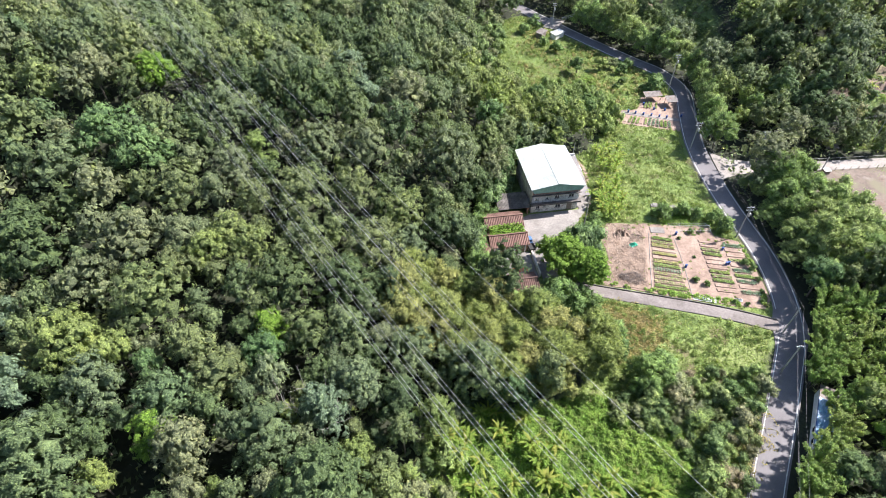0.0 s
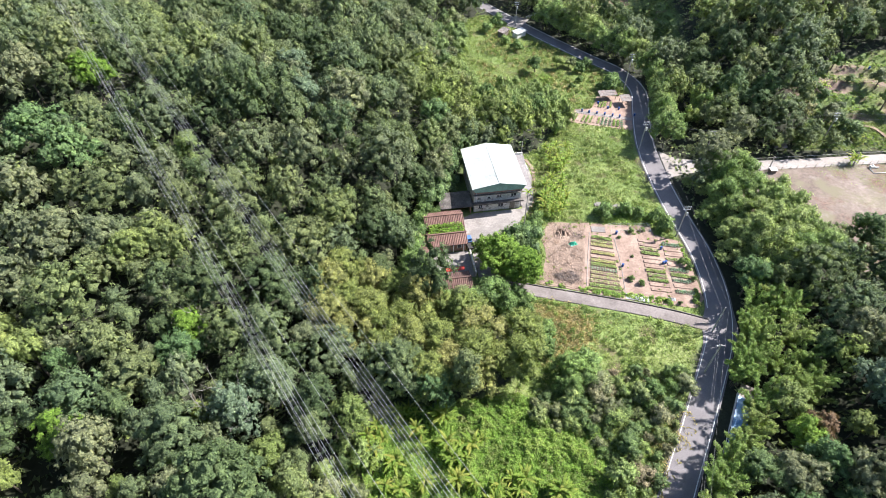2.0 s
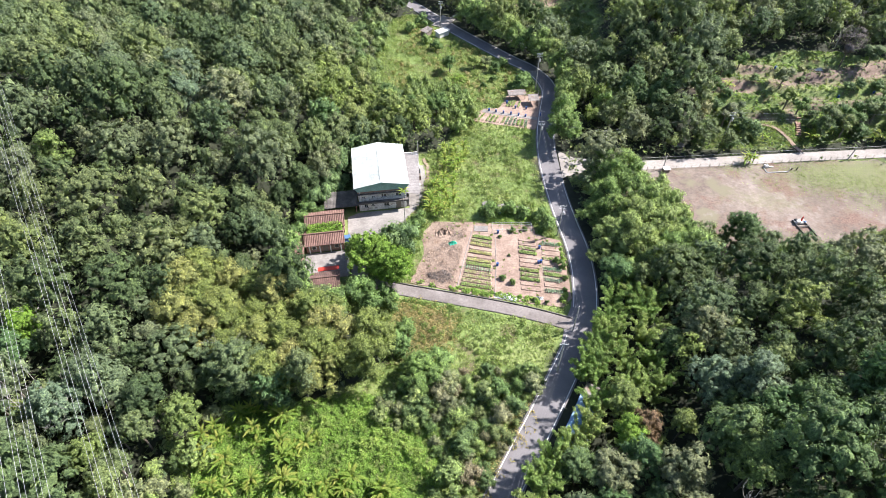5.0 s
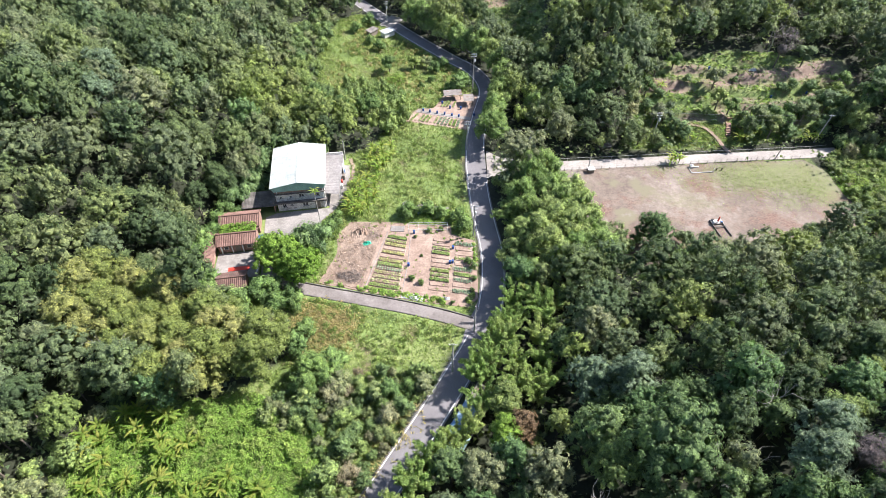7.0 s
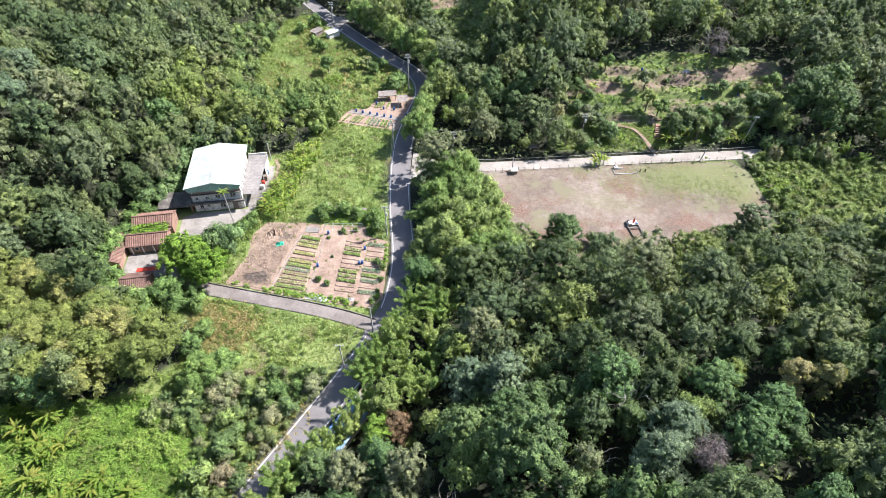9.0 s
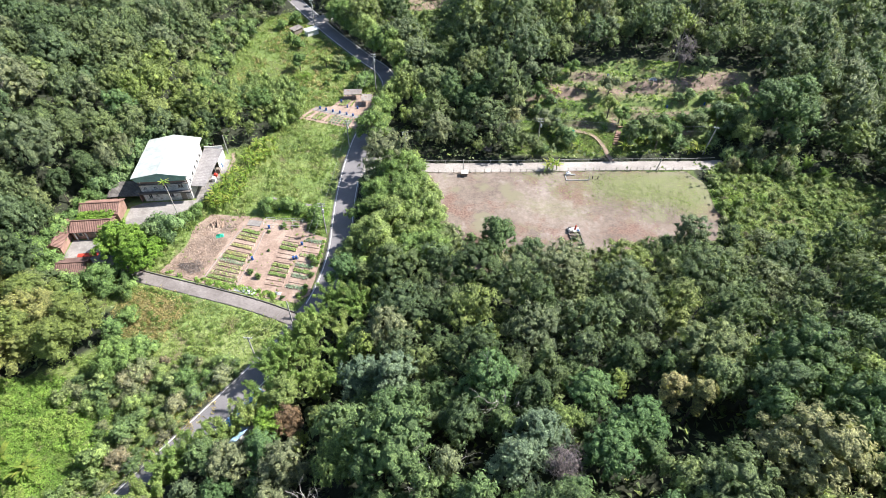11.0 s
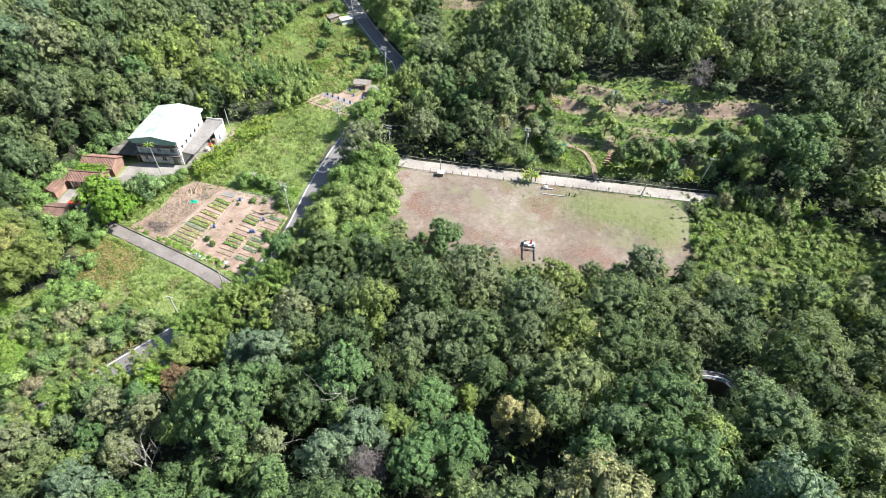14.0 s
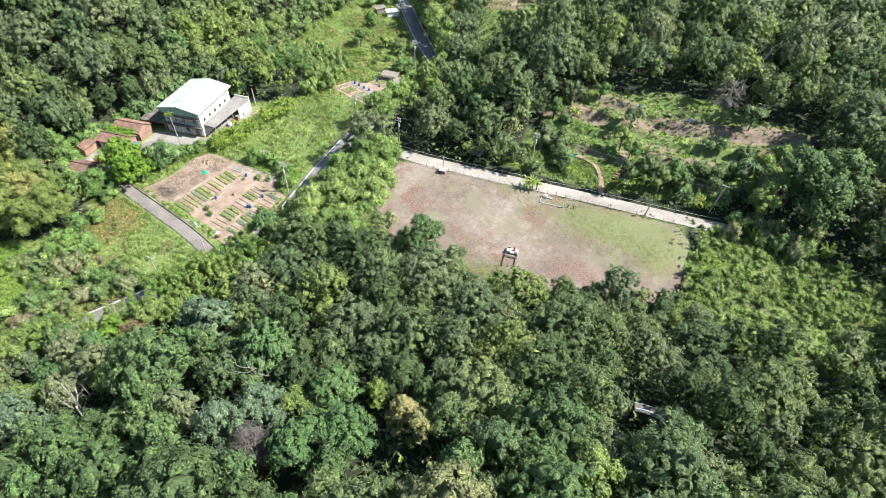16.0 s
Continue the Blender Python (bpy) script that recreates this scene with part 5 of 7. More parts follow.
def weeds(name, polys, count, mat, label, avoid=(), r=0.45, h=0.7, n=20):
    """Low clumps of weeds, thick in some places and thin in others."""
    out, T = [], []
    for poly in polys:
        p = np.array(poly)
        q = rng.uniform(p.min(0), p.max(0), (count * 4, 2))
        ok = inside(poly, q[:, 0], q[:, 1]) & (near(ROAD_C, q[:, 0], q[:, 1]) > 3.9) & (near(LANE_C, q[:, 0], q[:, 1]) > 2.3) & (near(ROAD2_C, q[:, 0], q[:, 1]) > 2.5)
        for a in avoid:
            ok &= ~inside(a, q[:, 0], q[:, 1])
        q = q[ok & (bare_soil(q[:, 0], q[:, 1]) < 0.5)]
        q = q[[noise.noise((a * 0.13, b * 0.13, 9.0)) + rng.uniform(-0.35, 0.35) > 0 for a, b in q]][:count]
        for x, y in q:
            s = rng.uniform(0.5, 1.4)
            d = unit(rng.normal(size=(n, 3)) + [0, 0, 0.8])
            d[:, 2] = np.abs(d[:, 2])
            at = np.array([x, y, gz(x, y)]) + d * np.array([r, r, h]) * s * rng.uniform(0.6, 1.1, n)[:, None]
            out.append(leaves(rng, at, unit(d + rng.normal(0, 0.35, (n, 3)) + [0, 0, 0.5]), 0.3 * s + 0.08, 0.13 * s + 0.04))
            T.append(np.full(n * 3, rng.uniform()))
    V, F = join(out)
    return tagged(new(name, tri_mesh(name, V, F, [mat], tint=np.concatenate(T))), label, "weeds", kind="stuff")


FARPLOT = [(50.5, 142.3), (68.3, 137.6), (72.6, 146), (73, 157), (62, 157), (58.8, 149.5), (54, 149.2)]
HOMES = ([(6, 75), (24, 75), (24, 104), (6, 104)], [(18, 100), (36, 104), (38, 122), (16, 122)])
weeds("meadow_weeds", [VALLEY], 3400, M["tuft"], "clumps of tall weeds in the meadow", (GARDEN, YARD, FARPLOT, *HOMES), 0.55, 0.85)
weeds("meadow_dry_weeds", [[(24, 165), (40, 150), (50, 150), (68, 160), (72, 168), (60, 184), (40, 207), (28, 214)]], 600, M["drygrass"], "clumps of dry seeding grass in the meadow", (FARPLOT,), 0.5, 0.7)
weeds("terrace_weeds", [TERRACE], 420, M["lime"], "clumps of bright weeds on the terraces", (), 0.6, 0.3)
weeds("field_end_weeds", [WEEDY], 1500, M["tuft"], "rank olive weeds at the end of the bare field", (), 0.7, 0.8)
weeds("border_weeds", [[(36, 79.3), (44, 77.2), (52, 75.4), (60, 73.9), (67, 72.6), (68, 74.4), (60, 75.4), (52, 76.7), (44, 78.2), (37, 80)], [(66.9, 73.5), (69.2, 74), (69.7, 84), (69.5, 95), (68.5, 95), (68.6, 84), (67.4, 76)], [(53, 98.8), (68, 98), (68.5, 103), (54, 103.5)]], 420, M["lime"], "green weeds edging the vegetable plots", (), 0.45, 0.45)
weeds("garden_weeds", [GARDEN], 160, M["tuft"], "scattered weeds between the vegetable beds", r=0.25, h=0.2, n=10)
tufts("meadow_grass", [VALLEY], 32000, 0.2, 0.5, M["tuft"], "rough sunlit meadow grass and weeds", (GARDEN, YARD, FARPLOT, [(6, 75), (24, 75), (24, 104), (6, 104)], [(18, 100), (36, 104), (36, 124), (16, 122)]))
CREEP = [(14, 50), (22, 52), (31, 52), (40, 47), (43, 37), (34, 29), (20, 27), (4, 28), (0, 40), (4, 50)]
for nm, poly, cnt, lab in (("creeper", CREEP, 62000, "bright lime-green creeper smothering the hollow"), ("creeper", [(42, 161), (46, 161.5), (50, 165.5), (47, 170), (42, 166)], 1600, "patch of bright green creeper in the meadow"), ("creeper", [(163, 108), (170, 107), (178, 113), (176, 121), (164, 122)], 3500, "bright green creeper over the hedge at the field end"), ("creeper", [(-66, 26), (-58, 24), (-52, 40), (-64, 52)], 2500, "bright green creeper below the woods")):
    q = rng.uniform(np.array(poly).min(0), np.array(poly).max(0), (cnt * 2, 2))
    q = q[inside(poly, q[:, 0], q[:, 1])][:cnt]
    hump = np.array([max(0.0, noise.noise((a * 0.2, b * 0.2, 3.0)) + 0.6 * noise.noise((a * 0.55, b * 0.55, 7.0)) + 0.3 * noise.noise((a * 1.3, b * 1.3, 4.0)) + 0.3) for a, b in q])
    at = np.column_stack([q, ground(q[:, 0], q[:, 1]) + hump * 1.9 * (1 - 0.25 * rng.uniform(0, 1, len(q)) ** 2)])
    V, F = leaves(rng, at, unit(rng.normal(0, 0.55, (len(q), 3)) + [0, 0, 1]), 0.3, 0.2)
    # Tint follows hump height: pale leaves on top, darker ones low down.
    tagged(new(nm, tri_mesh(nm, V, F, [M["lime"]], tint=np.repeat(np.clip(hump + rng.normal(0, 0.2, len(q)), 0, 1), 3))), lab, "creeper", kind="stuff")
q = rng.uniform((-130, 20), (235, 240), (90000, 2))
ok = inside(VISIBLE, q[:, 0], q[:, 1]) & (near(ROAD_C, q[:, 0], q[:, 1]) > 3.8) & (near(ROAD2_C, q[:, 0], q[:, 1]) > 2.4)
for poly in (VALLEY, FIELD, HOUSE_R):
    ok &= ~inside(poly, q[:, 0], q[:, 1])
q = q[ok]
deep = ~inside(TERRACE, q[:, 0], q[:, 1]) & ~inside(WEEDY, q[:, 0], q[:, 1])
hump = np.array([max(0.0, noise.noise((a * 0.3, b * 0.3, 6.0)) + 0.4) for a, b in q])
high = np.where(deep, 5.5, 0.5)
V, F = leaves(rng, np.column_stack([q, ground(q[:, 0], q[:, 1]) + hump * high * rng.uniform(0.4, 1.0, len(q))]), unit(rng.normal(0, 0.5, (len(q), 3)) + [0, 0, 0.9]), 0.85, 0.55)
tagged(new("undergrowth", tri_mesh("undergrowth", V, F, [M["leaf_far"]], tint=np.repeat(rng.uniform(0, 1, len(q)), 3))), "leafy undergrowth below the trees", "undergrowth", kind="stuff")
tufts("field_grass", [[(112, 121), (160, 123), (162, 108), (150, 103), (136, 108), (122, 115)], [(110, 83), (130, 85), (128, 91), (118, 91)]], 4200, 0.05, 0.16, M["tuft"], "patchy low weeds on the bare field", blades=3, ragged=2.2)
tufts("terrace_grass", [TERRACE, WEEDY, FARCLEAR, [(112, 128.5), (140, 129), (165, 133), (165, 138), (140, 138), (118, 138)]], 3600, 0.1, 0.4, M["tuft"], "weeds covering the terraced slope and field end")
tufts("terrace_dry_grass", [TERRACE, WEEDY], 700, 0.1, 0.4, M["drygrass"], "dry olive grass on the terraced slope")
tufts("dry_grass", [[(32, 73), (39, 72.0), (43.5, 70), (43, 65), (40, 60), (35, 60), (31, 68)], [(48.5, 33), (52, 41), (58, 51), (57, 52), (50, 42), (46, 33)]], 1150, 0.35, 1.1, M["drygrass"], "dry brown reed grass below the lane", ragged=1.3)

# ---- farmhouse ----
def house():
    t = thing("farmhouse", pose(21.4, 102.7, 0.86, 0, 0, 8.5), "two-storey white farmhouse with a pale metal gable roof", "house")
    W, D = 11.6, 15.0
    th = 0.25
    body = bmesh.new()
    for r in ((0, W, 0, th, 0, 6.5), (0, W, D - th, D, 0, 8.0), (0, th, th, D - th, 0, 6.5), (W - th, W, th, D - th, 0, 6.5)):
        box(body, *r)
    wall = part("wall", body, M["wall"], t)
    part("floor_slab", boxes((th, W - th, th, D - th, 3.0, 3.2), (th, W - th, th, D - th, 5.45, 5.6)), M["dark_slab"], t)
    part("upper_band", boxes((-0.06, W + 0.06, -0.06, 0.0, 5.45, 6.35), bev=0.01), M["brick"], t, "reddish parapet band")
    part("canopy", boxes((-0.4, W + 0.4, -1.1, 0.0, 2.85, 3.02), (-0.4, W + 0.4, -1.1, -1.0, 3.02, 3.25)), M["dark_slab"], t, "dark concrete ledge")
    part("canopy", boxes((-0.3, W + 0.3, -0.55, -0.06, 5.3, 5.42)), M["dark_slab"], t, "dark concrete ledge")
    # gable roof with ridges pressed in the sheet
    x0, x1, y0, y1, ze, zr = -0.8, W + 0.8, -0.9, D + 0.7, 7.75, 8.95
    xm = (x0 + x1) / 2
    part("roof", ribbed((x0, y0, ze), (x0, y1, ze), (xm, y0, zr), (xm, y1, zr), 40, 0.022), M["roof_white"], t, "white corrugated metal roof")
    part("roof", ribbed((x1, y0, ze), (x1, y1, ze), (xm, y0, zr), (xm, y1, zr), 40, 0.022), M["roof_white"], t, "white corrugated metal roof")
    part("ridge_cap", boxes(((x0 + x1) / 2 - 0.25, (x0 + x1) / 2 + 0.25, y0, y1, zr - 0.05, zr + 0.03), bev=0.02), M["roof_white"], t)
    bm = bmesh.new()
    pts = [(0.0, 6.5), (W, 6.5), (x1 - 0.1, 7.66), (W / 2, 8.86), (x0 + 0.1, 7.66)]
    a = [bm.verts.new((x, y0 + 0.15, z)) for x, z in pts]
    b = [bm.verts.new((x, y0 + 0.25, z)) for x, z in pts]
    bm.faces.new(a)
    bm.faces.new(b[::-1])
    for k in range(5):
        bm.faces.new((a[k], b[k], b[(k + 1) % 5], a[(k + 1) % 5]))
    bmesh.ops.recalc_face_normals(bm, faces=bm.faces)
    part("gable", bm, M["teal"], t, "green sheet-metal gable")
    part("fascia", boxes((x0, x0 + 0.08, y0, y1, 7.45, 7.7)), M["roof_white"], t)
    part("fascia", boxes((x1 - 0.08, x1, y0, y1, 7.45, 7.7)), M["roof_white"], t)
    for k in range(7):
        y = 0.6 + k * 2.3
        part("roof_post", boxes((W - 0.16, W - 0.04, y, y + 0.12, 6.5, 7.72)), M["teal"], t)
        part("roof_post", boxes((0.04, 0.16, y, y + 0.12, 6.5, 7.72)), M["teal"], t)

    def window(x, y, z, w, h, face):
        if face == "s":
            f = part("window", boxes((x, x + w, y - 0.05, y + 0.02, z, z + 0.07), (x, x + w, y - 0.05, y + 0.02, z + h - 0.07, z + h), (x, x + 0.07, y - 0.05, y + 0.02, z, z + h), (x + w - 0.07, x + w, y - 0.05, y + 0.02, z, z + h), (x + w / 2 - 0.03, x + w / 2 + 0.03, y - 0.04, y + 0.02, z, z + h)), M["steel"], t)
            part("pane", boxes((x + 0.07, x + w - 0.07, y - 0.025, y + 0.015, z + 0.07, z + h - 0.07)), M["glass"], f)
            part("sill", boxes((x - 0.1, x + w + 0.1, y - 0.14, y, z - 0.08, z)), M["dark_slab"], f)
        else:
            f = part("window", boxes((x - 0.02, x + 0.05, y, y + w, z, z + 0.07), (x - 0.02, x + 0.05, y, y + w, z + h - 0.07, z + h), (x - 0.02, x + 0.05, y, y + 0.07, z, z + h), (x - 0.02, x + 0.05, y + w - 0.07, y + w, z, z + h)), M["steel"], t)
            part("pane", boxes((x - 0.015, x + 0.025, y + 0.07, y + w - 0.07, z + 0.07, z + h - 0.07)), M["glass"], f)
            part("sill", boxes((x, x + 0.14, y - 0.1, y + w + 0.1, z - 0.08, z)), M["dark_slab"], f)

    for x, w, h in ((0.9, 0.7, 0.55), (3.2, 0.8, 0.6), (5.5, 1.2, 1.0), (9.0, 1.3, 1.0)):
        window(x, 0, 3.9, w, h, "s")
    for x, z, w, h in ((1.2, 1.0, 0.9, 1.1), (3.0, 1.5, 0.6, 0.6), (6.0, 1.0, 1.3, 1.1)):
        window(x, 0, z, w, h, "s")
    for y in (1.4, 4.0, 6.6, 9.2, 11.8):
        window(W, y, 4.1, 1.0, 1.0, "e")
    d = part("door", boxes((8.9, 10.2, -0.06, 0.0, 0.02, 2.3), bev=0.01), M["timber"], t, "dark timber door")
    part("handle", boxes((9.0, 9.06, -0.12, -0.06, 1.0, 1.15)), M["steel"], d)
    part("drainpipe", rod([(0.5, -0.1, 0.1), (0.5, -0.1, 6.4)], 0.05), M["white"], t)
    part("drainpipe", rod([(W - 0.35, -0.1, 0.1), (W - 0.35, -0.1, 6.4)], 0.05), M["white"], t)
    # lean-to on the east side
    a = thing("lean_to", pose(32.95, 104.5, 0.86, 0, 0, 8.5), "grey sheet-roofed lean-to along the farmhouse wall", "shed")
    part("wall", boxes((4.4, 4.55, 11.0, 17.0, 0, 3.0), (0, 4.55, 16.9, 17.05, 0, 3.2)), M["wall_clean"], a, "white rendered wall")
    part("roof", ribbed((3.3, 0.8, 3.05), (4.85, 17.3, 3.05), (-0.0, 0.8, 3.6), (-0.0, 17.3, 3.6), 26, 0.03), M["annex_roof"], a, "grey metal sheet roof")
    for y in (1.0, 3.6, 6.2, 8.8):
        part("post", rod([(3.15 + 0.094 * y, y, -0.05), (3.15 + 0.094 * y, y, 3.05)], 0.06), M["steel"], a)
    part("parapet", boxes((-0.1, 4.6, 17.05, 17.25, 0, 3.9)), M["wall_clean"], a)
    for k, (x, y, w, h) in enumerate(((2.6, 6.0, 0.9, 1.0), (2.8, 9.5, 1.1, 1.3), (2.6, 8.0, 0.8, 0.8), (3.4, 12.2, 0.5, 1.1))):
        tagged(part("crate", boxes((0, w, 0, w, 0, h), (0.05, w - 0.05, 0.05, w - 0.05, h, h + 0.05), bev=0.02), (M["white"], M["timber"], M["red"], M["carblue"])[k], None), "stacked farm crate under the lean-to roof", "crate", "crates under the lean-to").matrix_world = pose(33.0, 105.2, 0.92, 0, 0, 5.0) @ pose(x, y, 0)


house()


strip("earth_path", curve([(36.0, 104.5), (37.0, 108.5), (37.4, 113.5), (37.8, 119.5), (36.4, 124.5)], 0.8), 0.9, 0.06, M["soil"], 0.2, "trodden earth path beside the banana plants", "path")


sheet("lean_to_floor", [(32.4, 104.8), (36.4, 105.0), (37.0, 112), (36.8, 121.4), (30.4, 121.8)], 0.075, M["concrete"], "concrete floor under the farmhouse lean-to", "floor", wob=0.05)


# ---- old brick compound ----
def tiled_house(name, m, W, D, hw, hr, tile, label, front=True, posts=0):
    t = thing(name, m, label, "house", "old brick houses")
    part("wall", boxes((0, W, 0, 0.25, 0, hw), (0, W, D - 0.25, D, 0, hw), (0, 0.25, 0.25, D - 0.25, 0, hw), (W - 0.25, W, 0.25, D - 0.25, 0, hw)), M["brick"], t)
    e, zl = 0.45, hw - 0.12
    for ya in (-e, D + e):
        part("roof", ribbed((-0.3, ya, zl), (W + 0.3, ya, zl), (-0.3, D / 2, hr), (W + 0.3, D / 2, hr), int(W / 0.36), 0.10, 0.08, 0.5), tile, t, "ribbed terracotta tile roof")
    part("ridge", boxes((-0.35, W + 0.35, D / 2 - 0.17, D / 2 + 0.17, hr - 0.02, hr + 0.22), bev=0.05), tile, t)
    for x in (0.0, W - 0.25):
        bm = bmesh.new()
        v = [bm.verts.new(c) for c in ((x, 0, hw), (x, D, hw), (x, D / 2, hr - 0.1), (x + 0.25, 0, hw), (x + 0.25, D, hw), (x + 0.25, D / 2, hr - 0.1))]
        for f in ((0, 2, 1), (3, 4, 5), (0, 1, 4, 3), (1, 2, 5, 4), (2, 0, 3, 5)):
            bm.faces.new([v[k] for k in f])
        part("gable", bm, M["brick"], t)
    if front:
        for k in range(posts):
            x = 0.6 + (W - 1.4) * k / max(1, posts - 1)
            part("porch_post", boxes((x, x + 0.22, -0.35, -0.13, 0, hw - 0.2)), M["white"], t)
        d = part("door", boxes((W * 0.45, W * 0.45 + 1.0, -0.04, 0.0, 0, 2.0)), M["timber"], t)
        for x in (W * 0.15, W * 0.75):
            w = part("window", boxes((x, x + 1.0, -0.04, 0.0, 0.9, 1.9)), M["white"], t)
            part("pane", boxes((x + 0.08, x + 0.92, -0.06, -0.04, 0.98, 1.82)), M["glass"], w)
    return t


tiled_house("brick_house", pose(10.1, 93.8, 0.85, 0, 0, 9), 8.6, 5.0, 2.7, 4.0, M["tile"], "old red-brick house with a ribbed terracotta roof")
tiled_house("brick_house", pose(10.9, 88.3, 0.85, 0, 0, 9), 8.4, 4.3, 2.5, 3.7, M["tile"], "old brick house with a vine-covered tile roof and white porch posts", posts=4)
tiled_house("brick_house", pose(14.4, 75.4, 0.85, 0, 0, 9), 5.6, 4.4, 2.3, 3.3, M["tile_dark"], "old house with a dark brown tile roof")
tiled_house("brick_house", pose(10.9, 83.4, 0.85, 0, 0, 99), 8.6, 2.7, 2.4, 3.2, M["tile"], "narrow side wing with a red tile roof", front=False)
sheet("courtyard", [(11.5, 80.0), (21.0, 81.4), (19.6, 89.3), (10.6, 88.0)], 0.05, M["concrete"], "pale concrete courtyard between old brick houses", "courtyard", wob=0.1)
cw = tagged(part("courtyard_wall", boxes((0, 0.25, 0, 7.0, 0, 1.1), (-0.06, 0.31, 0, 7.0, 1.1, 1.2)), M["wall"], None), "low weathered courtyard wall", "wall", kind="structure")
cw.matrix_world = pose(21.0, 81.6, 0.8, 0, 0, 9)
pd = tagged(part("drying_cloth", boxes((0, 4.6, 0, 1.2, 0.0, 0.03), bev=0.01), M["red"], None), "faded red cloth laid on the courtyard to dry", "cloth")
pd.matrix_world = pose(14.2, 82.6, 0.9, 0, 0, 9)
sh = thing("tin_shed", pose(13.6, 101.3, 0.85, 0, 0, 8.5), "low grey sheet-roofed shed beside the farmhouse", "shed")
part("wall", boxes((0, 7.2, 4.2, 4.4, 0, 2.9), (0, 0.2, 0, 4.2, 0, 2.7), (7.0, 7.2, 0, 4.2, 0, 2.7), (0.2, 2.5, 0, 0.2, 0, 1.0)), M["brick"], sh)
part("roof", ribbed((-0.4, -0.7, 2.6), (7.6, -0.7, 2.6), (-0.4, 4.8, 3.1), (7.6, 4.8, 3.1), 24, 0.05), M["dark_slab"], sh, "dark grey sheet roof")
r = np.random.default_rng(77)
q = r.uniform((-4.0, -1.6), (4.0, 1.8), (700, 2))
at = np.stack([q[:, 0] * math.cos(0.16) - q[:, 1] * math.sin(0.16) + 14.6, q[:, 0] * math.sin(0.16) + q[:, 1] * math.cos(0.16) + 92.9, np.full(700, 4.2) + r.uniform(-0.3, 0.5, 700)], 1)
V, F = leaves(r, at, unit(r.normal(0, 0.5, (700, 3)) + [0, 0, 1]), 0.5, 0.3)
vine = new("roof_vine", tri_mesh("roof_vine", V, F, [M["mango"]]))
tagged(vine, "green creeper growing over the old tile roofs", "creeper", kind="stuff")


def pickup():
    t = thing("pickup_truck", pose(19.9, 91.3, 0.87, 0, 0, 105), "small blue pickup truck parked by the brick house", "truck")
    part("body", boxes((0.0, 1.75, -0.75, 0.75, 0.35, 0.9), (0.15, 1.45, -0.7, 0.7, 0.9, 1.65), bev=0.08), M["carblue"], t)
    part("windscreen", boxes((1.43, 1.47, -0.6, 0.6, 1.05, 1.55)), M["glass"], t)
    part("cargo_bed", boxes((-2.2, -0.02, -0.75, 0.75, 0.45, 0.6), (-2.2, -0.02, -0.75, -0.69, 0.6, 0.95), (-2.2, -0.02, 0.69, 0.75, 0.6, 0.95), (-2.2, -2.14, -0.69, 0.69, 0.6, 0.95)), M["rubber"], t, "dark open cargo bed")
    for x in (-1.5, 1.05):
        for y in (-0.72, 0.72):
            w = part("wheel", rod([(x, y - 0.09, 0.3), (x, y + 0.09, 0.3)], 0.3, n=12), M["rubber"], t)
            part("rim", rod([(x, y - 0.1, 0.3), (x, y + 0.1, 0.3)], 0.17, n=10), M["steel"], w)
    for y in (-0.55, 0.55):
        part("headlight", boxes((1.75, 1.79, y - 0.13, y + 0.13, 0.62, 0.8)), M["white"], t)


pickup()
palm = thing("palm_tree", pose(32.8, 95.9, 0.8), "tall slender palm tree in front of the farmhouse", "palm")
part("trunk", rod([(0, 0, -0.2), (0.1, 0.0, 4.0), (0.05, 0.05, 8.0), (0.0, 0.0, 11.8)], 0.13, 0.08), M["dead_wood"], palm)
for k in range(11):
    o = new("frond", BAN_LEAF[k % 3])
    o.parent = palm
    o.matrix_basis = Matrix.Translation((0, 0, 11.7)) @ Matrix.Rotation(k * 2.4, 4, "Z") @ Matrix.Rotation(-0.3 * (k % 3), 4, "Y") @ Matrix.Diagonal((0.75, 0.75, 0.75, 1))

# ---- vegetable plots ----
def bed_mesh(a, b, c, d, z, h):
    """A raised bed between four corners, with sloping sides."""
    bm = bmesh.new()
    m = [(sum(p[k] for p in (a, b, c, d)) / 4) for k in (0, 1)]
    lo = [bm.verts.new((*p, z - 0.1)) for p in (a, b, c, d)]
    hi = [bm.verts.new((p[0] + (m[0] - p[0]) * 0.06, p[1] + (m[1] - p[1]) * 0.28, z + h)) for p in (a, b, c, d)]
    for k in range(4):
        bm.faces.new((lo[k], lo[(k + 1) % 4], hi[(k + 1) % 4], hi[k]))
    bm.faces.new(hi)
    bmesh.ops.recalc_face_normals(bm, faces=bm.faces)
    return bm


def lerp(a, b, s):
    return (a[0] + (b[0] - a[0]) * s, a[1] + (b[1] - a[1]) * s)


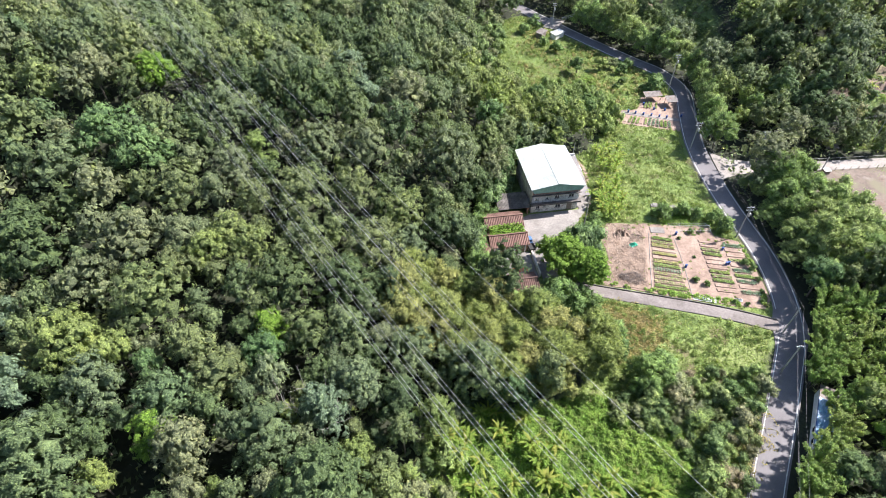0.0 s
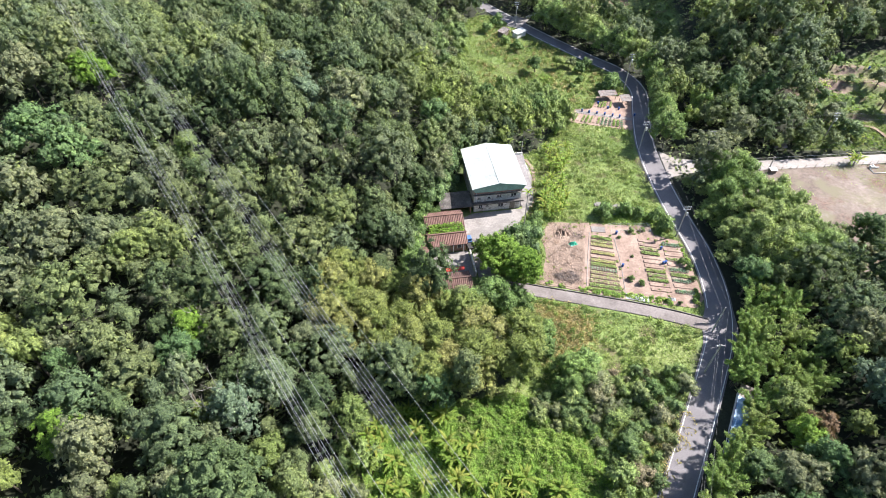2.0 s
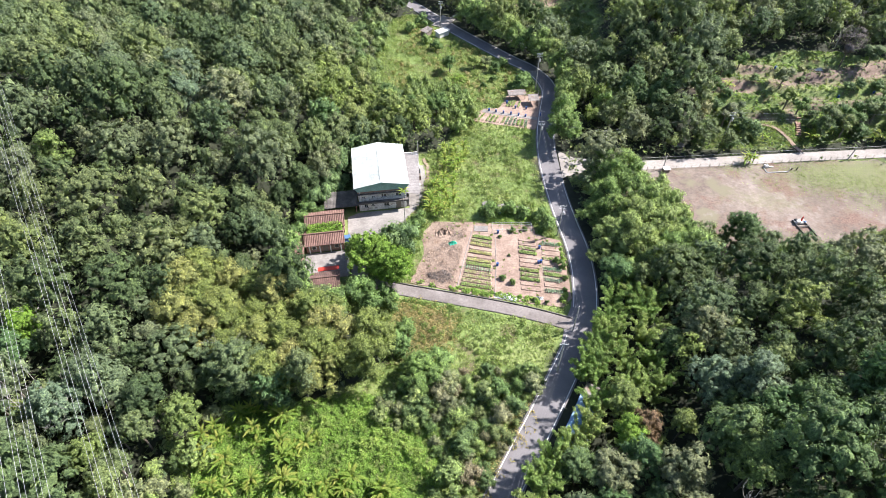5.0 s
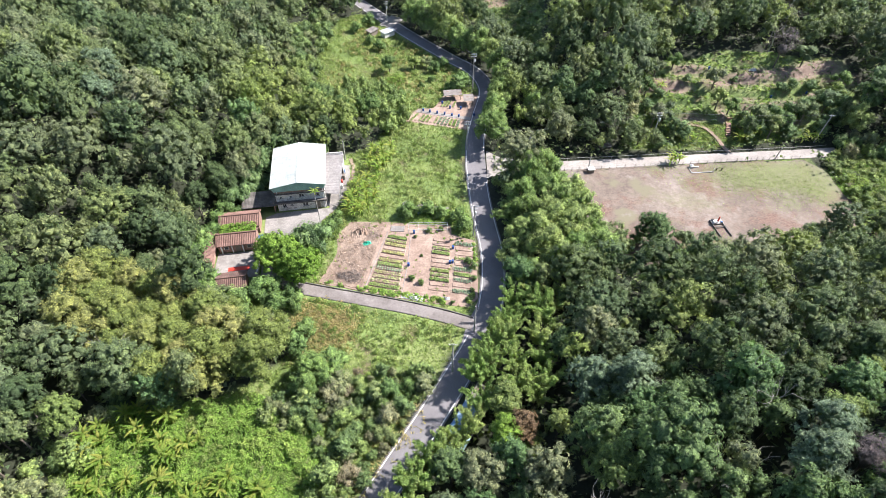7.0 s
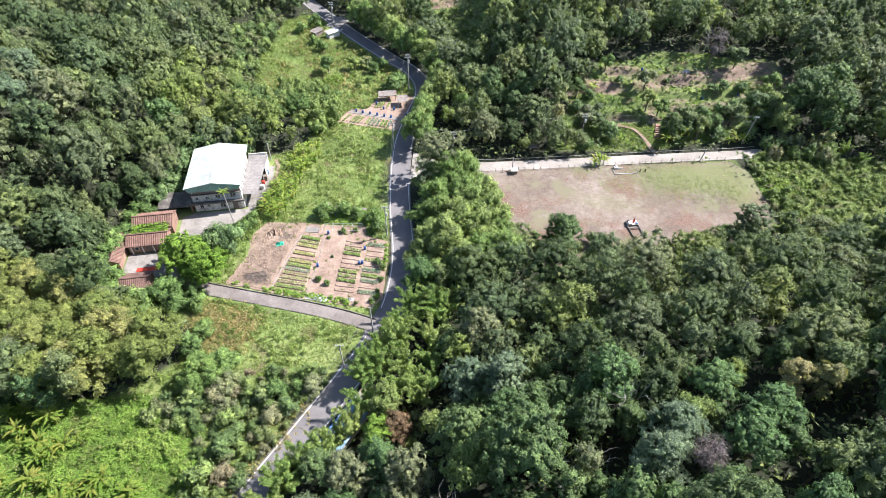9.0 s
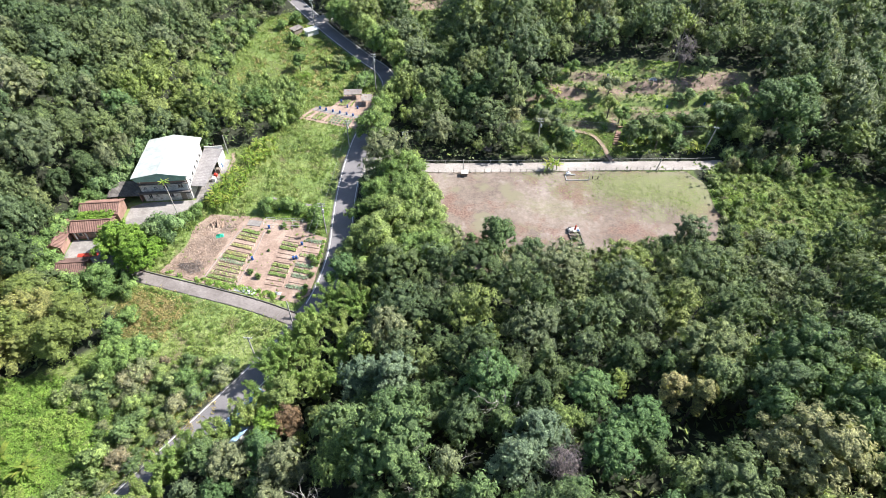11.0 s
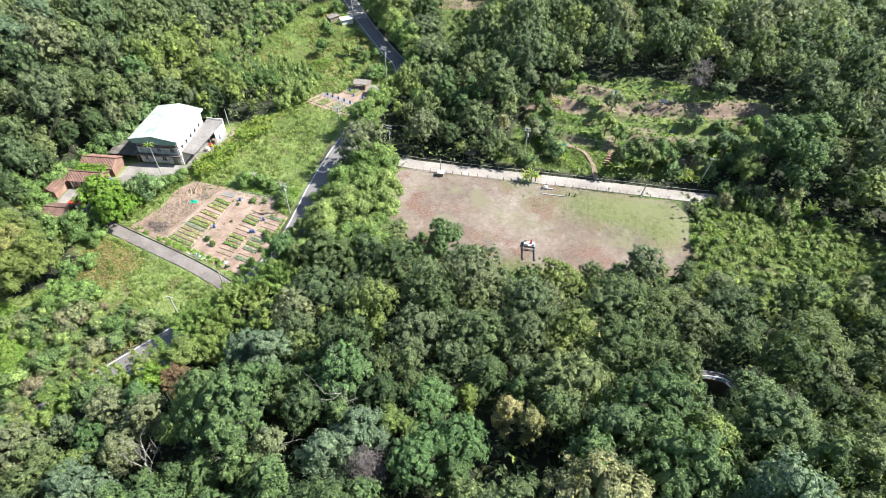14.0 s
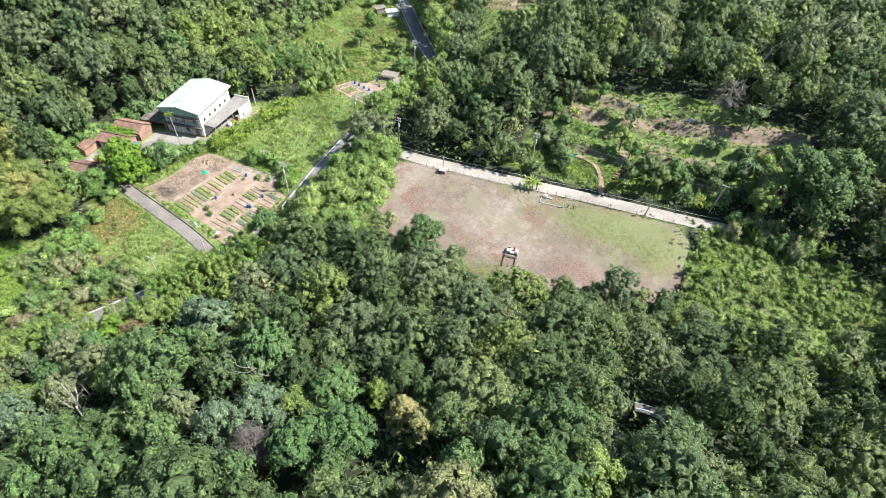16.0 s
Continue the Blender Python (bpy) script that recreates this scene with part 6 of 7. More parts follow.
def plot(tl, tr, br, bl, n, crops, fill=0.7, across=False, z=0.84, group="vegetable beds"):
    for k in range(n):
        s0, s1 = k / n, (k + fill) / n
        if across:
            q = (lerp(tl, tr, s0), lerp(tl, tr, s1), lerp(bl, br, s1), lerp(bl, br, s0))
        else:
            q = (lerp(tl, bl, s0), lerp(tr, br, s0), lerp(tr, br, s1), lerp(tl, bl, s1))
        crop = crops[k % len(crops)]
        label = {"n": "bare raised soil bed", "s": "raised bed with sparse green seedlings", "g": "raised bed of dense leafy greens", "c": "raised bed of blue-green cabbages", "y": "raised bed of yellowing lettuce"}[crop]
        bed = tagged(part("garden_bed", bed_mesh(*q, z, 0.14), M["soil"], None), label, "garden bed", group)
        if crop == "n":
            continue
        m = {"s": 150, "g": 460, "c": 420, "y": 380}[crop]
        u, v = rng.uniform(0.03, 0.97, m), rng.uniform(0.06, 0.94, m)
        if across:
            u, v = v, u
        if crop == "c":
            u = np.round(u * 11) / 11 + rng.normal(0, 0.008, m)
            v = np.round(v * 3) / 3 * 0.9 + rng.normal(0, 0.03, m) + 0.05
        A, B, C, D = (np.array(p) for p in q)
        xy = (A + (B - A) * u[:, None]) * (1 - v[:, None]) + (D + (C - D) * u[:, None]) * v[:, None]
        at = np.column_stack([xy, np.full(m, z + 0.17) + rng.uniform(0, 0.18, m)])
        V, F = leaves(rng, at, unit(rng.normal(0, 0.6, (m, 3)) + [0, 0, 1]), 0.22, 0.14)
        c = new("crop", tri_mesh("crop", V, F, [M["cabbage" if crop == "c" else "veg"]], tint=np.full(len(V), 0.95 if crop == "y" else rng.uniform(0.2, 0.7))))
        c.parent = bed
        tagged(c, kind="stuff")


plot((48.6, 94.4), (53.3, 93.2), (52.0, 75.6), (45.0, 77.2), 14, "gsynynygcsssggss", 0.74)
plot((59.2, 93.4), (63.2, 92.4), (62.7, 76.2), (58.3, 77.0), 12, "nnsgnnngsgnn", 0.7)
plot((64.4, 92.0), (68.4, 91.2), (67.4, 75.4), (63.3, 76.2), 10, "cnnsncgcnc", 0.68)
plot((53.0, 146.6), (67.2, 142.3), (66.6, 138.9), (50.9, 143.0), 14, "nsnsgsnscccggc", 0.66, True, gz(60, 143) + 0.04, "far vegetable beds")
plot((61.8, 153.6), (66.2, 153.2), (65.4, 149.6), (60.0, 150.2), 6, "nsgsns", 0.62, True, gz(63, 151) + 0.04, "far vegetable beds")
sheet("far_garden_soil", FARPLOT, 0.01, M["soil"], "pale tilled soil of a roadside allotment", "soil")
sheet("far_garden_path", [(53.6, 147.2), (69.6, 142.8), (70.0, 144.2), (54.2, 148.7)], 0.06, M["concrete"], "pale concrete path through the allotment", "path", wob=0.05)
for x, y, s in ((56.6, 87.5, .5), (54.6, 80.5, 1.0), (56.6, 79.2, 1.0), (55.0, 93.6, .6), (58.2, 95.6, 1.1), (61, 96, .9)):
    shrub(x, y, s * 0.5, "small bushy plant between the beds", green=True)


def barrel(x, y, s=1.0, label="blue plastic water barrel beside the beds"):
    t = thing("barrel", pose(x, y, gz(x, y)), label, "barrel", "water barrels")
    part("drum", rod([(0, 0, 0), (0, 0, 0.05 * s), (0, 0, 0.45 * s), (0, 0, 0.85 * s), (0, 0, 0.9 * s)], 0.3 * s, 0.29 * s, 12), M["blue"], t)
    part("rim", rod([(0, 0, 0.86 * s), (0, 0, 0.93 * s)], 0.315 * s, 0.315 * s, 12), M["blue"], t)


for x, y in ((55.5, 101.3), (54.7, 95.0), (53.8, 84.5), (63.8, 89.9), (63.6, 85.4), (63.0, 85.2), (55.8, 147.9), (57.8, 147.2), (60.0, 146.5), (62.2, 145.9), (64.4, 145.2), (66.4, 144.6), (61.5, 152.2), (63.9, 149.4), (67.1, 148.9), (71.0, 145.4)):
    barrel(x, y, 0.9)
for x, y in ((126, 146.5), (142, 156.5), (158.5, 147), (169.5, 148.5)):
    barrel(x, y, 0.9, "blue plastic water barrel on the terraced hillside")
sl = tagged(part("concrete_slab", boxes((0, 3.3, 0, 1.9, 0, 0.14), bev=0.03), M["concrete"], None), "pale concrete slab at the head of the plots", "slab")
sl.matrix_world = pose(49.0, 95.6, 0.8, 0, 0, -4)
for x, y, a, w in ((55.2, 103.4, 20, 3.0), (59.2, 103.2, -8, 4.2), (51.5, 104.8, 0, 2.2)):
    p = tagged(part("rubble_slab", boxes((0, w, 0, 1.1, 0, 0.3), (0.4, w - 0.5, 0.2, 1.3, 0.3, 0.42), bev=0.06), M["concrete"], None), "broken pale concrete lying in the grass", "rubble", "rubble")
    p.matrix_world = pose(x, y, 0.78, 0, 2, a)


def crumpled(name, w, d, h, mat, m, label, category, seed):
    r = np.random.default_rng(seed)
    bm = bmesh.new()
    bmesh.ops.create_grid(bm, x_segments=14, y_segments=8, size=0.5)
    for v in bm.verts:
        e = min(1, 3 * (0.5 - max(abs(v.co.x), abs(v.co.y))))
        v.co = Vector((v.co.x * w + 0.06 * r.normal(), v.co.y * d + 0.06 * r.normal(), h * e * abs(r.normal()) + 0.02))
    ob = tagged(part(name, bm, mat, None), label, category)
    ob.matrix_world = m
    return ob


crumpled("plastic_sheet", 4.8, 1.5, 0.25, M["white_plastic"], pose(55.0, 75.4, 0.84, 0, 0, -12), "crumpled white plastic sheeting by the lane", "plastic sheet", 1)
crumpled("plastic_sheet", 1.4, 0.8, 0.3, M["white_plastic"], pose(62.1, 75.0, 0.84, 0, 0, -8), "small white plastic sack by the beds", "sack", 2)
crumpled("tarpaulin", 1.9, 1.2, 0.35, M["teal_tarp"], pose(43.9, 91.5, 0.88, 0, 0, 25), "crumpled bright green tarpaulin on bare soil", "tarpaulin", 3)
crumpled("soil_mound", 4.0, 3.4, 0.5, M["soil_dry"], pose(41.6, 95.0, 0.86, 0, 0, 25), "low heap of dry brown soil and straw", "soil heap", 4)


def brush(x, y, n, R, h, label, seed):
    r = np.random.default_rng(seed)
    bm = bmesh.new()
    for k in range(n):
        a, q = r.uniform(0, 6.28), R * math.sqrt(r.uniform())
        b = r.uniform(0, 6.28)
        p = Vector((math.cos(a) * q, math.sin(a) * q, r.uniform(0, h * (1 - q / R) + 0.1)))
        e = p + Vector((math.cos(b), math.sin(b), r.uniform(-0.1, 0.5))) * r.uniform(0.4, 1.1)
        tube(bm, [p, (p + e) / 2 + Vector((0, 0, 0.05)), e], 0.025, 0.01, 3)
    ob = tagged(part("brush_pile", bm, M["twig"], None), label, "brush pile", kind="stuff")
    ob.matrix_world = pose(x, y, 0.86)


brush(41.7, 81.2, 330, 1.9, 0.7, "pile of grey cut branches on the soil", 5)
brush(39.2, 81.4, 120, 0.9, 0.5, "small pile of brown brushwood", 6)
q = rng.uniform((36, 79), (48, 98.5), (5200, 2))
q = q[inside([(36.2, 80), (43.6, 78), (45.0, 84), (47.2, 96.5), (47, 98.4), (39.8, 98.4), (37.6, 95), (37.8, 88.0)], q[:, 0], q[:, 1])]
q = q[[noise.noise((a * 0.4, b * 0.4, 1.0)) + rng.uniform(-0.3, 0.3) > -0.1 for a, b in q]]
V, F = leaves(rng, np.column_stack([q, np.full(len(q), 0.9) + rng.uniform(0, 0.12, len(q))]), unit(rng.normal(0, 0.4, (len(q), 3)) + [0, 0, 1]), 0.34, 0.09)
tagged(new("straw", tri_mesh("straw", V, F, [M["straw"]], tint=np.repeat(rng.uniform(0, 1, len(q)), 3))), "dry stalks and clods littering the turned soil", "straw", kind="stuff")
brush(45.0, 94.2, 60, 1.2, 0.3, "scattered pale sticks on the soil", 7)
kb = strip("plot_kerb", offset_line(LANE_C, -1.6)[2:], 0.2, 0.22, M["dark_slab"], 0.3, "low dark concrete kerb between lane and plots", "kerb")
kb2 = strip("lane_edge", offset_line(LANE_C, 1.48)[2:], 0.22, 0.05, M["dark_slab"], 0.9, "dark concrete retaining edge below the lane", "kerb")
ps = strip("plot_edging", np.array([(44.6, 77.6), (46.0, 84.5), (48.5, 95.6)]), 0.16, 0.07, M["concrete"], 0.15, "pale edging strip beside the beds", "edging")
ps = strip("plot_edging", np.array([(52.6, 75.6), (53.6, 85), (53.9, 93.5)]), 0.14, 0.07, M["concrete"], 0.15, "pale edging strip beside the beds", "edging")
nf = thing("net_frame", pose(53.4, 95.2, 0.82), "low frame of pale pipes for plant netting", "frame")
for k in range(5):
    part("hoop", rod([(k * 2.3, 0, -0.05), (k * 2.3, 0, 1.0), (k * 2.3, 1.2, 1.5), (k * 2.3, 2.4, 1.0), (k * 2.3, 2.4, -0.05)], 0.035), M["net"], nf)
for y, z in ((0, 1.0), (1.2, 1.5), (2.4, 1.0)):
    part("rail", rod([(0, y, z), (9.2, y, z)], 0.03), M["net"], nf)


def shack(x, y, a, w, d, h, roof, label, z=None, wall=None):
    t = thing("shed", pose(x, y, gz(x, y) if z is None else z, 0, 0, a), label, "shed", "small sheds")
    for px in (0.05, w - 0.15):
        for py in (0.05, d - 0.15):
            part("post", boxes((px, px + 0.1, py, py + 0.1, -0.2, h)), M["timber"], t)
    if wall:
        part("wall", boxes((0.15, w - 0.15, 0.02, 0.08, 0, h - 0.15), (0.15, w - 0.15, d - 0.08, d - 0.02, 0, h - 0.1), (0.0, 0.06, 0.1, d - 0.1, 0, h - 0.1), (w - 0.06, w, 0.1, d - 0.1, 0, h - 0.1)), wall, t)
    part("roof", ribbed((-0.3, -0.3, h), (w + 0.3, -0.3, h), (-0.3, d + 0.3, h + 0.3), (w + 0.3, d + 0.3, h + 0.3), int((w + 0.6) / 0.3), 0.04), roof, t)
    return t


shack(62.4, 153.8, 8, 5.0, 2.2, 1.9, M["shed_roof"], "open shed with a rusty grey sheet roof by the allotment")
shack(68.3, 150.6, 4, 2.6, 2.8, 2.0, M["shed_roof"], "brown sheet-roofed garden shed by the road")
shack(35.8, 197.8, 55, 4.0, 2.2, 1.9, M["shed_roof"], "grey-brown roofed roadside shed in the meadow", wall=M["timber"])
shack(40.8, 197.0, 40, 4.6, 2.4, 1.9, M["net"], "cream-white roadside hut beside the shed", wall=M["wall_clean"])
shack(112, 149.0, 25, 2.4, 1.8, 2.2, M["net"], "small white-roofed hut among hillside trees", wall=M["wall"])
shack(104.5, 126.6, 0, 3.0, 2.8, 2.0, M["shed_roof"], "low shed with a reddish sheet roof by the track")
shack(84.0, 234.0, 15, 8, 5, 3.0, M["tile_dark"], "dark-roofed farm shed in a distant clearing", wall=M["brick"])
sheet("farm_lot", [(71, 222), (80, 224), (91, 227), (101, 230), (101, 245), (71, 245)], 0.06, M["soil_dry"], "bare brown earth lot in a distant clearing", "lot", wob=0.4)
sheet("road_junction", [(37.6, 208.0), (42.4, 205.8), (47.2, 214.2), (42.0, 217.4)], 0.11, M["pale_road"], "pale concrete patch at the far road junction", "junction", wob=0.1)
scrub("clearing_scrub", scatter(rng, [(79, 184), (92, 178), (97, 205), (98, 222), (78, 221), (76, 212)], 2.8, 900), 0.4, 1.2, 1.0, "bright green scrub below the distant clearing", (0.2, 0.6))
pw = tagged(part("parapet_wall", boxes((0, 6.5, 0, 0.35, 0, 0.9), (-0.05, 6.55, -0.05, 0.4, 0.9, 1.0)), M["wall_clean"], None), "low white parapet wall at the far road bend", "wall", kind="structure")
pw.matrix_world = pose(46.0, 214.5, gz(46, 214.5) - 0.05, 0, 0, 35)
# blue-roofed roadside house
bh = thing("roadside_house", pose(61.0, 41.6, 0.75, 0, 0, 60), "long low roadside house with a faded blue sheet roof", "house")
part("wall", boxes((0, 13, -3.2, -3.05, 0, 2.6), (0, 13, -0.15, 0, 0, 2.6), (0, 0.15, -3.05, -0.15, 0, 2.6), (12.85, 13, -3.05, -0.15, 0, 2.6)), M["wall_clean"], bh)
part("roof", ribbed((-0.3, -3.6, 2.6), (10.3, -3.6, 2.6), (-0.3, 0.3, 3.1), (10.3, 0.3, 3.1), 36, 0.05), M["blue_roof"], bh, "faded blue corrugated roof")
part("roof", boxes((10.35, 13.4, -3.6, 0.2, 2.62, 2.8), bev=0.02), M["shed_roof"], bh, "grey flat roof end")
part("eave", boxes((-0.3, 10.3, 0.3, 0.36, 2.95, 3.15)), M["blue"], bh, "bright blue eave edge")
for x in (1.2, 3.6):
    w = part("window", boxes((x, x + 1.2, 0.0, 0.05, 1.0, 2.0)), M["white"], bh)
    part("pane", boxes((x + 0.08, x + 1.12, 0.05, 0.07, 1.08, 1.92)), M["glass"], w)

# ---- poles and cables ----
def pole(x, y, h, arms=2, lean=(0, 0), face=0.0):
    t = thing("utility_pole", pose(x, y, gz(x, y) - 0.2, lean[0], lean[1], face), "grey concrete utility pole with white insulators", "utility pole", "utility poles")
    part("mast", rod([(0, 0, -0.3), (0, 0, h * 0.5), (0, 0, h)], 0.17, 0.11, 10), M["pole"], t)
    for k in range(arms):
        z = h - 0.35 - 0.75 * k
        part("crossarm", boxes((-0.8, 0.8, -0.05, 0.05, z, z + 0.1)), M["steel"], t)
        for u in (-0.72, -0.3, 0.3, 0.72):
            part("insulator", rod([(u, 0, z + 0.12), (u, 0, z + 0.2), (u, 0, z + 0.34)], 0.07, 0.05, 8), M["white"], t)
    if arms > 1:
        part("transformer", rod([(0.3, -0.25, h - 2.6), (0.3, -0.25, h - 1.7)], 0.2, 0.2, 10), M["steel"], t)
    return (x, y, gz(x, y) - 0.2 + h)


TOPS = [pole(46, 18, 9.5, 2), pole(63.1, 57.3, 9.0, 1), pole(67.6, 66.6, 8.0, 0), pole(68.6, 94.2, 9.5, 2), pole(68.2, 128.3, 9.5, 2), pole(71.2, 160.2, 12.5, 2), pole(41.0, 207.5, 9.5, 2)]
TOPS2 = [TOPS[4], pole(84.5, 124.0, 9.0, 2), pole(120.5, 131.8, 9.0, 2), pole(166.0, 131.0, 9.0, 1, (0, 6))]
pole(100.2, 119.0, 4.5, 0), pole(124.0, 121.4, 3.2, 0), pole(35.0, 124.2, 6.0, 0), pole(151.8, 123.4, 4.0, 0, (0, 8))


def cable(a, b, sag, r, mat, name, label, cat, group):
    pts = [(a[0] + (b[0] - a[0]) * s, a[1] + (b[1] - a[1]) * s, a[2] + (b[2] - a[2]) * s - 4 * sag * s * (1 - s)) for s in np.linspace(0, 1, 25)]
    return tagged(part(name, rod(pts, r, r, 5), mat, None), label, cat, group)


for row in (TOPS, TOPS2):
    for a, b in zip(row, row[1:]):
        for u, dz in ((-0.72, 0.0), (0.72, 0.0), (0.15, -1.6)):
            cable((a[0] + u, a[1], a[2] + dz), (b[0] + u, b[1], b[2] + dz), 0.5, 0.010, M["cable"], "overhead_cable", "thin grey overhead cable between utility poles", "cable", "overhead cables")
WAY = Vector((-0.585, 0.811, 0)).normalized()
SIDE = Vector((0.811, 0.585, 0))
for side, lean in ((15.4, 0.057), (22.1, -0.05)):
    for z, pair in ((38.5, 0.2), (42.5, 0.2), (46.5, 0.2), (55.0, 0.0)):
        for u in ((-pair, pair) if pair else (0.0,)):
            o = SIDE * (side + lean * (z - 42) + u) + WAY * 30 + Vector((0, 0, z))
            cable(tuple(o - WAY * 160 + Vector((0, 0, 6))), tuple(o + WAY * 260 + Vector((0, 0, 10))), 7.5, 0.012 if pair else 0.009, M["wire"], "power_line", "bright aluminium high-voltage power line conductor", "power line", "high-voltage lines")

# ---- by the field ----
fence = thing("field_fence", pose(0, 0, 0), "timber post-and-wire fence along the track", "fence")
FL = offset_line(ROAD2_C, 2.35)
FL = FL[(FL[:, 0] > 89) & (FL[:, 0] < 160)]
for k in range(0, len(FL)):
    x, y = FL[k] + rng.normal(0, 0.1, 2)
    z = gz(x, y)
    part("post", rod([(x, y, z - 0.3), (x + rng.normal(0, 0.06), y, z + 1.25)], 0.07, 0.06, 6), M["timber"], fence)
for h in (0.5, 1.05):
    part("strand", rod([(x, y, gz(x, y) + h) for x, y in FL], 0.012, 0.012, 4), M["cable"], fence)
g = thing("guard_cable", pose(0, 0, 0), "pale rail along the far side of the track", "rail")
GL = offset_line(ROAD2_C, -2.2)
GL = GL[(GL[:, 0] > 82) & (GL[:, 0] < 170)]
part("rail", rod([(x, y, gz(x, y) + 0.75) for x, y in GL], 0.05, 0.05, 5), M["pole"], g)
for x, y in GL[::3]:
    part("post", rod([(x, y, gz(x, y) - 0.2), (x, y, gz(x, y) + 0.75)], 0.05, 0.05, 5), M["pole"], g)
rig = thing("pump_rig", pose(127.2, 96.2, 1.42, 0, 0, 8) @ Matrix.Diagonal((0.8, 0.8, 0.8, 1)), "white pump platform on two long steel skids with a red cylinder", "machinery")
for x in (-1.65, 1.65):
    part("skid", boxes((x - 0.16, x + 0.16, -4.0, 3.2, 0.05, 0.42), bev=0.03), M["dark_slab"], rig)
part("deck", boxes((-1.75, 1.75, 1.2, 3.2, 0.42, 0.62), bev=0.03), M["pole"], rig)
part("crossbar", boxes((-1.8, 1.8, -0.2, 0.15, 0.42, 0.6)), M["dark_slab"], rig)
part("tank", boxes((-1.5, -0.3, 1.2, 2.2, 0.62, 1.3), bev=0.08), M["white"], rig, "white box tank")
part("motor", boxes((-1.4, -0.7, 2.4, 3.1, 0.62, 1.05), bev=0.05), M["rubber"], rig, "dark motor block")
part("valve", boxes((0.9, 1.5, 1.3, 1.9, 0.62, 0.95), bev=0.05), M["carblue"], rig, "blue valve block")
part("cylinder", rod([(0.5, 2.3, 0.62), (0.5, 2.3, 1.7), (0.5, 2.3, 1.95), (0.5, 2.3, 2.3)], 0.3, 0.12, 10), M["red"], rig, "red gas cylinder")
pp = thing("pipe_stack", pose(127.3, 117.3, 1.42, 0, 0, 2), "pale blue-white steel pipework lying on the field", "pipework")
part("pipe", rod([(0, 0, 0.15), (5.8, 0.2, 0.15)], 0.1), M["steel"], pp)
part("pipe", rod([(0, 0, 0.15), (-0.1, 2.3, 0.15)], 0.09), M["steel"], pp)
part("valve", boxes((0.2, 1.3, 2.0, 2.9, 0.02, 0.7), (0.5, 0.9, 2.3, 2.6, 0.7, 1.1), bev=0.05), M["steel"], pp)
part("flange", boxes((1.3, 2.6, 2.2, 2.45, 0.15, 0.35)), M["steel"], pp)
part("upright", rod([(5.8, 0.2, 0.0), (5.8, 0.2, 1.3)], 0.08), M["steel"], pp)
for k, x in enumerate((6.9, 8.3)):
    part("stub", rod([(x, 0.9, 0.0), (x, 0.9, 0.9)], 0.13), M["rubber"], pp)
bx = thing("field_box", pose(99.9, 117.2, 1.42, 0, 0, 3), "small dark box hut with a white lid by the fence", "hut")
part("body", boxes((0, 1.5, 0, 0.1, 0, 1.1), (0, 0.1, 0.1, 1.2, 0, 1.1), (1.4, 1.5, 0.1, 1.2, 0, 1.1), (0.1, 1.4, 1.1, 1.2, 0, 1.1)), M["timber"], bx)
part("lid", boxes((-0.15, 1.65, -0.2, 1.35, 1.1, 1.2), bev=0.03), M["white"], bx, "white flat lid")

# ---- terraces ----
strip("hill_path", HILLPATH, 1.2, 0.2, M["soil"], 0.5, "narrow pale earth path climbing the terraced slope", "path")
steps = thing("hill_steps", pose(0, 0, 0), "weathered brick garden steps up the terrace", "steps")
for k in range(9):
    x, y = 141.6 + 0.25 * k, 133.0 + 0.75 * k
    part("step", boxes((x, x + 1.3, y, y + 0.6, gz(x, y) - 0.2, gz(x, y) + 0.45)), M["brick"], steps)
crumpled("tarpaulin", 1.6, 1.2, 0.4, M["teal_tarp"], pose(130.5, 137.2, gz(130.5, 137.2) + 0.1), "small green tarpaulin on the terraced slope", "tarpaulin", 9)
crumpled("plastic_sheet", 2.2, 0.9, 0.5, M["white_plastic"], pose(155.5, 156.5, gz(155.5, 156.5) + 0.3), "white plastic cover on a terrace bed", "plastic sheet", 10)

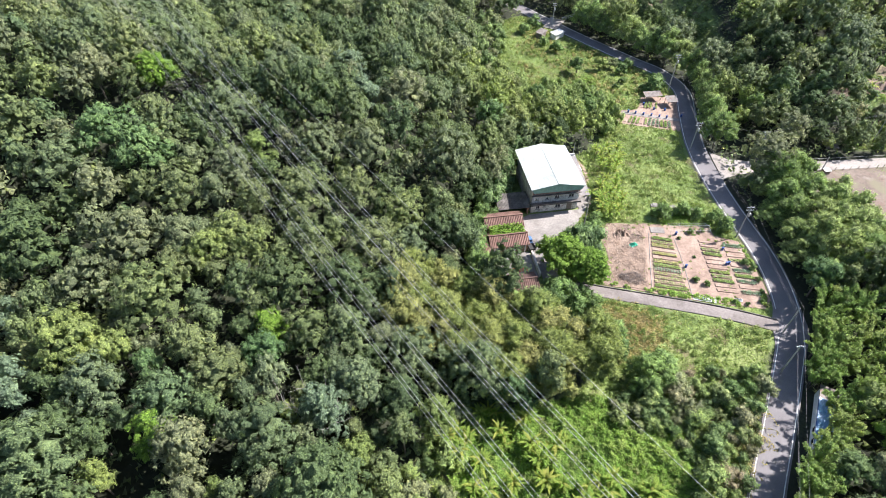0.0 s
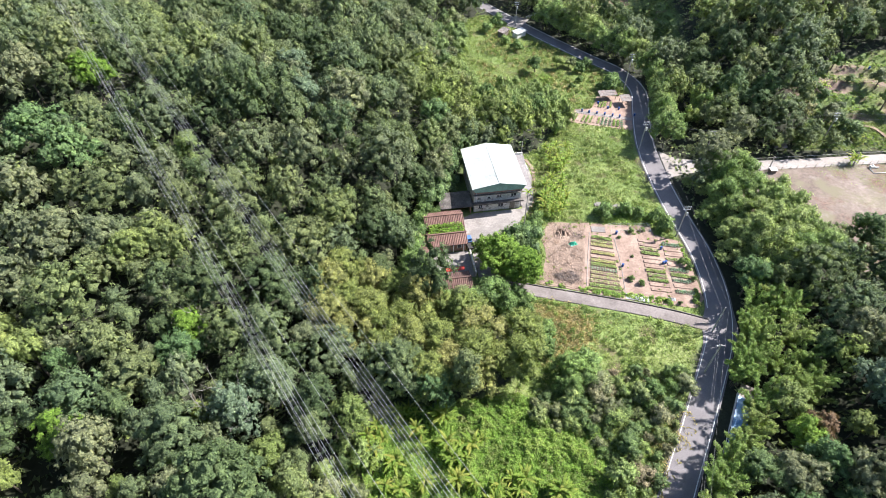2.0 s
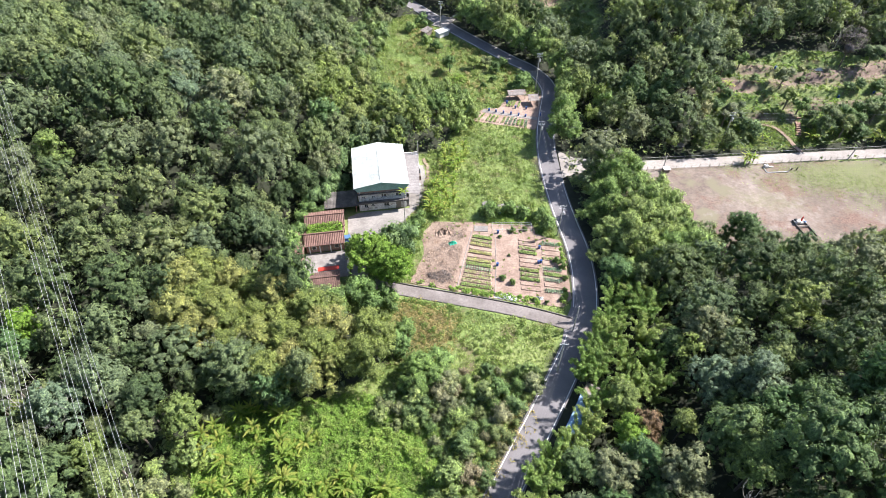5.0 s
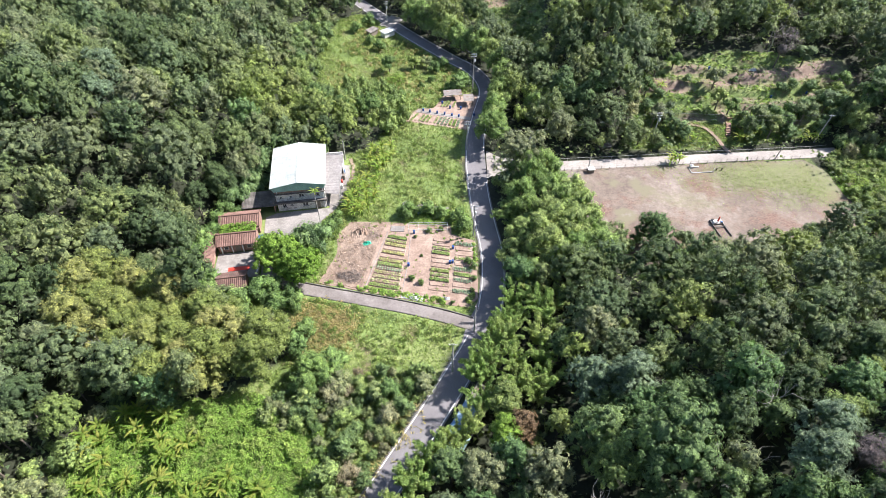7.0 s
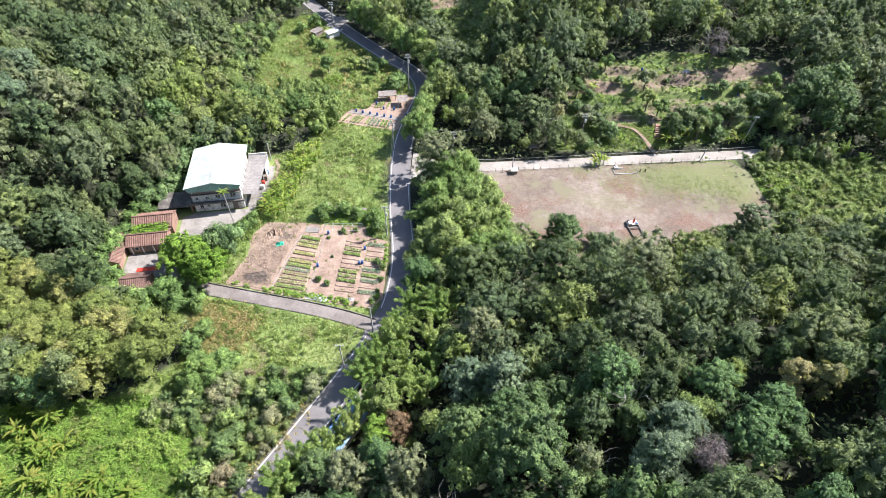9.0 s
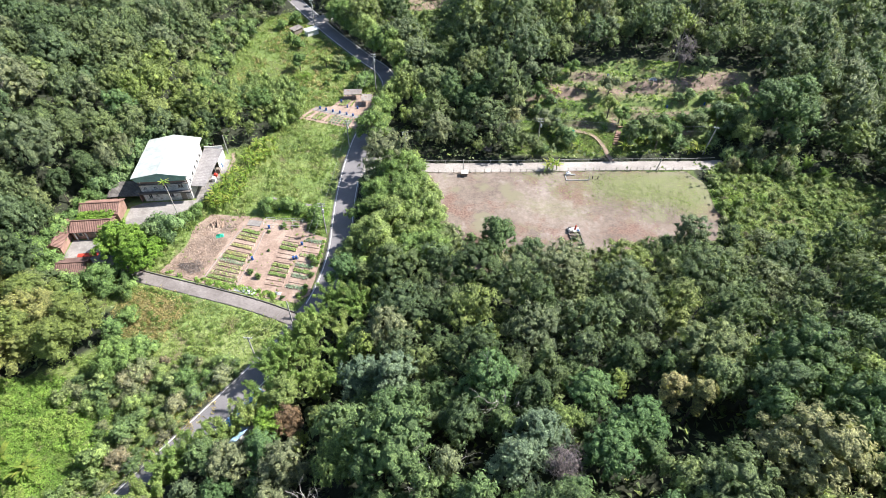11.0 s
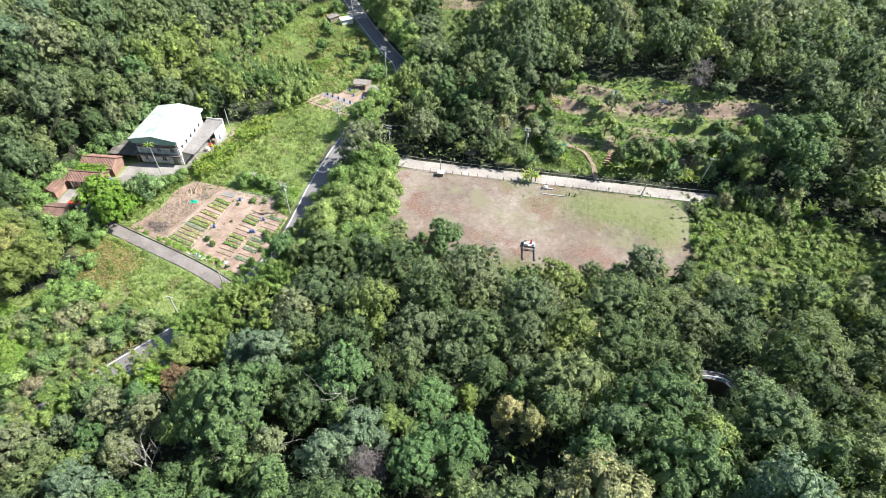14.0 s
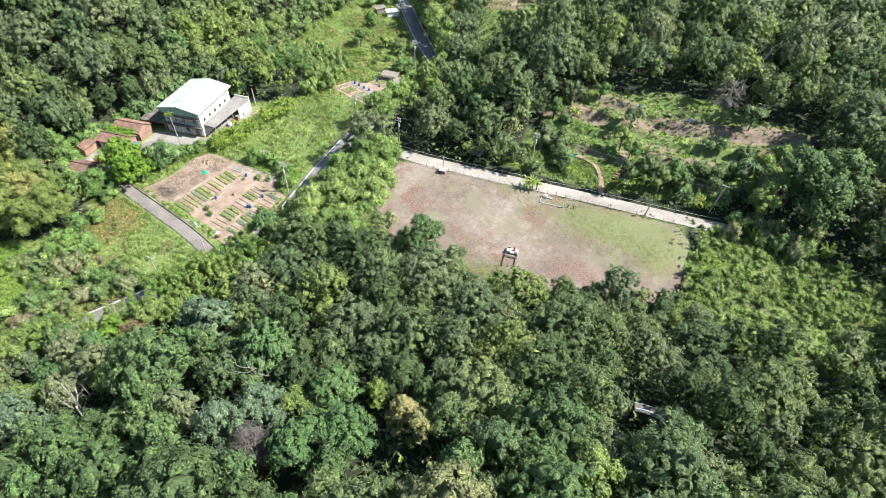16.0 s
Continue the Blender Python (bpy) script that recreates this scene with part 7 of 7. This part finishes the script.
# ---- hairpin seen through the trees ----
ARC = curve([(158.0, 61.4), (159.3, 61.65), (160.8, 61.75), (162.0, 61.5), (163.0, 60.7), (163.5, 59.6)], 0.5)
zc = gz(160, 63) + 4.6
strip("hill_road", ARC, 1.5, 0.0, M["dark_slab"], 5.0, "dark bend of a mountain road seen through the trees", "road", z=zc)
gr = thing("guardrail", pose(0, 0, 0), "white and blue guardrail on the road bend", "guardrail")
GR = offset_line(ARC, 0.6)
part("rail", rod([(x, y, zc + 0.75) for x, y in GR], 0.06, 0.06, 6), M["white"], gr)
part("rail", rod([(x, y, zc + 0.5) for x, y in GR], 0.06, 0.06, 6), M["blue_roof"], gr, "blue lower rail")
for x, y in GR[::3]:
    part("post", rod([(x, y, zc - 0.1), (x, y, zc + 0.8)], 0.05, 0.05, 6), M["white"], gr)
part("kerb", rod([(x, y, zc + 0.08) for x, y in offset_line(ARC, -0.7)], 0.09, 0.09, 6), M["pole"], gr, "pale concrete kerb")


# ---- bare trees ----
def bare_tree(x, y, h, seed, n=6, mat="dead_wood", label="bleached bare dead tree among green crowns", lift=0.0):
    r = np.random.default_rng(seed)
    t = thing("dead_tree", pose(x, y, gz(x, y) + lift - 0.2), label, "tree", "dead trees")
    part("trunk", rod([(0, 0, -0.3), (0.2, 0.1, h * 0.35), (0.1, 0.3, h * 0.6)], 0.16, 0.1, 7), M[mat], t)
    for k in range(n):
        a = k * 6.28 / n + r.uniform(-0.5, 0.5)
        bm = bmesh.new()

        def limb(p, a, up, ln, rad, deep):
            pts = [p]
            for j in range(4):
                a += r.normal(0, 0.35)
                up += r.normal(0.05, 0.16)
                pts.append(pts[-1] + Vector((math.cos(a) * math.cos(up), math.sin(a) * math.cos(up), math.sin(up))) * ln / 4)
            tube(bm, pts, rad, rad * 0.35, 5 if deep > 1 else 4)
            if deep:
                for j in range(3):
                    limb(pts[2 + j % 3], a + r.choice((-1, 1)) * r.uniform(0.5, 1.1), up + r.normal(0.1, 0.3), ln * r.uniform(0.4, 0.6), rad * 0.5, deep - 1)
        limb(Vector((0.12, 0.2, h * r.uniform(0.38, 0.58))), a, r.uniform(0.35, 0.9), h * r.uniform(0.3, 0.45), 0.085, 2)
        part("branch", bm, M[mat], t)


for k, (x, y, h) in enumerate(((107.0, 41.5, 14), (98, 30, 12), (166, 172, 15), (163, 165, 11), (-88, 139, 14), (-20, 43, 14), (-13, 112, 13), (6, 56, 13), (82, 26, 12), (137, 170, 13), (-30, 60, 12))):
    bare_tree(x, y, h, 600 + k)
